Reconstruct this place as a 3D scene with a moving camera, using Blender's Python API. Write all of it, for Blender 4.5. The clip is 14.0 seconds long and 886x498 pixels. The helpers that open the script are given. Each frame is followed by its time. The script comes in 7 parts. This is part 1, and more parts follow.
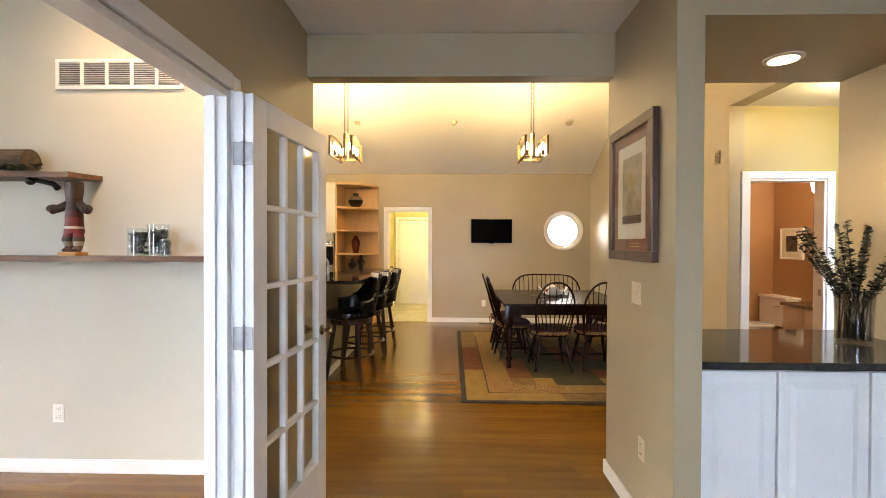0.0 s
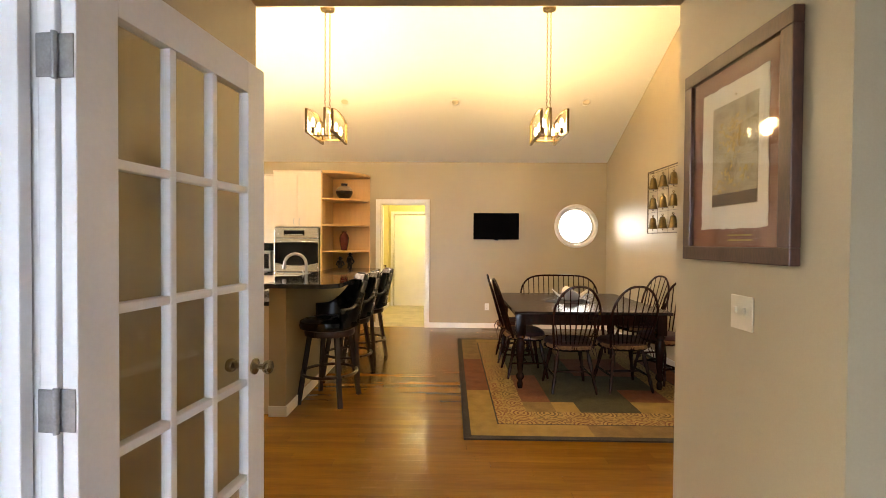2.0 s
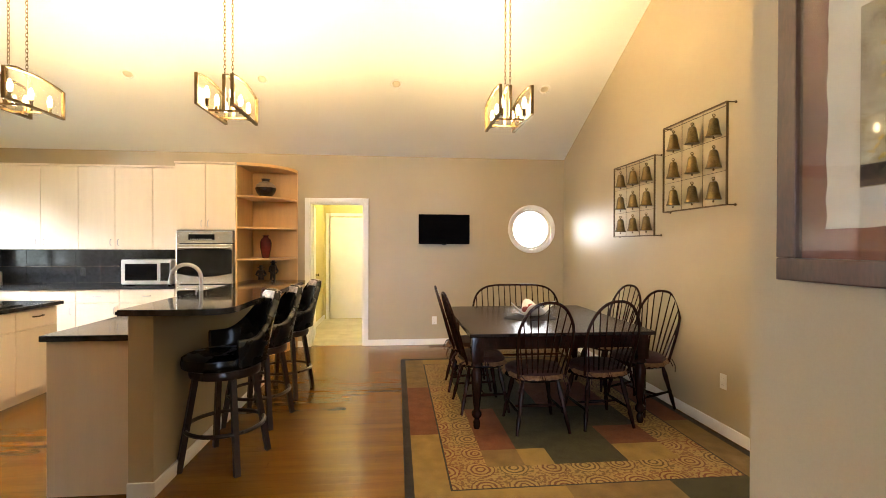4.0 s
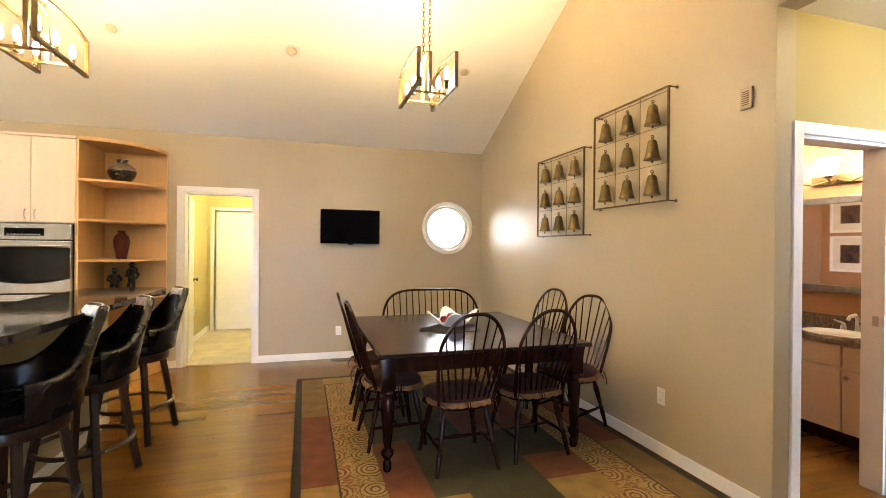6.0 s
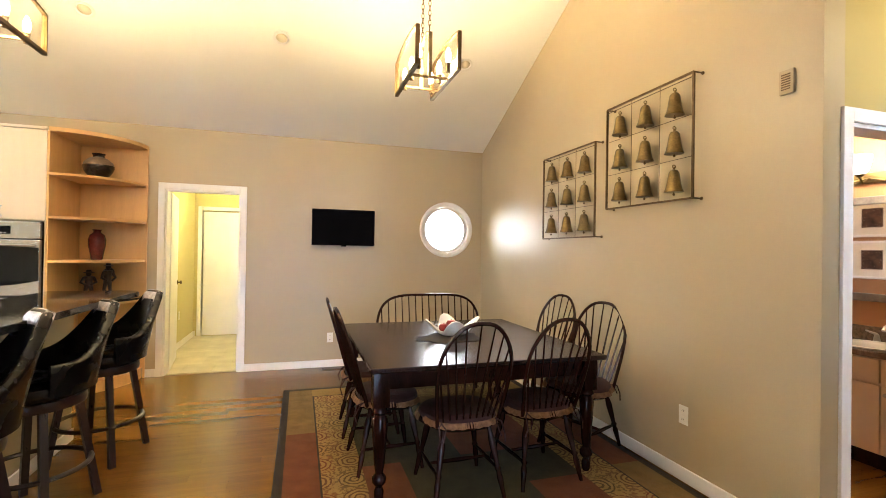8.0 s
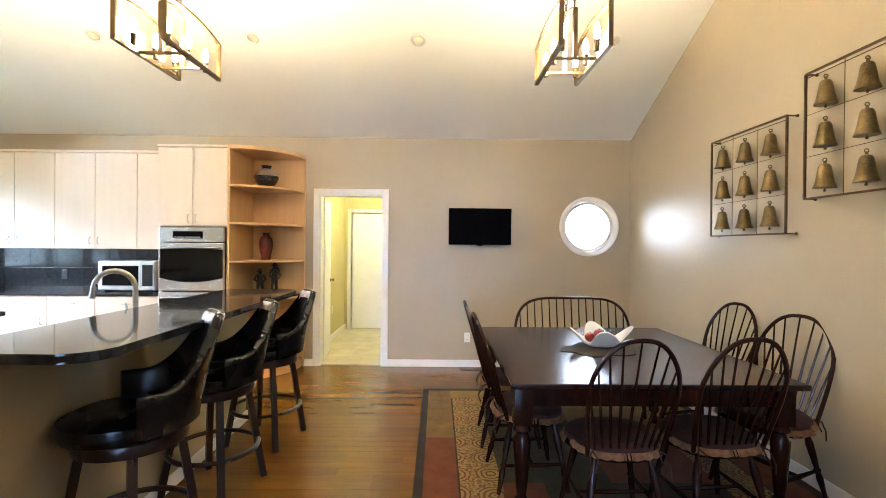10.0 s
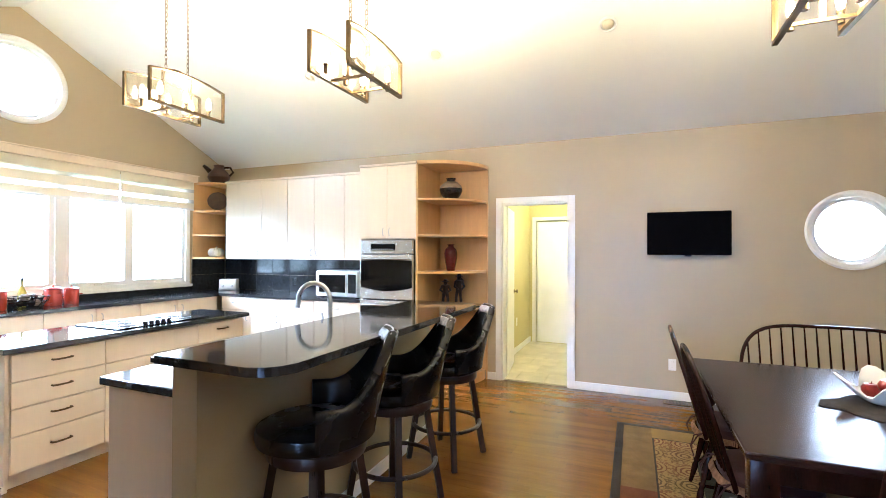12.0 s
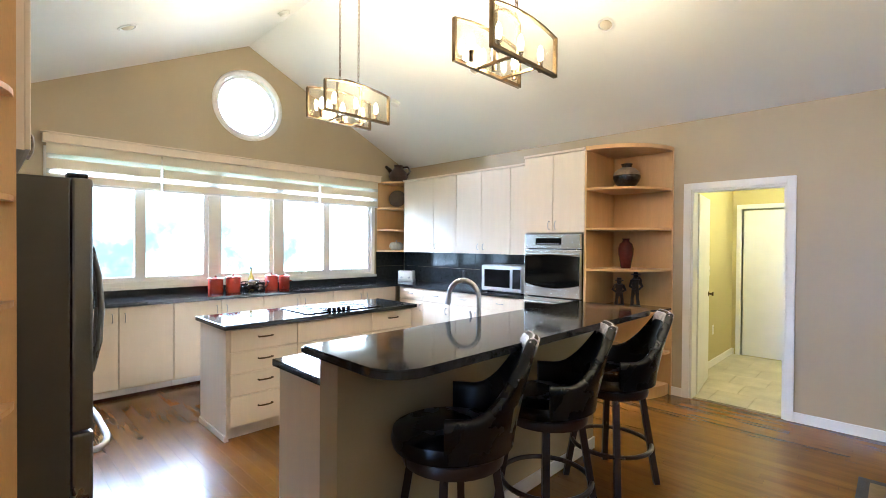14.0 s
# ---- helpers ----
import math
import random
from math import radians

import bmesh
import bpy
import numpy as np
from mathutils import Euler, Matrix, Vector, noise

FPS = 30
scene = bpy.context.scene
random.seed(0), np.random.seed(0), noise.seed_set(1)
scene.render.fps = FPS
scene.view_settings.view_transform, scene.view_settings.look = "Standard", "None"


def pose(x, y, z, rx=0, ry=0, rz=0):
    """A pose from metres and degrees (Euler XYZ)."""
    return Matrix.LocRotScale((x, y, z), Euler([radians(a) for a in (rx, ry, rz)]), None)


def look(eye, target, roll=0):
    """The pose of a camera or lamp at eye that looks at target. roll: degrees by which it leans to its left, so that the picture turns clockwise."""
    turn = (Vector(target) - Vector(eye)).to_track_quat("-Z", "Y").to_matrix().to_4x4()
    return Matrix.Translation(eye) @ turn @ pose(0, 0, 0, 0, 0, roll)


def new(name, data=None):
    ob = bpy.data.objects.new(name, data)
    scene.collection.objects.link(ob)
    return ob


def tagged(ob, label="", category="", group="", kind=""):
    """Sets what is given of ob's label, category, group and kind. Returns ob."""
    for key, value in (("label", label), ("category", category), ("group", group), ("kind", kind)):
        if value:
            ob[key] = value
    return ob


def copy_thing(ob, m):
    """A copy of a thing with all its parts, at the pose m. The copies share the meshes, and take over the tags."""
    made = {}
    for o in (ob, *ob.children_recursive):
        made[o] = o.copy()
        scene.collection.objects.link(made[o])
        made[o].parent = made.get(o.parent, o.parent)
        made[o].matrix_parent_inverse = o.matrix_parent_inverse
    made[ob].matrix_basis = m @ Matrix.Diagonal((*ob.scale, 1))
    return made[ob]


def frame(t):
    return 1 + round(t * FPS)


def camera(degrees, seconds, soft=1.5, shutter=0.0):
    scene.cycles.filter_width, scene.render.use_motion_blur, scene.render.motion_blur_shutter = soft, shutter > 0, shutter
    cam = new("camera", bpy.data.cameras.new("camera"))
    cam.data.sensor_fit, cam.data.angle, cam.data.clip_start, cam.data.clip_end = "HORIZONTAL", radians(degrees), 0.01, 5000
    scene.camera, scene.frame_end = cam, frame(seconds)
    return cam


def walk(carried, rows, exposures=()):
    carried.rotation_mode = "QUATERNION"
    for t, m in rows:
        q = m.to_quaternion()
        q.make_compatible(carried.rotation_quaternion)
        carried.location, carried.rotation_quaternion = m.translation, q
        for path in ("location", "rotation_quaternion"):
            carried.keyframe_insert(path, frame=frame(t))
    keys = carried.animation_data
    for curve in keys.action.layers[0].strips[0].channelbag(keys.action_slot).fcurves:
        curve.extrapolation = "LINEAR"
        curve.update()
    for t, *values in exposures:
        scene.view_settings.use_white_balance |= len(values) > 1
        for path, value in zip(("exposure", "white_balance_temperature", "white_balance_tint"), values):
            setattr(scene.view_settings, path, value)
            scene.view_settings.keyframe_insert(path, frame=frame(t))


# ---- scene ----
cam = camera(88.0, 14.0, soft=0.9)
PATH = [
    (0, (-0.083, -0.183, 1.435), (-0.124, 1.817, 1.412), 0.2),
    (0.5, (-0.076, -0.006, 1.437), (-0.112, 1.993, 1.394), 0.2),
    (1, (-0.076, 0.202, 1.429), (-0.113, 2.201, 1.377), 0.2),
    (1.5, (-0.09, 0.446, 1.421), (-0.132, 2.445, 1.37), 0.4),
    (2, (-0.097, 0.681, 1.412), (-0.134, 2.681, 1.38), 0.4),
    (2.2, (-0.094, 0.778, 1.412), (-0.129, 2.777, 1.389), 0.4),
    (4.3, (-0.029, 1.672, 1.435), (0.221, 3.656, 1.422), 0.0),
    (4.5, (-0.016, 1.732, 1.444), (0.268, 3.712, 1.427), -0.1),
    (5, (0.015, 1.918, 1.426), (0.401, 3.881, 1.412), -0.1),
    (5.5, (0.047, 2.086, 1.416), (0.533, 4.026, 1.405), 0.1),
    (6, (0.061, 2.246, 1.41), (0.642, 4.16, 1.405), 0.5),
    (6.5, (0.057, 2.358, 1.393), (0.71, 4.248, 1.402), 0.6),
    (7, (0.084, 2.443, 1.383), (0.747, 4.33, 1.398), 0.6),
    (7.2, (0.1, 2.467, 1.382), (0.761, 4.355, 1.399), 0.7),
    (9.3, (0.142, 2.673, 1.415), (0.429, 4.652, 1.412), 0.6),
    (9.5, (0.134, 2.696, 1.418), (0.352, 4.684, 1.413), 0.6),
    (10, (0.133, 2.75, 1.432), (0.155, 4.75, 1.42), 0.5),
    (10.5, (0.126, 2.822, 1.44), (-0.051, 4.814, 1.431), 0.5),
    (11, (0.126, 2.901, 1.454), (-0.252, 4.865, 1.45), 0.2),
    (11.5, (0.122, 2.974, 1.465), (-0.453, 4.889, 1.474), 0.2),
    (12, (0.13, 3.049, 1.468), (-0.637, 4.896, 1.484), 0.2),
    (12.5, (0.127, 3.118, 1.473), (-0.821, 4.878, 1.49), 0.4),
    (13, (0.151, 3.178, 1.475), (-0.974, 4.832, 1.488), 0.5),
    (13.5, (0.166, 3.24, 1.485), (-1.117, 4.774, 1.48), 0.6),
    (14, (0.166, 3.317, 1.493), (-1.244, 4.736, 1.472), 0.4),
]
walk(cam, [(t, look(eye, target, roll)) for t, eye, target, roll in PATH], [(0.0, 0.82, 7300, 13), (2.0, 0.82, 7700, 14), (5.0, 0.94, 6500, 13), (7.0, 1.02, 6500, 14), (9.5, 0.98, 5600, 11), (12.0, 1.22, 5000, 11), (14.0, 0.66, 5000, 10)])

# ---- light levels ----
SUN, GARDEN, SKYHAZE, BLUEHAZE = 2.0, 40.0, 11.5, 23.0
BULB_GLOW, PEND_W, MUD_W = 24.0, 30.0, 44.0
PEND_UP = 100.0

# ---- world and light ----
world = bpy.data.worlds.new("world")
scene.world = world
world.use_nodes = True
wnt = world.node_tree
sky = wnt.nodes.new("ShaderNodeTexSky")
sky.sky_type, sky.sun_disc = "NISHITA", False
sky.sun_elevation, sky.sun_rotation = radians(48), radians(200)
wnt.nodes["Background"].inputs["Strength"].default_value = 0.1
wnt.links.new(sky.outputs[0], wnt.nodes["Background"].inputs["Color"])


def lamp(name, kind, m, energy, color, **opts):
    data = bpy.data.lights.new(name, kind)
    data.energy, data.color = energy, color
    if "radius" in opts:
        data.shadow_soft_size = opts["radius"]
    if "angle" in opts:
        data.angle = opts["angle"]
    if "spot" in opts:
        data.spot_size, data.spot_blend = opts["spot"], opts.get("blend", 0.6)
    ob = new(name, data)
    ob.matrix_world = m
    return ob


sun_from = Vector((-0.25, -0.95, 0)).normalized() * math.cos(radians(48)) + Vector((0, 0, math.sin(radians(48))))
lamp("sun", "SUN", look(tuple(sun_from * 30), (0, 0, 0)), SUN, (1.0, 0.95, 0.88), angle=radians(0.5))


# ---- materials ----
def shader(name, color, rough=0.5, metal=0.0, vary=0.12, grain=6.0, fine=60.0, bump=0.05, coat=0.0, second=None, stretch=(1, 1, 1), rough_vary=0.08, per=0.0, spec=0.5):
    """A Principled material with two scales of variation, roughness wear and fine relief."""
    m = bpy.data.materials.new(name)
    m.use_nodes = True
    nt = m.node_tree
    b = nt.nodes["Principled BSDF"]
    b.inputs["Metallic"].default_value = metal
    b.inputs["Coat Weight"].default_value = coat
    b.inputs["Coat Roughness"].default_value = 0.08
    b.inputs["Specular IOR Level"].default_value = spec
    tc = nt.nodes.new("ShaderNodeTexCoord")
    mp = nt.nodes.new("ShaderNodeMapping")
    mp.inputs["Scale"].default_value = stretch
    nt.links.new(tc.outputs["Object"], mp.inputs["Vector"])
    n1, n2 = nt.nodes.new("ShaderNodeTexNoise"), nt.nodes.new("ShaderNodeTexNoise")
    n1.inputs["Scale"].default_value, n1.inputs["Detail"].default_value = grain, 4
    n2.inputs["Scale"].default_value, n2.inputs["Detail"].default_value = fine, 3
    for n in (n1, n2):
        nt.links.new(mp.outputs[0], n.inputs["Vector"])
    mixer = nt.nodes.new("ShaderNodeMix")
    mixer.data_type = "RGBA"
    other = second or tuple(c * (1 - 2.2 * vary) for c in color)
    mixer.inputs["A"].default_value = (*[min(1, c * (1 + vary * 0.6)) for c in color], 1)
    mixer.inputs["B"].default_value = (*other, 1)
    add = nt.nodes.new("ShaderNodeMath")
    add.operation = "MULTIPLY_ADD"
    nt.links.new(n1.outputs["Fac"], add.inputs[0])
    add.inputs[1].default_value = 0.65
    half = nt.nodes.new("ShaderNodeMath")
    half.operation = "MULTIPLY"
    nt.links.new(n2.outputs["Fac"], half.inputs[0])
    half.inputs[1].default_value = 0.35
    nt.links.new(half.outputs[0], add.inputs[2])
    ramp = nt.nodes.new("ShaderNodeMapRange")
    ramp.inputs["From Min"].default_value, ramp.inputs["From Max"].default_value = 0.33, 0.67
    nt.links.new(add.outputs[0], ramp.inputs["Value"])
    nt.links.new(ramp.outputs[0], mixer.inputs["Factor"])
    out = mixer.outputs["Result"]
    if per:
        info = nt.nodes.new("ShaderNodeObjectInfo")
        geo = nt.nodes.new("ShaderNodeNewGeometry")
        tot = nt.nodes.new("ShaderNodeMath")
        tot.operation = "ADD"
        nt.links.new(info.outputs["Random"], tot.inputs[0])
        nt.links.new(geo.outputs["Random Per Island"], tot.inputs[1])
        fr = nt.nodes.new("ShaderNodeMath")
        fr.operation = "FRACT"
        nt.links.new(tot.outputs[0], fr.inputs[0])
        mr = nt.nodes.new("ShaderNodeMapRange")
        mr.inputs["To Min"].default_value, mr.inputs["To Max"].default_value = 1 - per, 1 + per
        nt.links.new(fr.outputs[0], mr.inputs["Value"])
        hsv = nt.nodes.new("ShaderNodeHueSaturation")
        nt.links.new(mr.outputs[0], hsv.inputs["Value"])
        nt.links.new(out, hsv.inputs["Color"])
        out = hsv.outputs[0]
    nt.links.new(out, b.inputs["Base Color"])
    rr = nt.nodes.new("ShaderNodeMapRange")
    rr.inputs["To Min"].default_value, rr.inputs["To Max"].default_value = max(0.02, rough - rough_vary), min(1, rough + rough_vary)
    nt.links.new(n1.outputs["Fac"], rr.inputs["Value"])
    nt.links.new(rr.outputs[0], b.inputs["Roughness"])
    if bump:
        bp = nt.nodes.new("ShaderNodeBump")
        bp.inputs["Strength"].default_value, bp.inputs["Distance"].default_value = bump, 0.01
        nt.links.new(n2.outputs["Fac"], bp.inputs["Height"])
        nt.links.new(bp.outputs[0], b.inputs["Normal"])
    return m


def glow(name, color, strength):
    m = bpy.data.materials.new(name)
    m.use_nodes = True
    nt = m.node_tree
    nt.nodes.remove(nt.nodes["Principled BSDF"])
    e = nt.nodes.new("ShaderNodeEmission")
    e.inputs["Color"].default_value, e.inputs["Strength"].default_value = (*color, 1), strength
    nt.links.new(e.outputs[0], nt.nodes["Material Output"].inputs["Surface"])
    return m


def clear(name, tint=(1, 1, 1), gloss=0.07, rough=0.02):
    """Thin clear glass: mostly see-through with a weak reflection."""
    m = bpy.data.materials.new(name)
    m.use_nodes = True
    nt = m.node_tree
    nt.nodes.remove(nt.nodes["Principled BSDF"])
    tr, gl, mx = nt.nodes.new("ShaderNodeBsdfTransparent"), nt.nodes.new("ShaderNodeBsdfGlossy"), nt.nodes.new("ShaderNodeMixShader")
    tr.inputs["Color"].default_value = (*tint, 1)
    gl.inputs["Roughness"].default_value = rough
    mx.inputs["Fac"].default_value = gloss
    nt.links.new(tr.outputs[0], mx.inputs[1])
    nt.links.new(gl.outputs[0], mx.inputs[2])
    nt.links.new(mx.outputs[0], nt.nodes["Material Output"].inputs["Surface"])
    return m


WALL = shader("greige_paint", (0.41, 0.333, 0.215), 0.41, vary=0.03, grain=1.3, fine=180, bump=0.03)
LIVING = shader("pale_wall_paint", (0.54, 0.50, 0.42), 0.6, vary=0.03, grain=1.2, fine=180, bump=0.03)
BATHWALL = shader("brown_wall_paint", (0.36, 0.19, 0.09), 0.5, vary=0.04, grain=1.5, fine=160, bump=0.03)
PASSAGEWALL = shader("olive_wall_paint", (0.39, 0.31, 0.115), 0.38, vary=0.03, grain=1.4, fine=170, bump=0.03)
MUDWALL = shader("yellow_green_paint", (0.53, 0.46, 0.20), 0.55, vary=0.03, grain=1.5, fine=160, bump=0.03)
CEIL = shader("ceiling_white", (0.86, 0.845, 0.815), 0.75, vary=0.02, grain=1.0, fine=220, bump=0.04)
TRIM = shader("white_trim_paint", (0.82, 0.80, 0.78), 0.35, vary=0.03, grain=4, fine=90, bump=0.02)
FLOOR = shader("oak_strip_floor", (0.165, 0.071, 0.009), 0.23, vary=0.13, grain=4, fine=26, bump=0.006, stretch=(0.35, 4, 1), per=0.13, coat=0.0, rough_vary=0.05, spec=0.38)
GAPM = shader("floor_joint", (0.06, 0.024, 0.007), 0.45, vary=0.1)
FRIDGESTEEL = shader("dark_brushed_steel", (0.23, 0.215, 0.195), 0.30, 0.95, vary=0.08, grain=3, fine=150, bump=0.02)
TILE = shader("beige_floor_tile", (0.55, 0.49, 0.36), 0.35, vary=0.1, grain=5, fine=50, per=0.06)
GROUT = shader("tile_grout", (0.40, 0.36, 0.28), 0.9, vary=0.1)
CREAM = shader("whitewashed_cabinet", (0.72, 0.61, 0.48), 0.36, vary=0.02, grain=3, fine=40, bump=0.02, stretch=(6, 6, 0.5))
MAPLE = shader("maple_shelf_wood", (0.64, 0.39, 0.165), 0.42, vary=0.05, grain=3, fine=40, bump=0.03, stretch=(5, 5, 0.6))
WHITECAB = shader("white_cabinet_paint", (0.78, 0.79, 0.80), 0.35, vary=0.03, grain=3, fine=70, bump=0.02)
GRANITE = shader("black_granite", (0.012, 0.012, 0.013), 0.07, vary=0.1, grain=25, fine=240, bump=0.0, second=(0.035, 0.036, 0.04), rough_vary=0.03)
SPLASH = shader("black_granite_tile", (0.010, 0.011, 0.012), 0.10, vary=0.1, grain=25, fine=240, bump=0.0, second=(0.03, 0.032, 0.036), rough_vary=0.03, spec=0.38)
BATHGRAN = shader("brown_granite", (0.05, 0.04, 0.035), 0.12, vary=0.1, grain=40, fine=200, bump=0.0, second=(0.22, 0.17, 0.13))
STEEL = shader("brushed_steel", (0.62, 0.62, 0.63), 0.30, 0.95, vary=0.08, grain=3, fine=150, bump=0.02, stretch=(1, 1, 1))
HINGEMETAL = shader("worn_nickel_hinge", (0.38, 0.37, 0.36), 0.36, 0.7, vary=0.12, grain=20, fine=150, bump=0.01)
OVENSTEEL = shader("polished_oven_steel", (0.80, 0.80, 0.80), 0.24, 0.95, vary=0.06, grain=3, fine=150, bump=0.02)
KNOBBRASS = shader("polished_old_brass", (0.42, 0.33, 0.19), 0.2, 0.9, vary=0.12, grain=14, fine=120, bump=0.01)
NICKEL = shader("satin_nickel", (0.46, 0.46, 0.47), 0.3, 0.8, vary=0.08, grain=20, fine=150, bump=0.01)
FRIDGESIDE = shader("grey_fridge_side", (0.045, 0.036, 0.026), 0.45, vary=0.08, grain=6, fine=260, bump=0.05)
BLACK = shader("black_plastic", (0.008, 0.008, 0.009), 0.25, vary=0.1, grain=10, fine=120, bump=0.01)
SCREEN = shader("dark_screen", (0.004, 0.004, 0.005), 0.16, vary=0.1, grain=3, fine=90, bump=0.0, spec=0.14)
LEATHER = shader("black_leather", (0.003, 0.003, 0.004), 0.27, vary=0.2, grain=7, fine=220, bump=0.04, spec=0.34)
STOOLWOOD = shader("dark_stool_wood", (0.022, 0.009, 0.006), 0.3, vary=0.2, grain=6, fine=60, bump=0.04, stretch=(3, 3, 0.5))
# pale base colour paints the pendants' reflection on glossy leather
CAPSHEEN = shader("sheen_leather_cap", (0.50, 0.43, 0.41), 0.32, vary=0.3, grain=30, fine=140, bump=0.08)
DARKWOOD = shader("espresso_wood", (0.007, 0.0025, 0.0018), 0.20, vary=0.25, grain=6, fine=60, bump=0.04, stretch=(3, 3, 0.6), second=(0.024, 0.007, 0.0045), spec=0.17)
TABLETOP = shader("espresso_tabletop", (0.018, 0.005, 0.0045), 0.23, vary=0.2, grain=4, fine=50, bump=0.01, stretch=(0.6, 6, 1), spec=0.35)
CUSHION = shader("dark_red_cloth", (0.028, 0.0022, 0.0022), 0.85, vary=0.2, grain=14, fine=260, bump=0.25)
FRINGE = shader("tan_fringe", (0.22, 0.11, 0.05), 0.9, vary=0.25, grain=40, fine=200, bump=0.3)
BRASS = shader("aged_brass", (0.165, 0.115, 0.045), 0.42, 0.9, vary=0.25, grain=14, fine=120, bump=0.06)
BRONZE = shader("dark_bronze_frame", (0.11, 0.068, 0.03), 0.4, 0.8, vary=0.2, grain=12, fine=120, bump=0.04)
FIXTURE = shader("antique_gold_metal", (0.16, 0.105, 0.045), 0.38, 0.85, vary=0.2, grain=12, fine=120, bump=0.04)
FRAMEWOOD = shader("walnut_picture_frame", (0.085, 0.030, 0.014), 0.4, vary=0.25, grain=6, fine=60, bump=0.05, stretch=(2, 2, 0.6))
PAPER = shader("cream_paper", (0.74, 0.70, 0.60), 0.8, vary=0.05, grain=12, fine=150, bump=0.08)
REDMAT = shader("mauve_mat_board", (0.24, 0.095, 0.065), 0.7, vary=0.06, grain=8, fine=150)
PRINT = shader("grey_green_print", (0.40, 0.35, 0.23), 0.5, vary=0.2, grain=14, fine=70, bump=0.2, second=(0.20, 0.165, 0.095))
GILT = shader("embossed_gilt", (0.55, 0.40, 0.12), 0.35, 0.6, vary=0.3, grain=40, fine=120, bump=0.2)
PRINTDARK = shader("dark_print", (0.09, 0.045, 0.03), 0.6, vary=0.4, grain=9, fine=40)
RED = shader("red_enamel", (0.42, 0.045, 0.022), 0.25, vary=0.12, grain=9, fine=90, coat=0.3)
MAROON = shader("maroon_glaze", (0.10, 0.014, 0.012), 0.15, vary=0.25, grain=12, fine=70, bump=0.02)
STONEWARE = shader("stoneware_buff", (0.24, 0.175, 0.12), 0.5, vary=0.2, grain=16, fine=90)
DARKGLAZE = shader("dark_glaze", (0.025, 0.016, 0.014), 0.2, vary=0.3, grain=16, fine=90)
STATUE = shader("dark_bronze_figure", (0.030, 0.020, 0.014), 0.35, 0.3, vary=0.3, grain=20, fine=120, bump=0.1)
CERAMIC = shader("white_ceramic", (0.82, 0.81, 0.80), 0.18, vary=0.03, grain=8, fine=60, bump=0.01)
PLASTICW = shader("white_plastic", (0.80, 0.78, 0.73), 0.4, vary=0.03, grain=10, fine=90, bump=0.01)
ALMOND = shader("almond_plastic", (0.66, 0.58, 0.44), 0.4, vary=0.03, grain=10, fine=90, bump=0.01)
LEAF = shader("eucalyptus_leaf", (0.022, 0.024, 0.013), 0.6, vary=0.3, grain=20, fine=90)
GREEN = shader("vine_leaf", (0.05, 0.085, 0.03), 0.6, vary=0.3, grain=20, fine=90)
BARK = shader("live_edge_board", (0.16, 0.075, 0.035), 0.5, vary=0.3, grain=6, fine=60, bump=0.15, stretch=(0.7, 5, 5))
PEBBLE = shader("dark_pebbles", (0.035, 0.035, 0.04), 0.35, vary=0.5, grain=40, fine=160, per=0.5)
APPLE = shader("red_apple", (0.30, 0.015, 0.012), 0.3, vary=0.3, grain=20, fine=90)
BLIND = shader("sheer_blind_cloth", (0.80, 0.74, 0.58), 0.8, vary=0.05, grain=8, fine=240, bump=0.1)
LAWN = shader("grass_ground", (0.06, 0.11, 0.03), 0.9, vary=0.3, grain=0.7, fine=9, bump=0.3)
MIRROR = shader("mirror_silver", (0.85, 0.85, 0.85), 0.03, 1.0, vary=0.01, bump=0.0, rough_vary=0.01)
GREYFRAME = shader("pewter_frame", (0.20, 0.19, 0.19), 0.4, 0.5, vary=0.2, grain=9, fine=90)
GLASS = clear("window_glass", gloss=0.05)
JARGLASS = clear("clear_jar_glass", (0.93, 0.95, 0.95), gloss=0.06)
DOORGLASS = clear("door_glass", (0.97, 0.98, 0.97), gloss=0.10, rough=0.05)
LAMPGLASS = clear("amber_seeded_glass", (0.98, 0.95, 0.86), gloss=0.10, rough=0.12)
lnt = LAMPGLASS.node_tree
seed_haze, seed_mix = lnt.nodes.new("ShaderNodeBsdfTranslucent"), lnt.nodes.new("ShaderNodeMixShader")
seed_haze.inputs["Color"].default_value = (0.97, 0.93, 0.82, 1)
seed_mix.inputs["Fac"].default_value = 0.007
lnt.links.new(lnt.nodes["Transparent BSDF"].outputs[0], seed_mix.inputs[1])
lnt.links.new(seed_haze.outputs[0], seed_mix.inputs[2])
lnt.links.new(seed_mix.outputs[0], lnt.nodes["Mix Shader"].inputs[1])
PICGLASS = clear("picture_glass", gloss=0.07, rough=0.03)
VASEGLASS = clear("smoke_vase_glass", (0.86, 0.87, 0.89), gloss=0.11, rough=0.03)
BULB = glow("warm_bulb", (1.0, 0.80, 0.50), BULB_GLOW)
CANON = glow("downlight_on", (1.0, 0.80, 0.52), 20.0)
SCONCE = glow("frosted_sconce_on", (1.0, 0.84, 0.60), 12.0)


# ---- mesh helpers ----
def part(name, bm, material, parent=None, label="", smooth=False):
    """Links a bmesh as one mesh object, under parent where one is given."""
    bmesh.ops.recalc_face_normals(bm, faces=bm.faces[:])
    me = bpy.data.meshes.new(name)
    bm.to_mesh(me)
    bm.free()
    me.materials.append(material)
    if smooth:
        me.polygons.foreach_set("use_smooth", [True] * len(me.polygons))
        me.set_sharp_from_angle(angle=radians(40))
    ob = new(name, me)
    if parent is not None:
        ob.parent = parent
    if label:
        tagged(ob, label)
    return ob


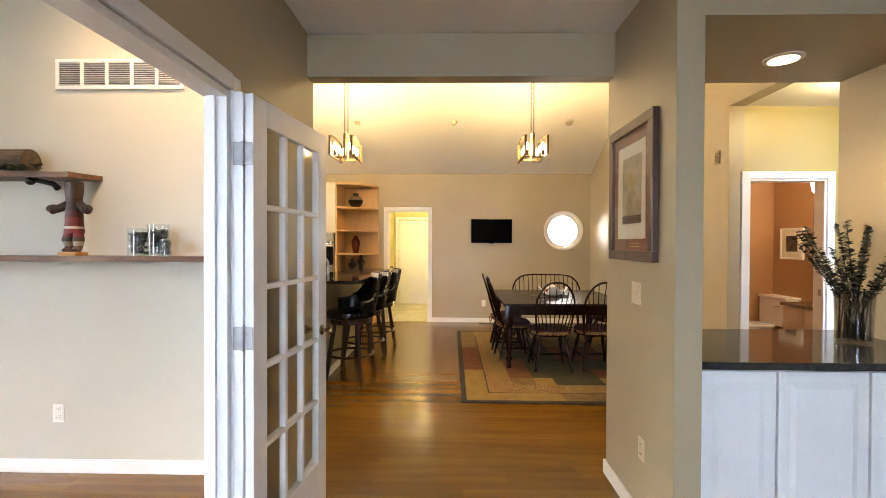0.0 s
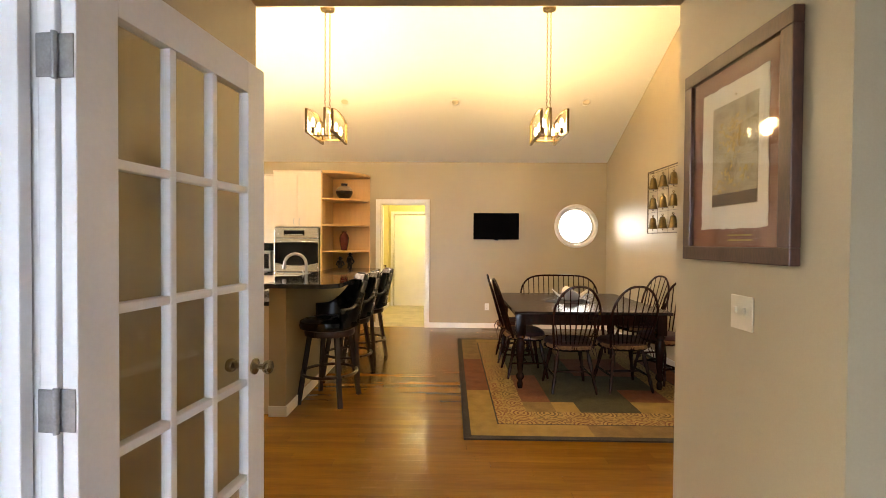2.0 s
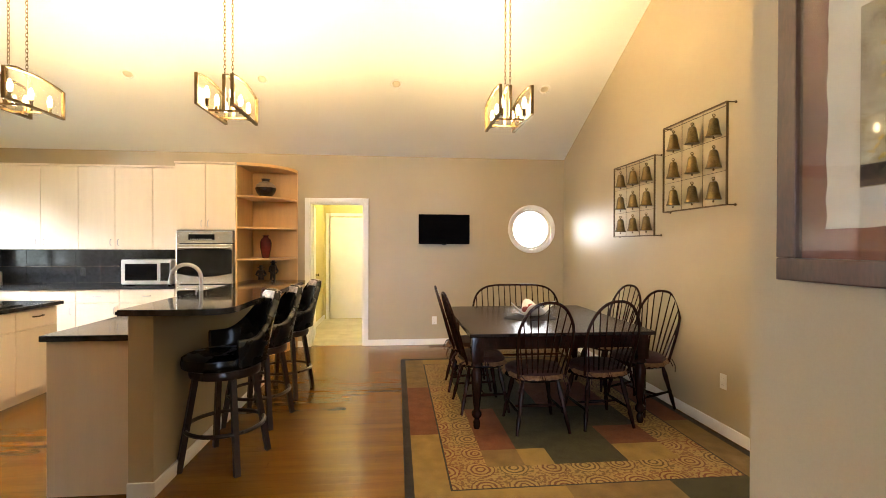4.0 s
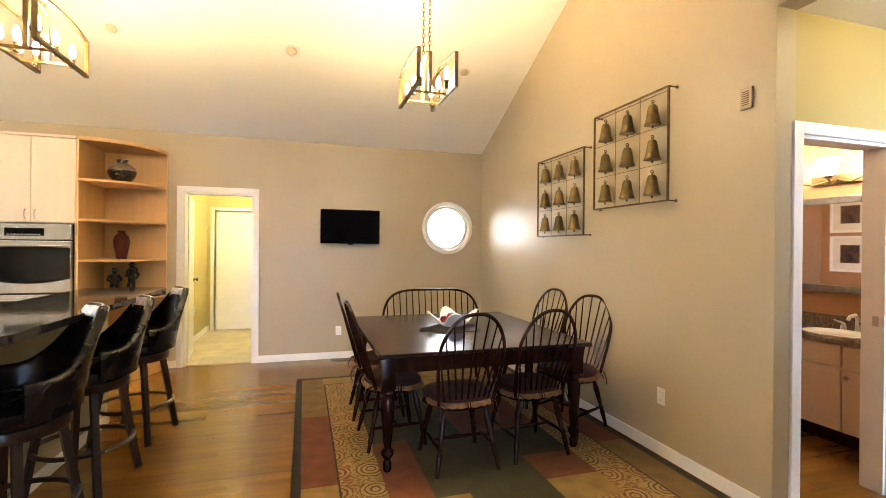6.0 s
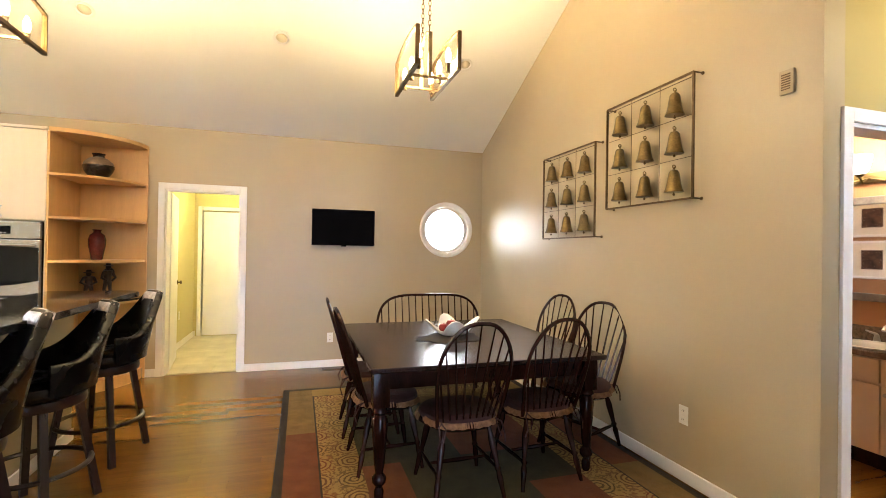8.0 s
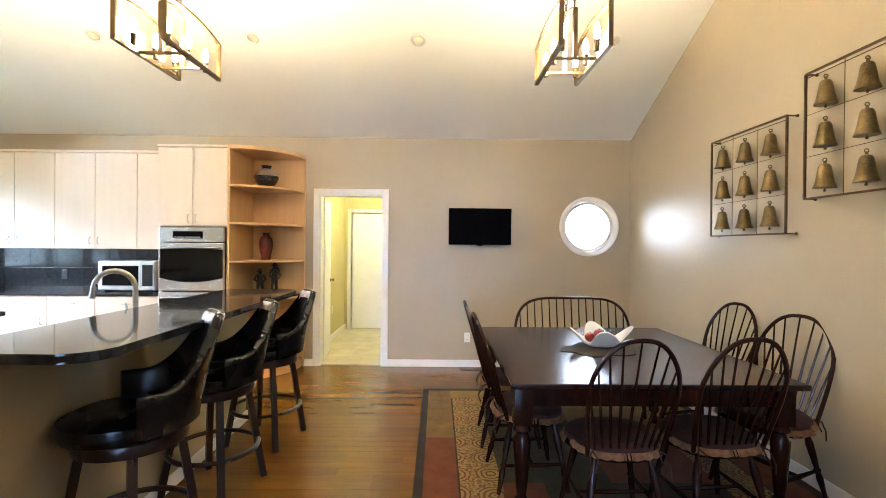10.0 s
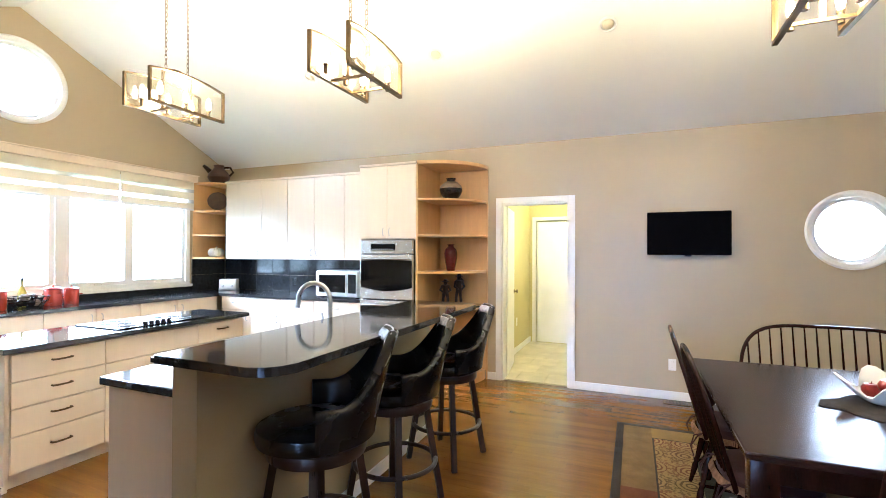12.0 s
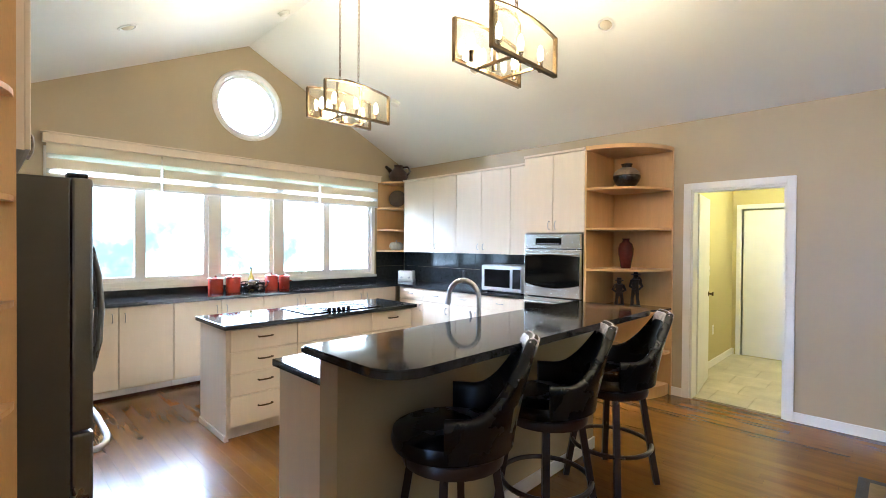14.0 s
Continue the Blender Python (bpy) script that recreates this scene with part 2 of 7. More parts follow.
def thing(name, m, label, category, group="", kind=""):
    """An Empty at the base of a thing, to parent its parts."""
    ob = new(name)
    ob.empty_display_size = 0.1
    ob.matrix_world = m
    return tagged(ob, label, category, group, kind)


def box(bm, x0, x1, y0, y1, z0, z1, bevel=0.0):
    v = [bm.verts.new((x, y, z)) for z in (z0, z1) for y in (y0, y1) for x in (x0, x1)]
    fs = [bm.faces.new([v[i] for i in q]) for q in ((0, 2, 3, 1), (4, 5, 7, 6), (0, 1, 5, 4), (2, 6, 7, 3), (0, 4, 6, 2), (1, 3, 7, 5))]
    if bevel:
        es = list({e for f in fs for e in f.edges})
        bmesh.ops.bevel(bm, geom=es, offset=bevel, segments=2, affect="EDGES", profile=0.6)
    return bm


def B(x0, x1, y0, y1, z0, z1, bevel=0.0):
    return box(bmesh.new(), x0, x1, y0, y1, z0, z1, bevel)


def prism(bm, pts, axis, a, b):
    """A polygon swept along an axis from a to b. pts are the two other coordinates in x, y, z order."""
    def place(p, c):
        q = list(p)
        q.insert("xyz".index(axis), c)
        return bm.verts.new(q)
    lo, hi = [place(p, a) for p in pts], [place(p, b) for p in pts]
    bm.faces.new(lo)
    bm.faces.new(hi[::-1])
    for i in range(len(pts)):
        j = (i + 1) % len(pts)
        bm.faces.new((lo[i], hi[i], hi[j], lo[j]))
    return bm


def sweep(bm, path, radius, sides=8, closed=False, caps=True):
    """A round tube along points; radius is a number or one for each point."""
    pts = [Vector(p) for p in path]
    n = len(pts)
    rings, up = [], None
    for i, p in enumerate(pts):
        if closed:
            d = (pts[(i + 1) % n] - pts[i - 1]).normalized()
        else:
            d = (pts[min(i + 1, n - 1)] - pts[max(i - 1, 0)]).normalized()
        if up is None:
            up = Vector((0, 0, 1)) if abs(d.z) < 0.9 else Vector((1, 0, 0))
        side = d.cross(up).normalized()
        up = side.cross(d).normalized()
        r = radius[i] if isinstance(radius, (list, tuple)) else radius
        rings.append([bm.verts.new(p + r * (math.cos(a) * side + math.sin(a) * up)) for a in [2 * math.pi * k / sides for k in range(sides)]])
    for i in range(n if closed else n - 1):
        a, b = rings[i], rings[(i + 1) % n]
        for k in range(sides):
            bm.faces.new((a[k], a[(k + 1) % sides], b[(k + 1) % sides], b[k]))
    if caps and not closed:
        bm.faces.new(rings[0][::-1])
        bm.faces.new(rings[-1])
    return bm


def bar(bm, p, q, w, h):
    """A rectangular bar from p to q; w sideways, h upward."""
    p, q = Vector(p), Vector(q)
    d = (q - p).normalized()
    ref = Vector((0, 0, 1)) if abs(d.z) < 0.95 else Vector((0, 1, 0))
    s = d.cross(ref).normalized()
    u = s.cross(d).normalized()
    v = [bm.verts.new(c + a * s * w / 2 + b * u * h / 2) for c in (p, q) for a, b in ((-1, -1), (1, -1), (1, 1), (-1, 1))]
    for f in ((0, 1, 2, 3), (7, 6, 5, 4), (0, 4, 5, 1), (1, 5, 6, 2), (2, 6, 7, 3), (3, 7, 4, 0)):
        bm.faces.new([v[i] for i in f])
    return bm


def lathe(bm, profile, sides=20, origin=(0, 0, 0), axis=None, sy=1.0):
    """A profile of (radius, height) turned about the upright through origin, or about axis."""
    rot = Matrix.Identity(3) if axis is None else Vector((0, 0, 1)).rotation_difference(Vector(axis)).to_matrix()
    o = Vector(origin)
    rings = []
    for r, z in profile:
        rings.append([bm.verts.new(o + rot @ Vector((max(r, 0.0004) * math.cos(a), max(r, 0.0004) * sy * math.sin(a), z))) for a in [2 * math.pi * k / sides for k in range(sides)]])
    for a, b in zip(rings, rings[1:]):
        for k in range(sides):
            bm.faces.new((a[k], a[(k + 1) % sides], b[(k + 1) % sides], b[k]))
    bm.faces.new(rings[0][::-1])
    bm.faces.new(rings[-1])
    return bm


def ball(bm, c, rx, ry, rz, seg=10):
    bmesh.ops.create_uvsphere(bm, u_segments=seg, v_segments=max(6, seg // 2 + 2), radius=1.0, matrix=Matrix.LocRotScale(c, None, (rx, ry, rz)))
    return bm


def N():
    return bmesh.new()


def hole_plate(bm, axis, a, b, u0, u1, z0, z1, cu, cz, r, seg=40):
    """A square plate with a round hole, between a and b along axis ('x' or 'y'); u is the other level axis."""
    def at(c, u, z):
        return bm.verts.new((c, u, z) if axis == "x" else (u, c, z))
    loops = []
    for c in (a, b):
        inner, outer = [], []
        for k in range(seg):
            t = 2 * math.pi * (k + 0.5) / seg
            dx, dz = math.cos(t), math.sin(t)
            inner.append(at(c, cu + r * dx, cz + r * dz))
            s = min(((u1 - cu) / dx if dx > 0 else (u0 - cu) / dx) if abs(dx) > 1e-6 else 1e9, ((z1 - cz) / dz if dz > 0 else (z0 - cz) / dz) if abs(dz) > 1e-6 else 1e9)
            outer.append(at(c, cu + s * dx, cz + s * dz))
        loops.append((inner, outer))
        corners = {}
        for k in range(seg):
            j = (k + 1) % seg
            bm.faces.new((inner[k], inner[j], outer[j], outer[k]))
            p, q = outer[k].co, outer[j].co
            up, uq = (p.y, q.y) if axis == "x" else (p.x, q.x)
            if abs(up - uq) > 1e-5 and abs(p.z - q.z) > 1e-5:
                cu_ = u1 if max(up, uq) > cu + (u1 - cu) * 0.999 else u0
                cz_ = z1 if max(p.z, q.z) > cz + (z1 - cz) * 0.999 else z0
                bm.faces.new((outer[k], outer[j], at(c, cu_, cz_)))
    for k in range(seg):
        j = (k + 1) % seg
        bm.faces.new((loops[0][0][k], loops[0][0][j], loops[1][0][j], loops[1][0][k]))
    return bm


def structure(name, bm, material, label, category, smooth=False):
    return tagged(part(name, bm, material, smooth=smooth), label, category, kind="structure")


# ---- the large structure ----
XL, XR, YB, YF = -5.58, 2.42, 8.20, 2.70      # great room: inner faces
RIDGE_Y, RIDGE_Z, PITCH = 5.66, 3.93, 0.48
T = 0.14


def roof_z(y):
    return RIDGE_Z - PITCH * abs(y - RIDGE_Y)


# base slabs under the boards
structure("floor", B(-5.72, 4.6, -4.2, 8.27, -0.12, -0.012), GAPM, "dark joint bed under brown oak strip floor", "floor")
structure("floor_mudroom", B(-2.2, 0.6, 8.27, 11.0, -0.12, -0.008), GROUT, "pale grout bed under beige floor tiles", "floor")
structure("ground", B(-60, 60, -60, 60, -0.5, -0.35), LAWN, "grass ground outside the house", "ground")

# back wall with doorway and round window
bm = N()
DX0, DX1, DH = -1.275, -0.52, 2.035
box(bm, XL - T, DX0, YB, YB + T, 0, 2.76)
box(bm, DX0, DX1, YB, YB + T, DH, 2.76)
box(bm, DX1, 1.48, YB, YB + T, 0, 2.76)
box(bm, 1.48, 2.38, YB, YB + T, 0, 1.23)
box(bm, 1.48, 2.38, YB, YB + T, 2.13, 2.76)
box(bm, 2.38, XR + T, YB, YB + T, 0, 2.76)
hole_plate(bm, "y", YB, YB + T, 1.48, 2.38, 1.23, 2.13, 1.93, 1.68, 0.31)
structure("wall_back", bm, WALL, "greige painted wall with doorway and round window", "wall")

# kitchen gable wall with the window band and round window
WY0, WY1, WZ0, WZ1 = 3.73, 7.59, 1.02, 2.40
bm = N()
box(bm, XL - T, XL, YF - 0.1, YB, 0, WZ0)
box(bm, XL - T, XL, YF - 0.1, WY0, WZ0, WZ1)
box(bm, XL - T, XL, WY1, YB, WZ0, WZ1)
box(bm, XL - T, XL, YF - 0.1, YB, WZ1, 2.50)
prism(bm, [(YF - 0.1, 2.50), (5.22, 2.50), (5.22, roof_z(5.22)), (YF - 0.1, roof_z(YF - 0.1))], "x", XL - T, XL)
prism(bm, [(6.10, 2.50), (YB, 2.50), (YB, roof_z(YB)), (6.10, roof_z(6.10))], "x", XL - T, XL)
box(bm, XL - T, XL, 5.22, 6.10, 2.50, 2.75)
hole_plate(bm, "x", XL - T, XL, 5.22, 6.10, 2.75, 3.63, 5.66, 3.19, 0.385)
prism(bm, [(5.22, 3.63), (6.10, 3.63), (6.10, roof_z(6.10)), (RIDGE_Y, RIDGE_Z), (5.22, roof_z(5.22))], "x", XL - T, XL)
structure("wall_kitchen", bm, WALL, "greige gable wall with wide kitchen window", "wall")

# dining gable wall, and the part above the passage
bm = N()
prism(bm, [(4.04, 0), (YB, 0), (YB, roof_z(YB)), (RIDGE_Y, RIDGE_Z), (4.04, roof_z(4.04))], "x", XR, XR + T)
prism(bm, [(3.08, 2.69), (4.04, 2.69), (4.04, roof_z(4.04))], "x", XR, XR + T)
structure("wall_dining", bm, WALL, "greige gable wall beside the dining table", "wall")

# wall with the bathroom doorway
BX0, BX1 = 2.60, 3.30
bm = N()
box(bm, XR + T, BX0, 4.042, 4.16, 0, 2.70)
box(bm, BX0, BX1, 4.042, 4.16, DH, 2.70)
box(bm, BX1, 4.4, 4.042, 4.16, 0, 2.70)
structure("wall_passage", bm, PASSAGEWALL, "olive yellow wall with the bathroom doorway", "wall")
structure("wall_passage_end", B(3.75, 3.87, 2.58, 4.04, 0, 2.70), WALL, "plain greige end wall of the passage", "wall")
structure("ceiling_passage", B(XR + 0.002, 3.87, 2.58, 4.16, 2.692, 2.78), CEIL, "white flat passage ceiling", "ceiling")

# vaulted ceiling
for name, y0, y1 in (("ceiling_vault_back", RIDGE_Y, YB + 0.1), ("ceiling_vault_front", YF + 0.002, RIDGE_Y)):
    z0, z1 = roof_z(y0), roof_z(y1)
    structure(name, prism(N(), [(y0, z0), (y1, z1), (y1, z1 + 0.12), (y0, z0 + 0.12)], "x", XL - T, XR + T), CEIL, "white sloping vaulted ceiling", "ceiling")

# front wall of the kitchen, back wall of the living room
structure("wall_kitchen_front", B(XL - T, -1.046, 2.70, 2.80, 0, 3.4), WALL, "greige wall behind the refrigerator", "wall")
structure("wall_living_back", B(-5.2, -1.046, 2.62, 2.699, 0, 3.4), LIVING, "pale painted living room wall with shelves", "wall")

# hall: left wall with the double door opening, beam and right wall
HX0, HX1 = -0.965, 0.885
bm = N()
box(bm, -1.045, HX0, 1.605, 2.70, 0, 2.75)
box(bm, -1.045, HX0, -0.10, 1.605, 2.05, 2.75)
box(bm, -1.045, HX0, -4.0, -0.10, 0, 2.75)
structure("wall_hall_left", bm, WALL, "greige hall wall with double door opening", "wall")
structure("wall_living_partition_top", B(-1.045, HX0, -4.0, 2.62, 2.752, 3.4), LIVING, "plain wall above the hall ceiling", "wall")
structure("beam_hall", B(HX0 + 0.001, HX1 - 0.001, 2.585, 2.699, 2.44, 2.698), WALL, "greige boxed beam at the end of the hall", "beam")
structure("wall_above_beam", B(-1.08, 3.87, 2.60, 2.699, 2.702, 3.4), WALL, "plain greige wall above the beam", "wall")
bm = N()
box(bm, HX1, 1.005, 1.83, 2.70, 0, 2.70)
box(bm, 1.005, 2.27, 1.83, 2.67, 2.425, 2.70)
structure("wall_hall_right", bm, WALL, "greige hall wall and dropped soffit of the niche", "wall")
structure("wall_niche_side", B(2.27, 2.40, 1.83, 2.67, 0, 2.70), WALL, "greige side wall of the counter niche", "wall")
structure("wall_foyer_corner", B(2.40, 3.30, 1.83, 1.95, 0, 2.70), WALL, "plain greige wall beside the niche", "wall")
structure("ceiling_hall", B(HX0, 3.30, -4.0, 2.599, 2.702, 2.80), CEIL, "white flat hall ceiling", "ceiling")
structure("wall_foyer_side", B(3.30, 3.42, -4.0, 1.95, 0, 2.80), WALL, "plain greige foyer wall", "wall")
# unseen front wall, its opening narrowed so daylight runs straight down the hall
bm = N()
box(bm, HX0, -0.75, -4.12, -4.0, 0, 2.8)
box(bm, 0.75, 3.42, -4.12, -4.0, 0, 2.8)
box(bm, -0.75, 0.75, -4.12, -4.0, 0, 0.25)
box(bm, -0.75, 0.75, -4.12, -4.0, 2.35, 2.8)
structure("wall_foyer_front", bm, WALL, "unseen greige front wall, opening sized to steer daylight", "wall")
# unseen wall; its window opening is added and sized for the daylight level
bm = N()
box(bm, -5.2, -4.4, -4.12, -4.0, 0, 3.4)
box(bm, -3.3, HX0, -4.12, -4.0, 0, 3.4)
box(bm, -4.4, -3.3, -4.12, -4.0, 0, 0.5)
box(bm, -4.4, -3.3, -4.12, -4.0, 2.6, 3.4)
structure("wall_living_front", bm, LIVING, "unseen pale living room wall with added window opening", "wall")
bm = N()
box(bm, -5.32, -5.2, -4.12, -0.7, 0, 3.4)
box(bm, -5.32, -5.2, 1.3, 2.70, 0, 3.4)
box(bm, -5.32, -5.2, -0.7, 1.3, 0, 0.6)
box(bm, -5.32, -5.2, -0.7, 1.3, 2.3, 3.4)
structure("wall_living_side", bm, LIVING, "pale living room wall with a wide window", "wall")
structure("ceiling_living", B(-5.32, -0.965, -4.12, 2.70, 3.40, 3.50), CEIL, "white living room ceiling", "ceiling")

# bathroom
structure("wall_bath_left", B(2.562, 2.60, 4.162, 6.1, 0, 2.5), BATHWALL, "brown painted bathroom wall", "wall")
structure("wall_bath_far", B(2.562, 4.40, 6.1, 6.2, 0, 2.5), BATHWALL, "brown painted bathroom wall behind the toilet", "wall")
structure("wall_bath_right", B(4.25, 4.40, 4.162, 6.1, 0, 2.5), BATHWALL, "brown painted bathroom wall with the mirror", "wall")
structure("ceiling_bath", B(2.562, 4.40, 4.162, 6.2, 2.502, 2.6), CEIL, "white bathroom ceiling", "ceiling")

# mudroom beyond the back door
structure("wall_mudroom_left", B(-1.58, -1.47, YB + T + 0.002, 10.66, 0, 2.5), MUDWALL, "yellow green painted mudroom wall", "wall")
structure("wall_mudroom_right", B(0.10, 0.22, YB + T + 0.002, 10.66, 0, 2.5), MUDWALL, "yellow green painted mudroom wall", "wall")
structure("wall_mudroom_far", B(-1.58, 0.22, 10.66, 10.8, 0, 2.5), MUDWALL, "yellow green mudroom wall with a door", "wall")
structure("ceiling_mudroom", B(-1.58, 0.22, YB + T, 10.8, 2.502, 2.6), CEIL, "white mudroom ceiling", "ceiling")


# ---- trim ----
def baseboard(name, x0, x1, y0, y1):
    bm = N()
    box(bm, x0, x1, y0, y1, 0.0, 0.085, 0.004)
    return structure(name, bm, TRIM, "white painted baseboard along the wall", "baseboard")


baseboard("baseboard_back", -0.455, XR - 0.001, YB - 0.016, YB - 0.001)
baseboard("baseboard_back_corner", -1.445, -1.342, YB - 0.016, YB - 0.001)
baseboard("baseboard_dining", XR - 0.016, XR - 0.001, 4.03, YB - 0.018)
baseboard("baseboard_hall_right", HX1 - 0.015, HX1 - 0.001, 1.82, 2.712)
baseboard("baseboard_hall_end", HX1 - 0.015, 1.02, 2.701, 2.714)
baseboard("baseboard_hall_left", HX0 + 0.001, HX0 + 0.015, 1.70, 2.71)
baseboard("baseboard_living", -5.19, -1.066, 2.604, 2.619)
baseboard("baseboard_passage", 3.35, 3.748, 4.026, 4.041)
baseboard("baseboard_mudroom", -1.469, -1.455, 9.35, 10.65)
baseboard("baseboard_mudroom_far", -1.454, -1.44, 10.645, 10.659)
baseboard("baseboard_bath", 2.601, 4.249, 6.085, 6.099)


def door_casing(name, x0, x1, top, y, out=-1, w=0.065, depth=T):
    """White casing round an opening in a wall whose face is at y; out is the side that it stands on."""
    e = thing(name, Matrix.Identity(4), "white painted door casing round the opening", "door casing", kind="structure")
    f = sorted((y, y + out * 0.018))
    for nm, a in (("jamb_casing", (x0 - w, x0, *f, 0, top + w)), ("jamb_casing", (x1, x1 + w, *f, 0, top + w)), ("head_casing", (x0, x1, *f, top, top + w))):
        part(nm, B(*a, 0.004), TRIM, e)
    d = sorted((y, y - out * depth))
    part("jamb_lining", B(x0, x0 + 0.02, d[0], d[1], 0, top), TRIM, e)
    part("jamb_lining", B(x1 - 0.02, x1, d[0], d[1], 0, top), TRIM, e)
    part("head_lining", B(x0 + 0.02, x1 - 0.02, d[0], d[1], top - 0.02, top), TRIM, e)
    return e


door_casing("door_1", DX0, DX1, DH, YB)
bath_casing = door_casing("door_2", BX0, BX1, DH, 4.042, -1, 0.065, 0.118)
part("strike_plate", B(BX1 - 0.0225, BX1 - 0.0202, 4.07, 4.10, 0.97, 1.03), NICKEL, bath_casing, "nickel strike plate")

# double door opening of the hall: jamb, stop and casing
e = thing("door_3", Matrix.Identity(4), "white painted casing of the double door opening", "door casing", kind="structure")
part("jamb_lining", B(-1.047, -0.955, 1.575, 1.604, 0, 2.03, 0.003), TRIM, e)
part("jamb_edge", B(-0.9445, -0.908, 1.607, 1.675, 0, 2.03, 0.003), TRIM, e)
part("jamb_stop", B(-1.03, -0.995, 1.56, 1.5748, 0, 2.03, 0.003), TRIM, e)
part("head_lining", B(-1.047, -0.955, -0.08, 1.574, 2.00, 2.03, 0.003), TRIM, e)
part("hall_casing", B(HX0, HX0 + 0.02, 1.61, 1.675, 0, 2.095, 0.004), TRIM, e)
part("head_casing", B(HX0, HX0 + 0.02, -0.15, 1.61, 2.035, 2.10, 0.004), TRIM, e)
part("living_casing", B(-1.062, -1.0455, 1.605, 1.67, 0, 2.095, 0.004), TRIM, e)
part("living_head_casing", B(-1.062, -1.0475, -0.15, 1.605, 2.03, 2.10, 0.004), TRIM, e)
part("ball_catch", B(-1.03, -1.00, 0.55, 0.62, 1.985, 1.999, 0.003), NICKEL, e, "small brass ball catch in the head")


# ---- windows ----
def sash(e, y0, y1, z0, z1, x, w=0.05, lock=True):
    s = part("sash", box(box(box(box(N(), x - 0.05, x, y0, y0 + w, z0, z1), x - 0.05, x, y1 - w, y1, z0, z1), x - 0.05, x, y0 + w, y1 - w, z0, z0 + w), x - 0.05, x, y0 + w, y1 - w, z1 - w, z1), TRIM, e)
    g = part("pane", B(x - 0.03, x - 0.024, y0 + w, y1 - w, z0 + w, z1 - w), GLASS, s)
    g.visible_shadow = False
    if lock:
        c = (y0 + y1) / 2
        part("crank_handle", box(box(N(), x, x + 0.02, c - 0.05, c + 0.05, z0 + 0.004, z0 + 0.03, 0.004), x + 0.02, x + 0.035, c + 0.02, c + 0.05, z0 + 0.012, z0 + 0.045, 0.003), PLASTICW, s)
    return s


win = thing("window_1", Matrix.Identity(4), "wide white casement window above the kitchen counter", "window", kind="structure")
X = XL - 0.03
for a in ((X - 0.09, X + 0.045, WY0, WY0 + 0.06, WZ0, WZ1), (X - 0.09, X + 0.045, WY1 - 0.06, WY1, WZ0, WZ1), (X - 0.09, X + 0.045, WY0 + 0.06, WY1 - 0.06, WZ1 - 0.06, WZ1), (X - 0.09, X + 0.05, WY0 + 0.06, WY1 - 0.06, WZ0, WZ0 + 0.05)):
    part("window_frame", B(*a, 0.003), TRIM, win)
for y in (5.245, 6.03):
    part("mullion", B(X - 0.09, X + 0.045, y - 0.05, y + 0.05, WZ0 + 0.05, WZ1 - 0.06, 0.003), TRIM, win)
for y0, y1, lk in ((3.79, 4.515, True), (4.515, 5.195, True), (5.295, 5.98, False), (6.08, 6.77, True), (6.77, 7.53, True)):
    sash(win, y0, y1, WZ0 + 0.05, WZ1 - 0.06, X + 0.02, 0.05, lk)
part("window_sill", B(XL, XL + 0.035, WY0 - 0.03, WY1 + 0.03, WZ0 - 0.03, WZ0 + 0.005, 0.004), TRIM, win)


def round_window(name, m, r, label):
    """A round window in local x-z, facing -y, the wall's face at y = 0."""
    e = thing(name, m, label, "window", kind="structure")
    ring = N()
    n = 48
    prof = [(r + 0.045, 0.0), (r + 0.045, -0.012), (r + 0.03, -0.022), (r + 0.004, -0.018), (r - 0.01, -0.004), (r - 0.01, 0.06), (r - 0.004, 0.06), (r - 0.0005, 0.0)]
    loops = [[ring.verts.new((p * math.cos(2 * math.pi * k / n), y, p * math.sin(2 * math.pi * k / n))) for k in range(n)] for p, y in prof]
    for i in range(len(prof)):
        a, b = loops[i], loops[(i + 1) % len(prof)]
        for k in range(n):
            ring.faces.new((a[k], a[(k + 1) % n], b[(k + 1) % n], b[k]))
    part("window_frame", ring, TRIM, e, smooth=True)
    rim = N()
    lo = [[rim.verts.new((p * math.cos(2 * math.pi * k / n), y, p * math.sin(2 * math.pi * k / n))) for k in range(n)] for p, y in ((r - 0.012, 0.045), (r - 0.045, 0.045), (r - 0.045, 0.08), (r - 0.012, 0.08))]
    for i in range(4):
        for k in range(n):
            rim.faces.new((lo[i][k], lo[i][(k + 1) % n], lo[(i + 1) % 4][(k + 1) % n], lo[(i + 1) % 4][k]))
    part("sash_ring", rim, TRIM, e)
    g = part("pane", lathe(N(), [(r - 0.046, -0.003), (r - 0.046, 0.003)], 40, (0, 0.062, 0), (0, 1, 0)), GLASS, e)
    g.visible_shadow = False
    return e


round_window("window_2", Matrix.Translation((1.93, YB, 1.68)), 0.31, "round white framed window in the back wall")
round_window("window_3", Matrix.Translation((XL, 5.66, 3.19)) @ Matrix.Rotation(radians(90), 4, "Z"), 0.385, "round white framed window high in the gable")

# added unseen windows behind the walk steer daylight into hall and living room
w0, w1, z0, z1 = -0.75, 0.75, 0.25, 2.35
e = thing("window_4", Matrix.Identity(4), "unseen white framed window added for hall daylight", "window", kind="structure")
for a in ((w0, w0 + 0.07), (-0.04, 0.04), (w1 - 0.07, w1)):
    part("window_frame", B(a[0], a[1], -4.10, -4.02, z0, z1), TRIM, e)
for a in ((z0, z0 + 0.07), (z1 - 0.07, z1)):
    part("window_frame", B(w0 + 0.07, w1 - 0.07, -4.098, -4.022, a[0], a[1]), TRIM, e)


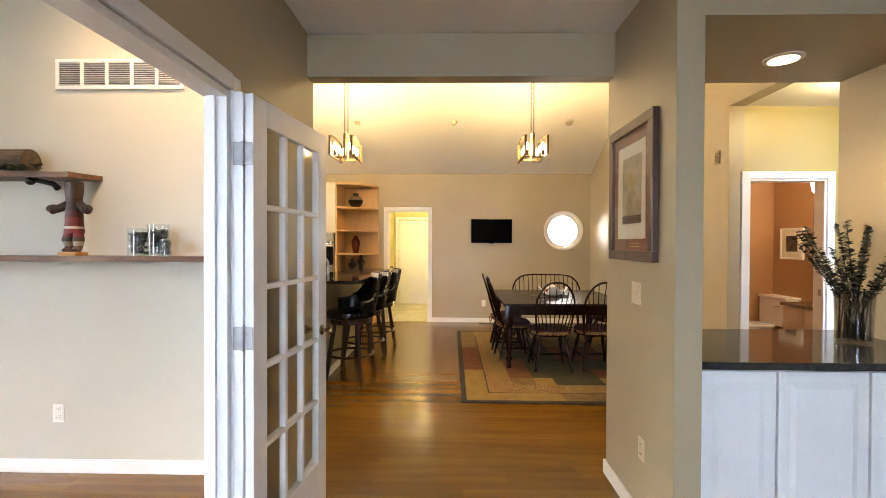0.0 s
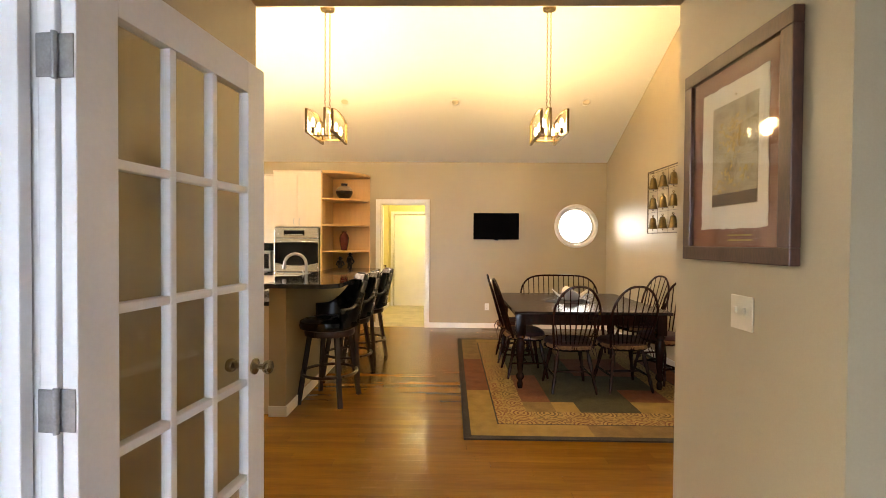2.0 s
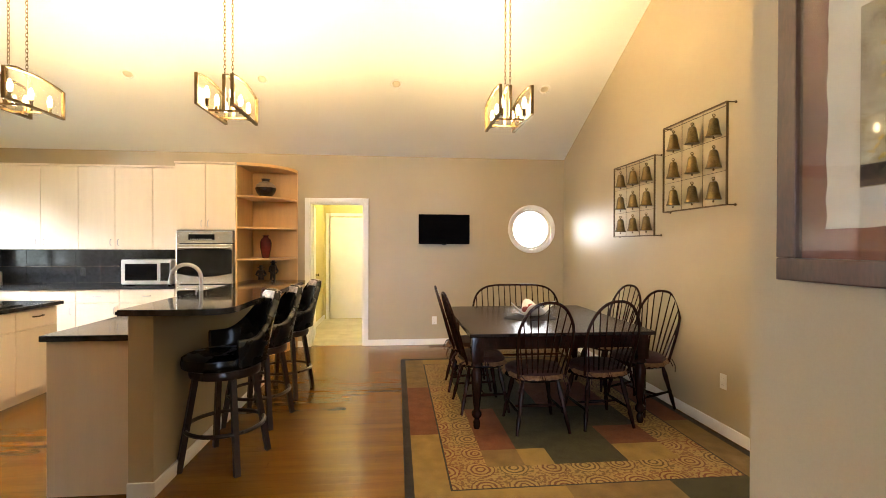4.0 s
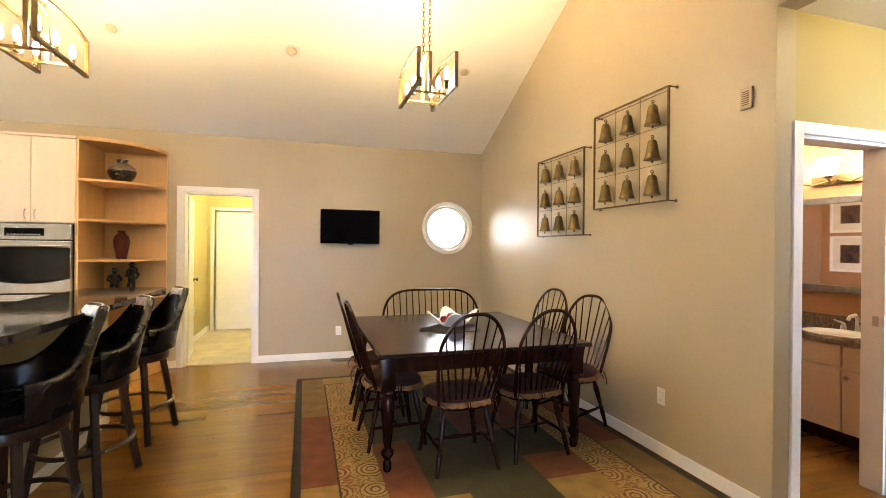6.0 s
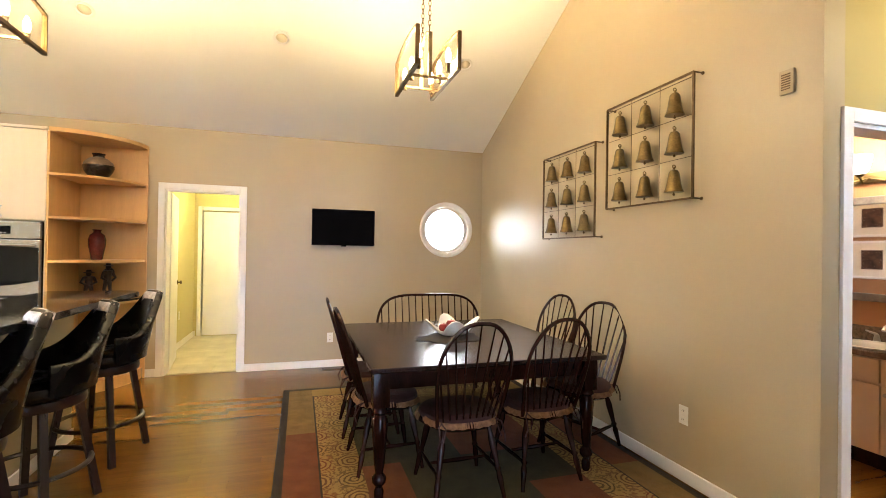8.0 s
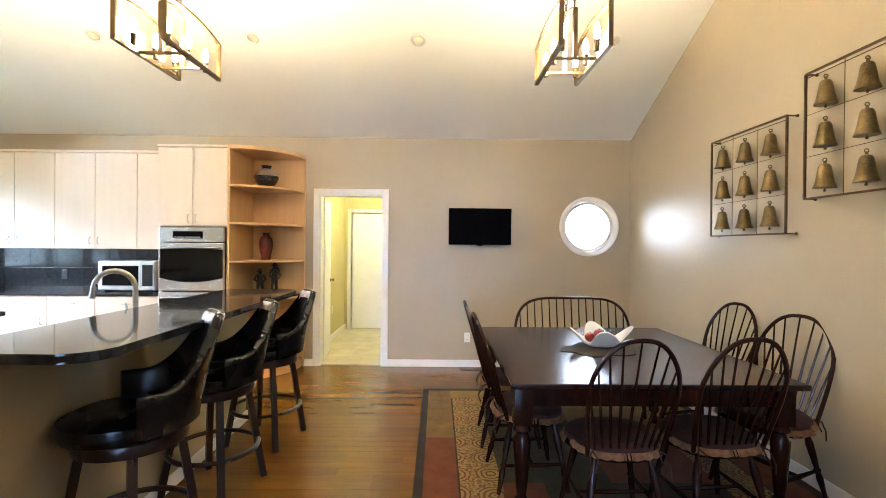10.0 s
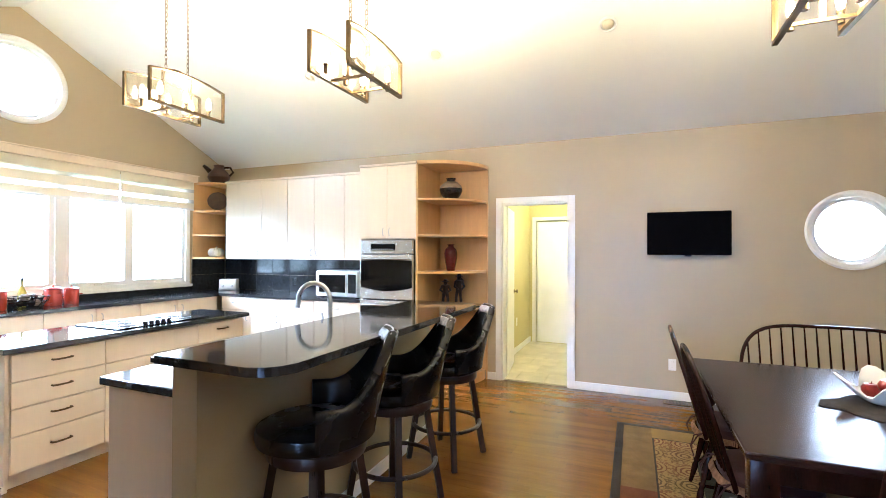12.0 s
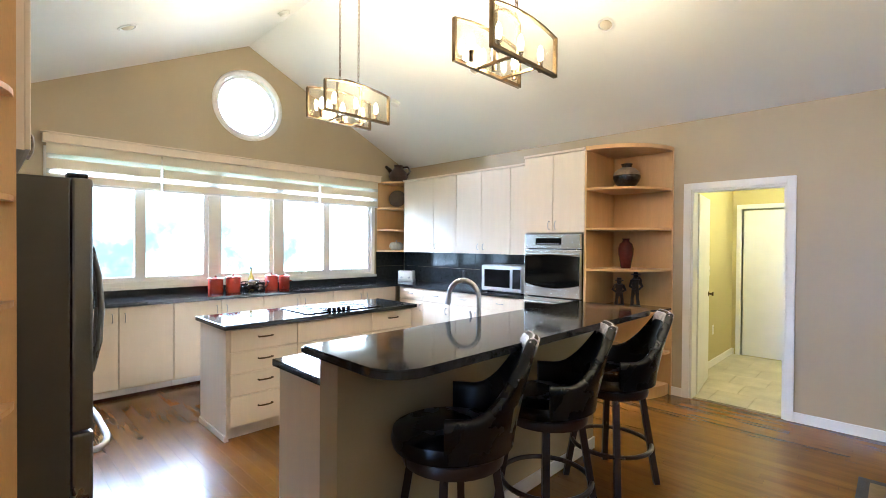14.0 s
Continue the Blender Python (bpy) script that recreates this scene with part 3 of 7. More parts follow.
# ---- glowing distance outside the windows, which supplies the daylight ----
def backdrop_material(name, strength, tint, leaves=0.0, top=3.0):
    """Glowing distance, with dimmer greenery below the height top."""
    m = glow(name, (1, 1, 1), strength)
    nt = m.node_tree
    em = nt.nodes["Emission"]
    em.inputs["Color"].default_value = (*tint, 1)
    if not leaves:
        return m
    tc, n1, mx, rp = nt.nodes.new("ShaderNodeTexCoord"), nt.nodes.new("ShaderNodeTexNoise"), nt.nodes.new("ShaderNodeMix"), nt.nodes.new("ShaderNodeMapRange")
    n1.inputs["Scale"].default_value, n1.inputs["Detail"].default_value = 0.55, 6
    n1.inputs["Roughness"].default_value = 0.62
    rp.inputs["From Min"].default_value, rp.inputs["From Max"].default_value = 0.38, 0.64
    rp.interpolation_type = "SMOOTHSTEP"
    sep, low = nt.nodes.new("ShaderNodeSeparateXYZ"), nt.nodes.new("ShaderNodeMapRange")
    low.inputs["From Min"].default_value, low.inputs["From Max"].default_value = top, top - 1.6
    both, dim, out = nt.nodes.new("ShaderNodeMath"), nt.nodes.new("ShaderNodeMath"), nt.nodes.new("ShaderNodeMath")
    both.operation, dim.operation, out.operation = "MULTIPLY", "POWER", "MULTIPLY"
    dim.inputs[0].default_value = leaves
    # overall glow also falls off towards the ground, weakening level daylight indoors
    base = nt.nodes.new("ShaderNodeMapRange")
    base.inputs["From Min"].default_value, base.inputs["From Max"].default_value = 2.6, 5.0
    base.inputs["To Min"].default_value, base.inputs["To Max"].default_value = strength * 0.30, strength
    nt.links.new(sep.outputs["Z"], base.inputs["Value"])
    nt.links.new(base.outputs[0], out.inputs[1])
    mx.data_type = "RGBA"
    mx.inputs["A"].default_value, mx.inputs["B"].default_value = (*tint, 1), (0.66, 0.95, 0.82, 1)
    nt.links.new(tc.outputs["Object"], n1.inputs["Vector"])
    nt.links.new(tc.outputs["Object"], sep.inputs[0])
    nt.links.new(sep.outputs["Z"], low.inputs["Value"])
    nt.links.new(n1.outputs["Fac"], rp.inputs["Value"])
    nt.links.new(rp.outputs[0], both.inputs[0])
    nt.links.new(low.outputs[0], both.inputs[1])
    nt.links.new(both.outputs[0], dim.inputs[1])
    nt.links.new(both.outputs[0], mx.inputs["Factor"])
    nt.links.new(dim.outputs[0], out.inputs[0])
    nt.links.new(out.outputs[0], em.inputs["Strength"])
    nt.links.new(mx.outputs["Result"], em.inputs["Color"])
    return m


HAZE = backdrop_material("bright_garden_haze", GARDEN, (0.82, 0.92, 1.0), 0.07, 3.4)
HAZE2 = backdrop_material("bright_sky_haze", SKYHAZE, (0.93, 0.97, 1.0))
HAZE3 = backdrop_material("blue_daylight_glow", BLUEHAZE, (0.53, 0.71, 1.0))
# backdrop_front stays unseen; its blue glow is added as hall daylight
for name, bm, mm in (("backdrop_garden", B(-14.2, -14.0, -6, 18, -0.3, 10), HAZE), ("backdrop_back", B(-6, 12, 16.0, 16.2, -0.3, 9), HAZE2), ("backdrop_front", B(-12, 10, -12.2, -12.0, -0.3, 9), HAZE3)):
    structure(name, bm, mm, "glowing blown out garden distance that gives daylight", "backdrop")


# ---- dining area ----
def windsor_chair():
    """A bow-back chair facing +y, its seat's middle over the origin."""
    e = thing("windsor_chair", Matrix.Identity(4), "dark bow-back wooden chair with tied red seat cushion", "chair", "chairs round the table")
    bm = N()
    ring = []
    for k in range(28):
        a = 2 * math.pi * k / 28
        rx = 0.24 if math.sin(a) > 0 else 0.215
        ring.append((rx * math.copysign(abs(math.cos(a)) ** 0.75, math.cos(a)), 0.205 * math.copysign(abs(math.sin(a)) ** 0.75, math.sin(a))))
    loops = [[bm.verts.new((x * s, y * s, z)) for x, y in ring] for s, z in ((0.90, 0.385), (1.0, 0.402), (1.0, 0.416), (0.96, 0.422), (0.5, 0.415))]
    for a, b in zip(loops, loops[1:]):
        for k in range(28):
            bm.faces.new((a[k], a[(k + 1) % 28], b[(k + 1) % 28], b[k]))
    bm.faces.new(loops[0][::-1])
    bm.faces.new(loops[-1])
    part("seat", bm, DARKWOOD, e, smooth=True)
    prof = [(0.011, 0), (0.013, 0.05), (0.018, 0.12), (0.013, 0.155), (0.020, 0.17), (0.013, 0.185), (0.019, 0.27), (0.021, 0.33), (0.013, 0.39), (0.012, 0.44)]
    feet = []
    for sx, sy in ((-1, -1), (1, -1), (-1, 1), (1, 1)):
        foot, head = Vector((sx * 0.205, sy * 0.205 - 0.005, 0)), Vector((sx * 0.135, sy * 0.125, 0.40))
        d = head - foot
        feet.append((foot, d))
        part("leg", lathe(N(), [(r, z * d.length / 0.44) for r, z in prof], 10, foot, d), DARKWOOD, e, smooth=True)
    at = lambda i, f: feet[i][0] + feet[i][1] * f
    for i, j in ((0, 2), (1, 3)):
        p, q = at(i, 0.38), at(j, 0.38)
        part("stretcher", sweep(N(), [p, p.lerp(q, 0.5), q], [0.008, 0.013, 0.008], 8), DARKWOOD, e, smooth=True)
    p, q = (at(0, 0.38) + at(2, 0.38)) / 2, (at(1, 0.38) + at(3, 0.38)) / 2
    part("stretcher", sweep(N(), [p, p.lerp(q, 0.5), q], [0.008, 0.013, 0.008], 8), DARKWOOD, e, smooth=True)

    def bow(a):
        s, c = math.sin(a), math.cos(a)
        x = 0.25 * math.copysign(abs(c) ** 0.8, c) * (0.72 + 0.28 * min(1, s * 1.6))
        h = 0.59 * s ** 0.85
        return Vector((x, -0.155 - 0.16 * h / 0.59 - 0.02 * s, 0.415 + h))
    part("bow", sweep(N(), [bow(math.pi * k / 30) for k in range(31)], 0.0115, 8), DARKWOOD, e, smooth=True)
    for k in range(9):
        f = (k - 4) / 4.5
        a = math.pi / 2 - f * 1.12
        top = bow(a)
        foot = Vector((f * 0.16, -0.172 + 0.03 * f * f, 0.418))
        part("spindle", sweep(N(), [foot, foot.lerp(top, 0.35), top], [0.005, 0.0068, 0.0045], 6), DARKWOOD, e, smooth=True)
    bm = N()
    pr = [(0.965, 0.422), (1.0, 0.435), (0.99, 0.455), (0.88, 0.474), (0.5, 0.472)]
    loops = [[bm.verts.new((x * s * 0.97, y * s * 0.95 + 0.005, z)) for x, y in ring] for s, z in pr]
    for a, b in zip(loops, loops[1:]):
        for k in range(28):
            bm.faces.new((a[k], a[(k + 1) % 28], b[(k + 1) % 28], b[k]))
    bm.faces.new(loops[-1])
    bm.faces.new(loops[0][::-1])
    cu = part("cushion", bm, CUSHION, e, "dark red cloth seat cushion", smooth=True)
    bm = N()
    for k in range(180):
        a = 2 * math.pi * k / 180
        if math.sin(a) > 0.85:
            continue
        rx = 0.24 if math.sin(a) > 0 else 0.215
        x, y = rx * math.copysign(abs(math.cos(a)) ** 0.75, math.cos(a)), 0.205 * math.copysign(abs(math.sin(a)) ** 0.75, math.sin(a))
        bar(bm, (x * 0.99, y * 0.98, 0.440), (x * 1.055, y * 1.065, 0.412 + 0.003 * math.sin(k * 0.9)), 0.008, 0.005)
    tagged(part("fringe", bm, FRINGE, cu), "tan cord fringe", kind="stuff")
    for s in (-1, 1):
        bm = sweep(N(), [(s * 0.16, -0.17, 0.44), (s * 0.185, -0.20, 0.43), (s * 0.19, -0.235, 0.37), (s * 0.20, -0.22, 0.32)], 0.004, 6)
        sweep(bm, [(s * 0.165, -0.17, 0.44), (s * 0.15, -0.215, 0.42), (s * 0.17, -0.235, 0.36)], 0.004, 6)
        part("tie", bm, CUSHION, cu)
    return e


chair = windsor_chair()
first = pose(1.045, 5.12, 0.013, 0, 0, 1)
chair.matrix_world = first
for x, y, a in ((1.572, 5.165, 4), (2.085, 5.44, 114), (2.075, 6.10, 104), (0.69, 5.58, -87), (0.67, 6.17, -92)):
    copy_thing(chair, pose(x, y, 0.013, 0, 0, a))


def bench():
    e = thing("windsor_bench", pose(1.37, 6.72, 0.013, 0, 0, 180), "dark spindle-back wooden bench behind the table", "bench")
    part("seat", B(-0.56, 0.56, -0.19, 0.19, 0.42, 0.45, 0.008), DARKWOOD, e)
    for sx in (-0.46, 0.46):
        for sy in (-0.15, 0.15):
            foot, head = Vector((sx * 1.08, sy * 1.25, 0)), Vector((sx, sy, 0.43))
            part("leg", lathe(N(), [(0.012, 0), (0.018, 0.12), (0.013, 0.17), (0.02, 0.30), (0.012, 0.44)], 10, foot, head - foot), DARKWOOD, e, smooth=True)
        part("stretcher", sweep(N(), [(sx * 1.05, -0.17, 0.17), (sx * 1.05, 0, 0.17), (sx * 1.05, 0.17, 0.17)], [0.008, 0.012, 0.008], 8), DARKWOOD, e)
    part("stretcher", sweep(N(), [(-0.48, 0, 0.17), (0, 0, 0.17), (0.48, 0, 0.17)], [0.008, 0.013, 0.008], 8), DARKWOOD, e)
    path = []
    for k in range(33):
        a = math.pi * k / 32
        c, s = math.cos(a), math.sin(a)
        path.append(Vector((0.53 * math.copysign(abs(c) ** 0.45, c), -0.17 - 0.10 * s ** 0.6, 0.45 + 0.50 * s ** 0.55)))
    part("bow", sweep(N(), path, 0.012, 8), DARKWOOD, e, smooth=True)
    for k in range(15):
        x = (k - 7) * 0.067
        c = abs(x / 0.53) ** (1 / 0.45)
        s = math.sqrt(max(0.0, 1 - min(1, c) ** 2)) ** 0.55
        part("spindle", sweep(N(), [(x, -0.17, 0.448), (x * 1.01, -0.22, 0.68), (x * 1.02, -0.17 - 0.10 * s, 0.45 + 0.495 * s)], [0.005, 0.007, 0.005], 6), DARKWOOD, e, smooth=True)
    return e


bench()


def dining_table():
    e = thing("dining_table", pose(1.235, 5.767, 0.013), "square espresso wooden dining table with turned legs", "table")
    bm = B(-0.738, 0.738, -0.795, 0.795, 0.722, 0.752, 0.008)
    part("tabletop", bm, TABLETOP, e, "glossy dark espresso tabletop")
    for a in ((-0.64, 0.64, -0.695, -0.67), (-0.64, 0.64, 0.67, 0.695), (-0.645, -0.62, -0.67, 0.67), (0.62, 0.645, -0.67, 0.67)):
        part("apron", B(*a, 0.61, 0.722, 0.003), DARKWOOD, e)
    prof = [(0.020, 0), (0.026, 0.015), (0.028, 0.05), (0.018, 0.075), (0.038, 0.10), (0.040, 0.125), (0.022, 0.15), (0.030, 0.20), (0.042, 0.36), (0.046, 0.44), (0.030, 0.475), (0.046, 0.49), (0.046, 0.505), (0.034, 0.52)]
    for sx in (-1, 1):
        for sy in (-1, 1):
            o = (sx * 0.665, sy * 0.685, 0)
            bm = lathe(N(), prof, 16, o)
            box(bm, o[0] - 0.046, o[0] + 0.046, o[1] - 0.046, o[1] + 0.046, 0.52, 0.722, 0.004)
            part("leg", bm, DARKWOOD, e, smooth=True)
    return e


dining_table()


def fruit_bowl():
    e = thing("fruit_bowl", pose(1.23, 5.83, 0.7655), "white folded ceramic bowl on the table", "bowl")
    bm = N()
    n, rows = 40, 7
    g = []
    for i in range(rows):
        f = i / (rows - 1)
        g.append([])
        for k in range(n):
            a = 2 * math.pi * k / n
            wave = 1 + 0.20 * f * f * math.cos(4 * a + 0.4) + 0.05 * f * f * math.cos(7 * a + 1.0)
            r = (0.05 + 0.125 * f ** 0.8) * wave
            g[-1].append(Vector((r * math.cos(a), r * math.sin(a), 0.004 + 0.085 * f ** 1.6 + 0.042 * f * f * math.cos(4 * a + 0.4) + 0.008 * f * f * math.cos(7 * a + 1.0))))
    outer = [[bm.verts.new(p) for p in row] for row in g]
    inner = [[bm.verts.new((p.x * 0.965, p.y * 0.965, p.z + 0.006)) for p in row] for row in g]
    for i in range(rows - 1):
        for k in range(n):
            j = (k + 1) % n
            bm.faces.new((outer[i][k], outer[i][j], outer[i + 1][j], outer[i + 1][k]))
            bm.faces.new((inner[i][k], inner[i + 1][k], inner[i + 1][j], inner[i][j]))
    for k in range(n):
        j = (k + 1) % n
        bm.faces.new((outer[-1][k], outer[-1][j], inner[-1][j], inner[-1][k]))
    bm.faces.new(outer[0][::-1])
    bm.faces.new(inner[0])
    part("bowl_body", bm, CERAMIC, e, smooth=True)
    return e


fruit_bowl()
for x, y, z in ((1.22, 5.81, 0.838), (1.275, 5.86, 0.806), (1.18, 5.87, 0.804)):
    bm = lathe(N(), [(0.008, -0.030), (0.024, -0.028), (0.036, -0.008), (0.037, 0.010), (0.026, 0.028), (0.010, 0.030), (0.003, 0.024)], 18, (x, y, z + 0.015))
    sweep(bm, [(x, y, z + 0.038), (x + 0.004, y, z + 0.055)], 0.002, 6)
    tagged(part("apple", bm, APPLE, smooth=True), "shiny red apple in the white bowl", "fruit", "apples in the bowl")
bm = N()
random.seed(3)
pts = [(0.24 * (1 + 0.13 * math.sin(5 * a) + 0.05 * math.sin(11 * a)) * math.cos(a), 0.19 * (1 + 0.13 * math.sin(5 * a + 1)) * math.sin(a)) for a in [2 * math.pi * k / 60 for k in range(60)]]
prism(bm, pts, "z", 0, 0.004)
ob = tagged(part("table_mat", bm, shader("dark_woven_mat", (0.03, 0.022, 0.018), 0.8, vary=0.3, grain=30, fine=200, bump=0.3)), "dark leaf-shaped cloth under the bowl", "mat")
ob.matrix_world = pose(1.19, 5.74, 0.7652, 0, 0, 20)

# ---- rug ----
RX0, RX1, RY0, RY1 = 0.0, 2.375, 3.93, 7.31
GOLD = shader("rug_gold", (0.22, 0.14, 0.036), 0.95, vary=0.14, grain=9, fine=300, bump=0.4)
RUST = shader("rug_rust", (0.12, 0.033, 0.010), 0.95, vary=0.16, grain=9, fine=300, bump=0.4)
OLIVE = shader("rug_olive", (0.030, 0.026, 0.008), 0.95, vary=0.2, grain=9, fine=300, bump=0.4)
TAN = shader("rug_tan", (0.155, 0.096, 0.030), 0.95, vary=0.16, grain=9, fine=300, bump=0.4)
RUGDARK = shader("rug_dark_edge", (0.022, 0.016, 0.012), 0.95, vary=0.2, grain=9, fine=300, bump=0.4)


def scroll_material():
    m = shader("rug_scroll_band", (0.27, 0.18, 0.058), 0.95, vary=0.1, grain=9, fine=300, bump=0.4)
    nt = m.node_tree
    b = nt.nodes["Principled BSDF"]
    tc, vo, no = nt.nodes.new("ShaderNodeTexCoord"), nt.nodes.new("ShaderNodeTexVoronoi"), nt.nodes.new("ShaderNodeTexNoise")
    vo.inputs["Scale"].default_value, vo.inputs["Randomness"].default_value = 4.3, 0.12
    vo.voronoi_dimensions = "2D"
    no.inputs["Scale"].default_value = 38
    nt.links.new(tc.outputs["Object"], vo.inputs["Vector"])
    nt.links.new(tc.outputs["Object"], no.inputs["Vector"])
    wob = nt.nodes.new("ShaderNodeMath")
    wob.operation = "MULTIPLY_ADD"
    nt.links.new(no.outputs["Fac"], wob.inputs[0])
    wob.inputs[1].default_value = 0.10
    nt.links.new(vo.outputs["Distance"], wob.inputs[2])
    mul = nt.nodes.new("ShaderNodeMath")
    mul.operation = "MULTIPLY"
    nt.links.new(wob.outputs[0], mul.inputs[0])
    mul.inputs[1].default_value = 46
    sn = nt.nodes.new("ShaderNodeMath")
    sn.operation = "SINE"
    nt.links.new(mul.outputs[0], sn.inputs[0])
    far = nt.nodes.new("ShaderNodeMath")
    far.operation = "LESS_THAN"
    nt.links.new(vo.outputs["Distance"], far.inputs[0])
    far.inputs[1].default_value = 0.40
    leafy = nt.nodes.new("ShaderNodeTexNoise")
    leafy.inputs["Scale"].default_value, leafy.inputs["Detail"].default_value = 55, 1
    nt.links.new(tc.outputs["Object"], leafy.inputs["Vector"])
    lf = nt.nodes.new("ShaderNodeMapRange")
    lf.inputs["From Min"].default_value, lf.inputs["From Max"].default_value = 0.48, 0.54
    lf.inputs["To Max"].default_value = 0.75
    nt.links.new(leafy.outputs["Fac"], lf.inputs["Value"])
    st = nt.nodes.new("ShaderNodeMapRange")
    st.inputs["From Min"].default_value, st.inputs["From Max"].default_value = 0.0, 0.5
    nt.links.new(sn.outputs[0], st.inputs["Value"])
    pick = nt.nodes.new("ShaderNodeMix")
    nt.links.new(far.outputs[0], pick.inputs["Factor"])
    nt.links.new(lf.outputs[0], pick.inputs["A"])
    nt.links.new(st.outputs[0], pick.inputs["B"])
    ink = nt.nodes.new("ShaderNodeMix")
    ink.data_type = "RGBA"
    sep = nt.nodes.new("ShaderNodeSeparateColor")
    nt.links.new(vo.outputs["Color"], sep.inputs[0])
    nt.links.new(sep.outputs[0], ink.inputs["Factor"])
    ink.inputs["A"].default_value, ink.inputs["B"].default_value = (0.07, 0.042, 0.012, 1), (0.13, 0.03, 0.012, 1)
    mx = nt.nodes.new("ShaderNodeMix")
    mx.data_type = "RGBA"
    old = b.inputs["Base Color"].links[0].from_socket
    nt.links.new(pick.outputs["Result"], mx.inputs["Factor"])
    nt.links.new(old, mx.inputs["A"])
    nt.links.new(ink.outputs["Result"], mx.inputs["B"])
    nt.links.new(mx.outputs["Result"], b.inputs["Base Color"])
    return m


SCROLL = scroll_material()
rug = thing("area_rug", Matrix.Identity(4), "patchwork area rug in gold, rust and olive", "rug")


def rug_piece(name, x0, x1, y0, y1, mm, z=0.012):
    return part(name, B(x0, x1, y0, y1, 0.001, z), mm, rug)


def rug_frame(name, d0, d1, mm):
    x0, x1, y0, y1 = RX0 + d0, RX1 - d0, RY0 + d0, RY1 - d0
    w = d1 - d0
    for a in ((x0, x1, y0, y0 + w), (x0, x1, y1 - w, y1), (x0, x0 + w, y0 + w, y1 - w), (x1 - w, x1, y0 + w, y1 - w)):
        rug_piece(name, *a, mm)


rug_frame("dark_border", 0, 0.055, RUGDARK)
a0, a1 = 0.055, 0.265
bx0, bx1, by0, by1 = RX0 + a0, RX1 - a0, RY0 + a0, RY1 - a0
w = a1 - a0
for y0, y1, mm in ((by0, 5.0, GOLD), (5.0, 6.15, RUST), (6.15, by1, TAN)):
    rug_piece("outer_patch", bx0, bx0 + w, y0, y1, mm)
for y0, y1, mm in ((by0, 5.1, TAN), (5.1, 6.2, RUST), (6.2, by1, GOLD)):
    rug_piece("outer_patch", bx1 - w, bx1, y0, y1, mm)
for x0, x1, mm in ((bx0 + w, 0.95, GOLD), (0.95, 1.6, TAN), (1.6, bx1 - w, OLIVE)):
    rug_piece("outer_patch", x0, x1, by0, by0 + w, mm)
    rug_piece("outer_patch", x0, x1, by1 - w, by1, TAN if mm is OLIVE else mm)
rug_frame("thin_line", a1, a1 + 0.012, RUGDARK)
rug_frame("scroll_band", a1 + 0.012, 0.53, SCROLL)
cx0, cx1, cy0, cy1 = RX0 + 0.53, RX1 - 0.53, RY0 + 0.53, RY1 - 0.53
for x0, x1, y0, y1, mm in ((cx0, 0.78, cy0, 4.70, TAN), (0.78, 0.98, cy0, 4.70, GOLD), (cx0, 0.78, 4.70, 5.5, RUST), (0.78, 0.98, 4.70, 5.5, OLIVE), (0.98, 1.48, cy0, 5.5, OLIVE), (1.48, cx1, cy0, 4.72, GOLD), (1.48, cx1, 4.72, 5.05, RUST), (1.48, cx1, 5.05, 5.5, OLIVE), (cx0, 1.2, 5.5, cy1, OLIVE), (1.2, cx1, 5.5, 6.2, RUST), (1.2, cx1, 6.2, cy1, TAN)):
    rug_piece("centre_patch", x0, x1, y0, y1, mm)


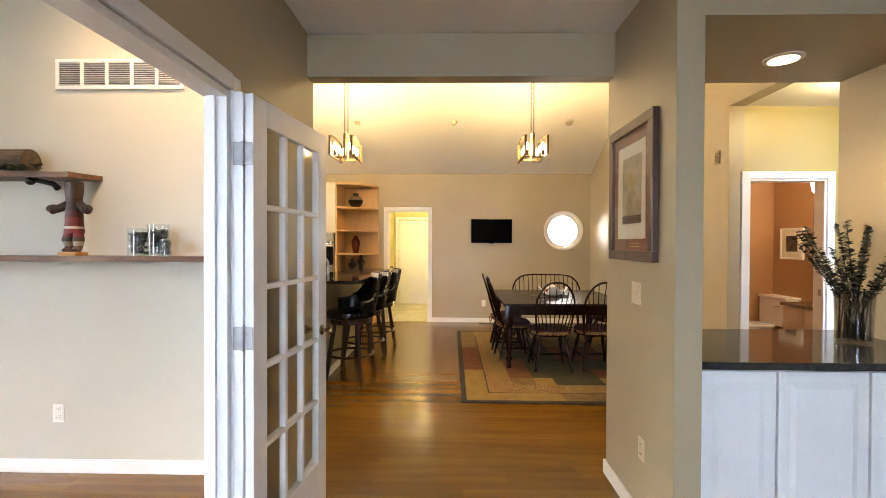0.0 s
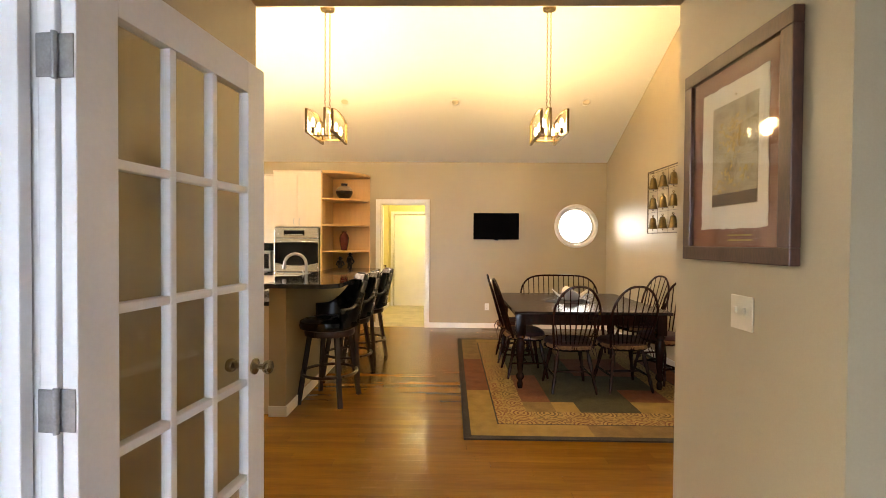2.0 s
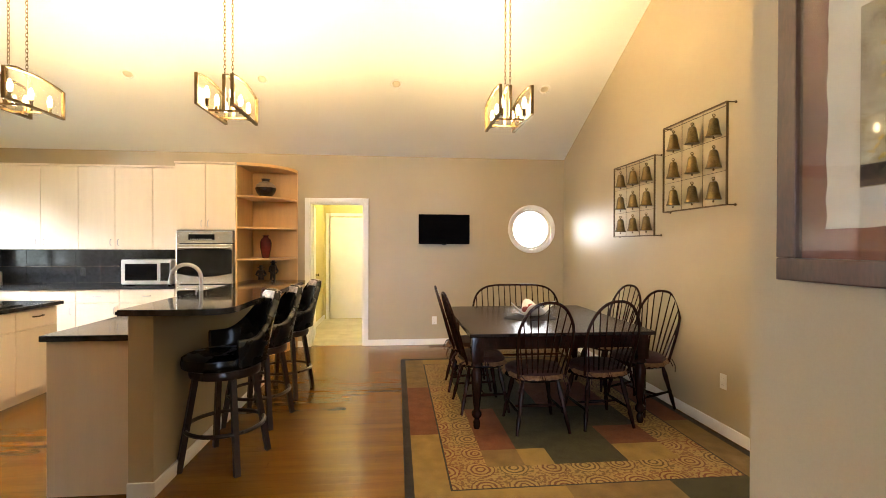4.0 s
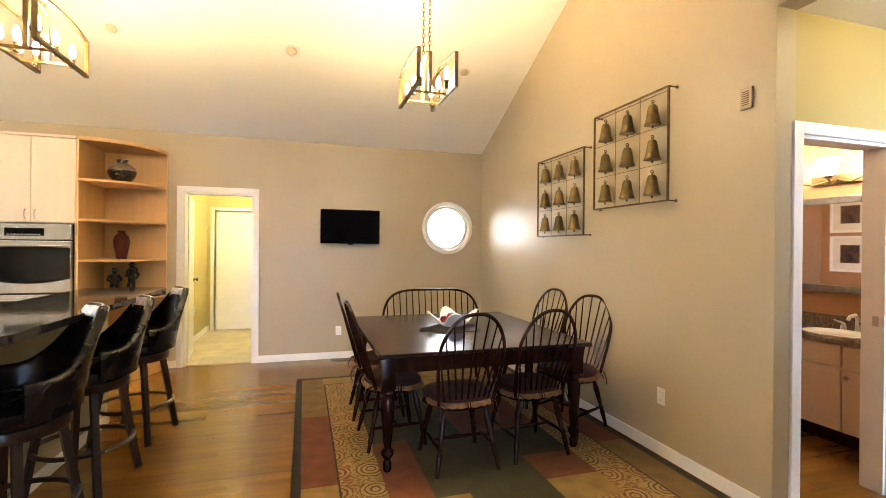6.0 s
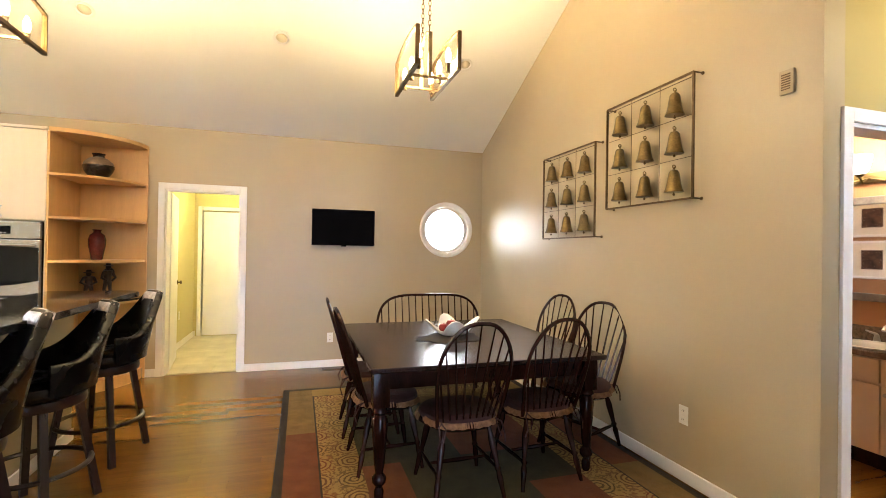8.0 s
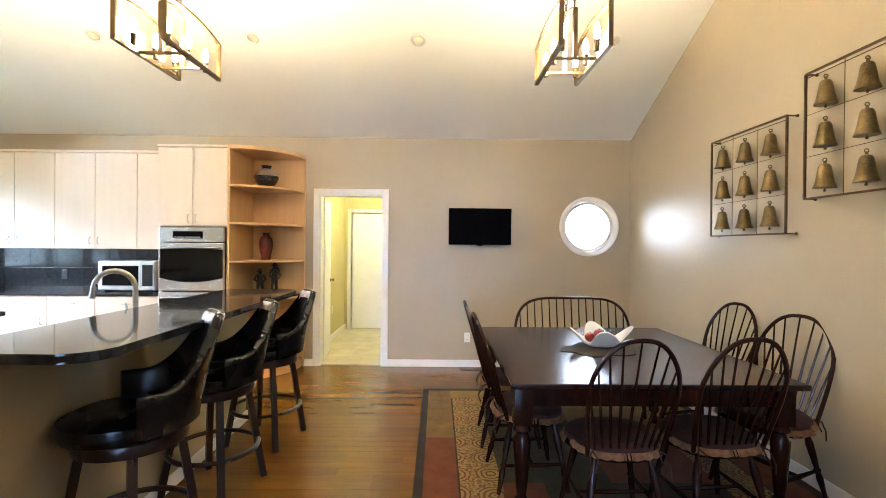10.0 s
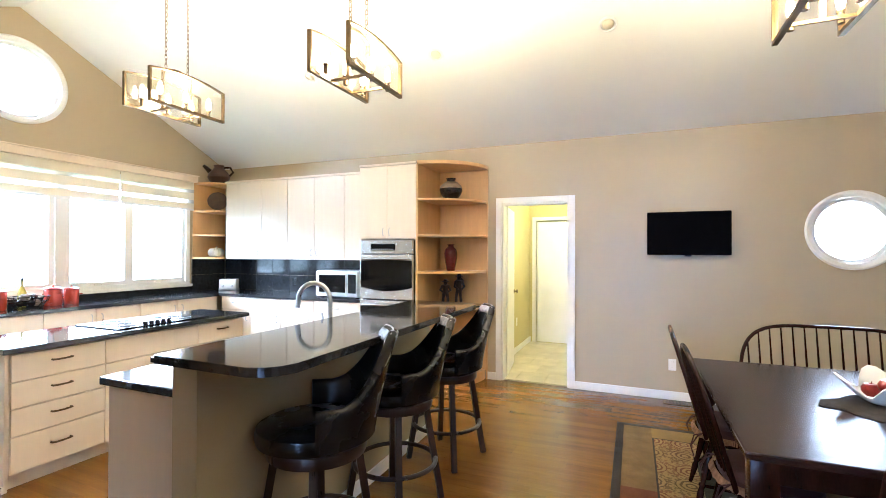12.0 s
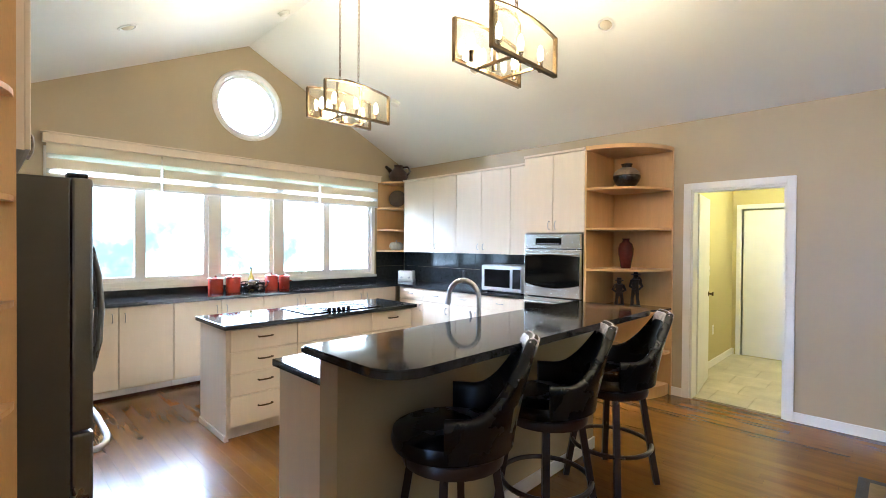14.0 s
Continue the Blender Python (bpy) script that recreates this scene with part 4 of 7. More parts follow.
# ---- pendant lights ----
def pendant():
    """A linear pendant with two bowed glass frames along y; its lower frame edge is at z = 0."""
    e = thing("pendant_light", Matrix.Identity(4), "gold linear pendant light with glass panels and bulbs", "pendant light", "pendant lights on chains")
    L, W = 0.288, 0.125

    def top(y):
        return 0.215 + 0.032 * (1 - (y / L) ** 2)
    for sx in (-1, 1):
        x = sx * W
        bm = N()
        bar(bm, (x, -L, 0.0), (x, L, 0.0), 0.024, 0.018)
        for sy in (-1, 1):
            bar(bm, (x, sy * L, -0.009), (x, sy * L, 0.219), 0.024, 0.012)
        ys = [-L + 2 * L * k / 12 for k in range(13)]
        for p, q in zip(ys, ys[1:]):
            bar(bm, (x, p, top(p)), (x, q, top(q)), 0.020, 0.010)
        fr = part("side_frame", bm, FIXTURE, e)
        bm = N()
        poly = [(-L + 0.006, 0.01), (L - 0.006, 0.01)] + [(y, top(y) - 0.006) for y in ys[::-1][0:13]]
        poly = [(max(-L + 0.006, min(L - 0.006, y)), z) for y, z in poly]
        prism(bm, poly, "x", x - 0.0015 + sx * 0.004, x + 0.0015 + sx * 0.004)
        g = part("glass_panel", bm, LAMPGLASS, fr, "amber tinted glass panel")
        g.visible_shadow = False
        for y in (-0.19, 0.0, 0.19):
            xi = sx * (W - 0.035)
            s = part("socket", lathe(N(), [(0.014, 0.0), (0.014, 0.046), (0.017, 0.048), (0.017, 0.056)], 10, (xi, y, 0.008)), BRONZE, e)
            part("bulb", lathe(N(), [(0.006, 0.0), (0.015, 0.022), (0.018, 0.045), (0.014, 0.07), (0.005, 0.092)], 12, (xi, y, 0.062)), BULB, s, "glowing warm bulb", smooth=True)
    for y in (-0.105, 0.105):
        part("cross_bar", bar(N(), (-W, y, 0.0), (W, y, 0.0), 0.014, 0.014), FIXTURE, e)
    bm = N()
    for sy in (-1, 1):
        bar(bm, (0, sy * 0.105, 0.0), (0, sy * 0.105, 0.275), 0.024, 0.010)
    ys = [-0.105 + 0.21 * k / 8 for k in range(9)]
    for p, q in zip(ys, ys[1:]):
        bar(bm, (0, p, 0.275 + 0.03 * (1 - (p / 0.105) ** 2)), (0, q, 0.275 + 0.03 * (1 - (q / 0.105) ** 2)), 0.024, 0.010)
    part("hanger_frame", bm, FIXTURE, e)
    for sy in (-1, 1):
        y = sy * 0.085
        bm = N()
        zt = roof_z(PEND_Y + y) - PEND_Z - 0.02
        n = int((zt - 0.295) / 0.030)
        for k in range(n):
            z = 0.297 + (zt - 0.297) * (k + 0.5) / n
            h = 0.021
            link = []
            for j in range(10):
                a = 2 * math.pi * j / 10
                u, v = 0.0085 * math.cos(a), h * math.sin(a)
                link.append((u, y, z + v) if k % 2 else (0.0, y + u, z + v))
            sweep(bm, link, 0.0024, 5, closed=True)
        part("chain", bm, FIXTURE, e, "dark gold link chain")
        part("canopy", lathe(N(), [(0.045, -0.02), (0.05, 0.0), (0.05, 0.04)], 16, (0, y, zt)), FIXTURE, e)
    return e


PEND_Y, PEND_Z = 5.35, 2.46
PEND_X = (-2.90, -1.37, 0.87)
pen = pendant()
pen.matrix_world = Matrix.Translation((PEND_X[0], PEND_Y, PEND_Z))
copy_thing(pen, Matrix.Translation((PEND_X[1], PEND_Y, PEND_Z)))
copy_thing(pen, Matrix.Translation((PEND_X[2], PEND_Y, PEND_Z)))


# ---- ceiling fittings ----
def can_light(y_side):
    tilt = math.atan(PITCH) * (-1 if y_side > RIDGE_Y else 1)
    e = thing("recessed_light", Matrix.Identity(4), "small white recessed eyeball light, switched off", "ceiling light", "recessed lights")
    bm = N()
    n = 24
    pr = [(0.075, 0.0), (0.075, -0.006), (0.06, -0.010), (0.052, -0.002), (0.052, 0.0)]
    loops = [[bm.verts.new((r * math.cos(2 * math.pi * k / n), r * math.sin(2 * math.pi * k / n), z)) for k in range(n)] for r, z in pr]
    for a, b in zip(loops, loops[1:]):
        for k in range(n):
            bm.faces.new((a[k], a[(k + 1) % n], b[(k + 1) % n], b[k]))
    part("trim_ring", bm, TRIM, e, smooth=True)
    part("eyeball", ball(N(), (0, 0, 0.006), 0.05, 0.05, 0.026, 16), ALMOND, e, "off-white eyeball", smooth=True)
    return e


def on_slope(x, y, drop=0.0015):
    s = -1 if y > RIDGE_Y else 1
    return Matrix.Translation((x, y, roof_z(y) - drop)) @ Matrix.Rotation(math.atan(PITCH) * s, 4, "X")


can = can_light(6.95)
can.matrix_world = on_slope(-3.0, 6.95)
for x, y in ((-1.57, 6.95), (-0.06, 6.95), (1.71, 6.95), (-4.2, 4.14)):
    copy_thing(can, on_slope(x, y))


def smoke_detector(x, y):
    e = thing("smoke_detector", on_slope(x, y), "round white smoke detector on the ceiling", "smoke detector")
    part("base_plate", lathe(N(), [(0.065, -0.012), (0.068, -0.002), (0.068, 0.0)], 24), PLASTICW, e, smooth=True)
    part("cover", lathe(N(), [(0.03, -0.04), (0.05, -0.034), (0.055, -0.012)], 24), PLASTICW, e, smooth=True)


smoke_detector(-4.32, 5.50)
smoke_detector(-4.37, 7.01)


# ---- things on the dining walls ----
def bell_frame():
    """A wall frame of nine bells in local y-z, standing off the wall towards -x."""
    e = thing("bell_wall_art", Matrix.Identity(4), "bronze wire wall frame with nine brass bells", "wall art", "bell frames on the wall")
    w, h, off = 0.40, 0.375, -0.075
    bm = N()
    c = [(off, -w, -h), (off, w, -h), (off, w, h), (off, -w, h)]
    for p, q in zip(c, c[1:] + c[:1]):
        bar(bm, p, q, 0.012, 0.012)
    fr = part("outer_frame", bm, BRONZE, e)
    for k in (-1, 1):
        part("wire", sweep(N(), [(off, -w, k * h / 3), (off, w, k * h / 3)], 0.002, 6), BRONZE, fr)
        part("wire", sweep(N(), [(off, k * w / 3, -h), (off, k * w / 3, h)], 0.002, 6), BRONZE, fr)
    part("wire", sweep(N(), [(off, -w, h * 0.93), (off, w, h * 0.93)], 0.003, 6), BRONZE, fr)
    for sy in (-1, 1):
        for sz in (-1, 1):
            bm = sweep(N(), [(off, sy * w, sz * h), (-0.001, sy * w, sz * h)], 0.005, 8)
            ball(bm, (-0.008, sy * w, sz * h), 0.008, 0.011, 0.011, 8)
            part("standoff", bm, BRONZE, e)
    prof = [(r * 1.02, z * 1.04) for r, z in ((0.003, 0.0), (0.056, 0.0), (0.054, 0.008), (0.048, 0.02), (0.041, 0.05), (0.035, 0.09), (0.030, 0.118), (0.022, 0.130), (0.008, 0.134), (0.006, 0.150))]
    for i in (-1, 0, 1):
        for j in (-1, 0, 1):
            o = (off, j * w * 0.64, i * h * 0.64 - 0.085)
            bm = lathe(N(), prof, 18, o)
            sweep(bm, [(o[0] + 0.012 * math.cos(a), o[1], o[2] + 0.160 + 0.010 * math.sin(a)) for a in [2 * math.pi * k / 10 for k in range(10)]], 0.003, 6, closed=True)
            b = part("bell", bm, BRASS, e, "aged brass bell", smooth=True)
            part("clapper", ball(sweep(N(), [(o[0], o[1], o[2] + 0.01), (o[0], o[1], o[2] - 0.012)], 0.003, 6), (o[0], o[1], o[2] - 0.014), 0.008, 0.008, 0.008, 8), BRONZE, b)
    return e


bells = bell_frame()
bells.matrix_world = Matrix.Translation((XR - 0.001, 5.10, 2.11))
copy_thing(bells, Matrix.Translation((XR - 0.001, 6.045, 1.907)))


def television():
    e = thing("television", pose(0.624, YB, 1.665), "black flat screen television mounted on the wall", "television")
    part("wall_bracket", B(-0.1, 0.1, -0.05, -0.001, -0.1, 0.1, 0.004), BLACK, e)
    panel = shader("matte_dark_panel", (0.003, 0.003, 0.004), 0.14, vary=0.1, grain=3, fine=90, bump=0.0, spec=0.0)
    b = part("body", B(-0.367, 0.367, -0.09, -0.05, -0.212, 0.215, 0.008), panel, e)
    part("screen", B(-0.352, 0.352, -0.0925, -0.0902, -0.19, 0.20, 0.0), panel, b, "dark glossy screen")
    part("logo_bump", B(-0.03, 0.03, -0.085, -0.06, -0.226, -0.212, 0.004), BLACK, b)


television()


def plate(name, m, label, mm=PLASTICW, kind="outlet", w=0.07, h=0.115):
    """A wall plate in local x-z facing -y."""
    e = thing(name, m, label, kind)
    part("cover_plate", B(-w / 2, w / 2, -0.006, -0.0005, -h / 2, h / 2, 0.003), mm, e)
    if kind == "outlet":
        for s in (-1, 1):
            bm = B(-0.017, 0.017, -0.0085, -0.0062, s * 0.026 - 0.015, s * 0.026 + 0.015, 0.003)
            r = part("receptacle", bm, mm, e)
            for u in (-0.006, 0.006):
                part("slot", B(u - 0.001, u + 0.001, -0.0092, -0.0086, s * 0.026 - 0.004, s * 0.026 + 0.006), BLACK, r)
    else:
        n = 2 if w > 0.1 else 1
        for k in range(n):
            u = (k - (n - 1) / 2) * 0.046
            part("toggle", B(u - 0.005, u + 0.005, -0.016, -0.0062, -0.004, 0.018, 0.002), mm, e)
    return e


RIGHTWALL = Matrix.Rotation(radians(-90), 4, "Z")
LEFTWALL = Matrix.Rotation(radians(90), 4, "Z")
plate("wall_outlet", Matrix.Translation((XR, 4.82, 0.405)) @ RIGHTWALL, "white duplex outlet on the dining wall")
plate("wall_outlet", Matrix.Translation((0.49, YB, 0.35)), "white duplex outlet on the back wall")
plate("wall_outlet", Matrix.Translation((HX1, 2.16, 0.396)) @ RIGHTWALL, "almond duplex outlet on the hall wall", ALMOND)
plate("light_switch", Matrix.Translation((HX1, 2.24, 1.18)) @ RIGHTWALL, "almond double light switch on the hall wall", ALMOND, "switch", 0.115)
plate("wall_outlet", Matrix.Translation((-4.24, YB - 0.022, 1.066)), "black duplex outlet on the granite backsplash", BLACK)
plate("wall_outlet", Matrix.Translation((-2.535, 2.62, 0.37)), "white duplex outlet on the living room wall")
plate("light_switch", Matrix.Translation((-1.47, 9.55, 1.19)) @ LEFTWALL, "white light switch in the mudroom", PLASTICW, "switch")
plate("wall_outlet", Matrix.Translation((-1.47, 9.75, 0.45)) @ LEFTWALL, "white outlet low on the mudroom wall")


def chime(m):
    e = thing("wall_speaker", m, "small almond wall vent plate with slats", "vent")
    part("housing", B(-0.036, 0.036, -0.018, -0.0005, -0.060, 0.060, 0.005), shader("tan_vent_paint", (0.34, 0.27, 0.17), 0.5, vary=0.06), e)
    for k in range(7):
        z = -0.036 + k * 0.012
        part("slat", B(-0.022, 0.022, -0.0205, -0.0182, z - 0.003, z + 0.003), BRONZE, e)


chime(Matrix.Translation((XR, 4.20, 2.255)) @ RIGHTWALL)

e = thing("floor_register", Matrix.Identity(4), "brown metal floor register by the back wall", "vent")
part("register_frame", B(0.40, 0.72, 8.03, 8.14, 0.0005, 0.006, 0.002), BRONZE, e)
for k in range(10):
    x = 0.425 + k * 0.03
    part("slat", B(x, x + 0.012, 8.045, 8.125, 0.0062, 0.009), BLACK, e)


# ---- kitchen ----
def pull(parent, c, axis, length=0.09, out=(0, -1, 0), mm=NICKEL, r=0.0045):
    """A bow handle centred at c along axis ('x', 'y' or 'z'), standing out."""
    d = Vector({"x": (1, 0, 0), "y": (0, 1, 0), "z": (0, 0, 1)}[axis]) * length / 2
    o = Vector(out)
    c = Vector(c)
    pts = [c - d, c - d + o * 0.018, c - d * 0.6 + o * 0.027, c + o * 0.030, c + d * 0.6 + o * 0.027, c + d + o * 0.018, c + d]
    return part("handle", sweep(N(), pts, r, 8), mm, parent, "metal bow handle", smooth=True)


def slab_door(parent, name, a, mm=CREAM):
    return part(name, B(*a, 0.004), mm, parent)


# base cabinets under the window, seen from the room
CT, CB = 0.92, 0.885
names = "cream slab-door base cabinet below the kitchen window"
ys = [2.84, 3.30, 3.76, 4.22, 4.68, 5.14, 5.60, 6.06, 6.52, 6.98, 7.55]
for i, (y0, y1) in enumerate(zip(ys, ys[1:])):
    e = thing("base_cabinet", Matrix.Identity(4), names, "cabinet", "base cabinets along the window")
    part("body", B(XL + 0.002, -5.02, y0 + 0.001, y1 - 0.001, 0.10, CB - 0.001), CREAM, e)
    part("toe_kick", B(XL + 0.002, -5.08, y0 + 0.001, y1 - 0.001, 0.0, 0.0995), TRIM, e)
    d = slab_door(e, "door", (-5.02, -5.0, y0 + 0.004, y1 - 0.004, 0.115, CB - 0.006))
    pull(d, (-5.0, y1 - 0.05 if i % 2 == 0 else y0 + 0.05, 0.78), "z", 0.08, (1, 0, 0))
part_c = B(-5.08, -5.07, 2.84, 7.55, 0.0, 0.03)
structure("trim_toe", part_c, DARKWOOD, "dark shoe moulding under the cabinets", "trim")

# back run
xs = [-4.95, -4.45, -3.95, -3.45, -2.80]
for i, (x0, x1) in enumerate(zip(xs, xs[1:])):
    e = thing("base_cabinet", Matrix.Identity(4), "cream slab-front base cabinet below the microwave", "cabinet", "base cabinets along the back wall")
    part("body", B(x0 + 0.001, x1 - 0.001, 7.60, YB - 0.002, 0.10, CB - 0.001), CREAM, e)
    part("toe_kick", B(x0 + 0.001, x1 - 0.001, 7.66, YB - 0.002, 0.0, 0.0995), TRIM, e)
    dr = slab_door(e, "drawer_front", (x0 + 0.004, x1 - 0.004, 7.58, 7.60, 0.72, CB - 0.006))
    pull(dr, ((x0 + x1) / 2, 7.58, 0.80), "x", 0.09)
    d = slab_door(e, "door", (x0 + 0.004, x1 - 0.004, 7.58, 7.60, 0.115, 0.712))
    pull(d, (x1 - 0.05, 7.58, 0.62), "z", 0.08)
bm = N()
prism(bm, [(XL + 0.002, 2.84), (-4.965, 2.84), (-4.965, 7.555), (-2.80, 7.555), (-2.80, YB - 0.002), (XL + 0.002, YB - 0.002)], "z", CB, CT)
bmesh.ops.bevel(bm, geom=[x for x in bm.edges if abs(x.verts[0].co.z - x.verts[1].co.z) < 1e-5], offset=0.006, segments=2, affect="EDGES")
tagged(part("granite_worktop", bm, GRANITE), "polished black granite worktop under the window", "worktop")
tagged(part("backsplash", B(XL + 0.0015, XL + 0.022, 2.84, 7.62, CT + 0.0005, WZ0 - 0.032), SPLASH), "low black granite backsplash under the window", "backsplash", kind="structure")
bs = thing("backsplash_back", Matrix.Identity(4), "black granite tile backsplash on the back wall", "backsplash", kind="structure")
nx = 9
for k in range(nx):
    for j in range(2):
        x0 = -5.55 + k * (2.74 / nx)
        part("tile", B(x0 + 0.001, x0 + 2.74 / nx - 0.001, YB - 0.022, YB - 0.0015, CT + 0.001 + j * 0.224, CT + 0.223 + j * 0.224, 0.0015), SPLASH, bs)
for j in range(2):
    for k in range(2):
        y0 = 7.625 + k * 0.275
        part("tile", B(XL + 0.0015, XL + 0.022, y0 + 0.001, y0 + 0.274, CT + 0.001 + j * 0.224, CT + 0.223 + j * 0.224, 0.0015), SPLASH, bs)

# wall cabinets
UZ0, UZ1 = 1.372, 2.43
for i, (x0, x1) in enumerate(((-5.18, -4.53), (-4.53, -4.09), (-4.09, -3.65), (-3.65, -3.19), (-3.19, -2.80))):
    e = thing("wall_cabinet", Matrix.Identity(4), "cream slab-door wall cabinet above the backsplash", "cabinet", "wall cabinets along the back wall")
    part("body", B(x0 + 0.001, x1 - 0.001, 7.87, YB - 0.002, UZ0, UZ1), CREAM, e)
    d = slab_door(e, "door", (x0 + 0.003, x1 - 0.003, 7.85, 7.87, UZ0 + 0.002, UZ1 - 0.004))
    pull(d, ((x1 - 0.045) if i % 2 == 0 else (x0 + 0.045), 7.85, UZ0 + 0.09), "z", 0.075)
tagged(part("cornice", B(-5.20, -2.80, 7.84, YB - 0.002, UZ1 + 0.001, UZ1 + 0.028, 0.004), CREAM), "cream flat moulding on the wall cabinets", "moulding")

# tall oven cabinet
OX0, OX1, OY = -2.795, -2.068, 7.57
e = thing("oven_cabinet", Matrix.Identity(4), "tall cream cabinet that holds the wall oven", "cabinet")
part("body", box(box(box(N(), OX0, OX1, OY + 0.02, YB - 0.002, 0.10, 0.88), OX0, OX1, OY + 0.02, YB - 0.002, 1.62, 2.445), OX0, OX1, 8.0, YB - 0.002, 0.88, 1.62), CREAM, e)
for x0 in (OX0, OX1 - 0.018):
    part("side_panel", B(x0, x0 + 0.018, OY + 0.02, 8.0, 0.88, 1.62), CREAM, e)
part("toe_kick", B(OX0, OX1, OY + 0.07, YB - 0.002, 0.0, 0.0995), TRIM, e)
part("top_moulding", B(OX0 - 0.004, OX1 + 0.0, OY - 0.005, YB - 0.002, 2.447, 2.472, 0.004), CREAM, e)
mid = (OX0 + OX1) / 2
for x0, x1, hx in ((OX0 + 0.003, mid - 0.002, mid - 0.04), (mid + 0.002, OX1 - 0.003, mid + 0.04)):
    d = slab_door(e, "door", (x0, x1, OY, OY + 0.02, 1.625, 2.44))
    pull(d, (hx, OY, 1.70), "z", 0.085)
dr = slab_door(e, "drawer_front", (OX0 + 0.003, OX1 - 0.003, OY, OY + 0.02, 0.115, 0.20))
pull(dr, (mid, OY, 0.16), "x", 0.1)


OVENGLASS = shader("black_oven_glass", (0.004, 0.004, 0.004), 0.06, vary=0.1, grain=3, fine=90, bump=0.0, spec=0.3, rough_vary=0.02)


def wall_oven():
    e = thing("wall_oven", pose(mid, OY + 0.02, 0), "stainless steel double wall oven with black glass", "oven")
    w = 0.33
    part("chassis", B(-w + 0.01, w - 0.01, 0.0, 0.38, 0.225, 1.61), BLACK, e)
    bm = B(-w - 0.004, w + 0.004, -0.045, 0.0, 1.455, 1.605, 0.006)
    p = part("control_panel", bm, OVENSTEEL, e, "brushed steel control panel")
    part("display", B(-0.19, 0.12, -0.047, -0.0452, 1.49, 1.565), SCREEN, p, "black display strip")
    for k in range(10):
        part("key", B(-0.17 + k * 0.027, -0.155 + k * 0.027, -0.0485, -0.0472, 1.50, 1.508), PLASTICW, p)
    for z0, z1 in ((0.945, 1.445), (0.245, 0.93)):
        d = part("oven_door", B(-w - 0.004, w + 0.004, -0.045, 0.0, z0, z1, 0.006), OVENSTEEL, e, "steel oven door")
        bm = N()
        gw, za, zb = w - 0.004, z0 + 0.135, z1 - 0.070
        pts = [(gw * (k / 5 - 1), za - 0.045 * (1 - (k / 5 - 1) ** 2)) for k in range(11)] + [(gw * (1 - k / 5), zb + 0.012 * (1 - (1 - k / 5) ** 2)) for k in range(11)]
        prism(bm, pts, "y", -0.049, -0.0455)
        part("oven_glass", bm, OVENGLASS, d, "bowed black oven glass")
        part("door_handle", sweep(N(), [(-w + 0.03, -0.046, z1 - 0.05), (-w + 0.04, -0.085, z1 - 0.05), (0, -0.098, z1 - 0.045), (w - 0.04, -0.085, z1 - 0.05), (w - 0.03, -0.046, z1 - 0.05)], 0.011, 10), OVENSTEEL, d, smooth=True)


wall_oven()


def microwave():
    e = thing("microwave", pose(-3.17, 7.86, CT + 0.001), "stainless steel countertop microwave oven", "microwave")
    part("housing", B(-0.30, 0.30, -0.19, 0.2, 0.012, 0.325, 0.006), STEEL, e)
    d = part("door", B(-0.295, 0.15, -0.212, -0.191, 0.02, 0.318, 0.005), STEEL, e)
    part("window", B(-0.25, 0.13, -0.2145, -0.2122, 0.065, 0.275), SCREEN, d, "black microwave window")
    p = part("control_panel", B(0.153, 0.295, -0.212, -0.191, 0.02, 0.318, 0.004), STEEL, e)
    part("keypad", B(0.17, 0.28, -0.2145, -0.2122, 0.06, 0.285), BLACK, p)
    for s in (-0.25, 0.25):
        part("foot", B(s - 0.02, s + 0.02, -0.15, 0.15, 0.0, 0.012), BLACK, e)


microwave()


def toaster():
    e = thing("toaster", pose(-5.20, 7.93, CT + 0.001, 0, 0, 30), "small chrome and white toaster in the corner", "toaster")
    part("shell", B(-0.12, 0.12, -0.07, 0.07, 0.01, 0.165, 0.025), PLASTICW, e, smooth=True)
    part("base", B(-0.122, 0.122, -0.072, 0.072, 0.0, 0.03, 0.008), STEEL, e)
    for s in (-0.06, 0.06):
        part("knob", lathe(N(), [(0.016, 0), (0.014, 0.018)], 12, (s, -0.068, 0.06), (0, -1, 0)), STEEL, e)
    part("slot", B(-0.09, 0.09, -0.02, 0.02, 0.164, 0.1665), BLACK, e)


toaster()


# open corner shelves
def quarter(cx, cy, rx, ry, n=14, sx=1, sy=-1):
    """Outline of a quarter ellipse whose square corner is at (cx, cy)."""
    return [(cx, cy)] + [(cx + sx * rx * math.cos(math.pi / 2 * k / n), cy + sy * ry * math.sin(math.pi / 2 * k / n)) for k in range(n + 1)]


def corner_shelves(name, cx, cy, rx, ry, levels, label, thick=0.022, panels=True, sx=1, back=True):
    e = thing(name, Matrix.Identity(4), label, "shelf unit")
    z0, z1 = min(levels), max(levels)
    for z in levels:
        bm = prism(N(), quarter(cx, cy, rx, ry, 14, sx), "z", z - thick, z)
        part("shelf", bm, MAPLE, e)
    if back:
        xs2 = sorted((cx, cx + sx * (rx - 0.004)))
        part("back_panel", B(xs2[0], xs2[1], cy + 0.0005, cy + 0.010, z0 - 0.02, z1), MAPLE, e)
        xs3 = sorted((cx - sx * 0.0005, cx - sx * 0.018))
        part("side_panel", B(xs3[0], xs3[1], cy - ry, cy + 0.010, z0 - 0.02, z1), MAPLE, e)
    return e


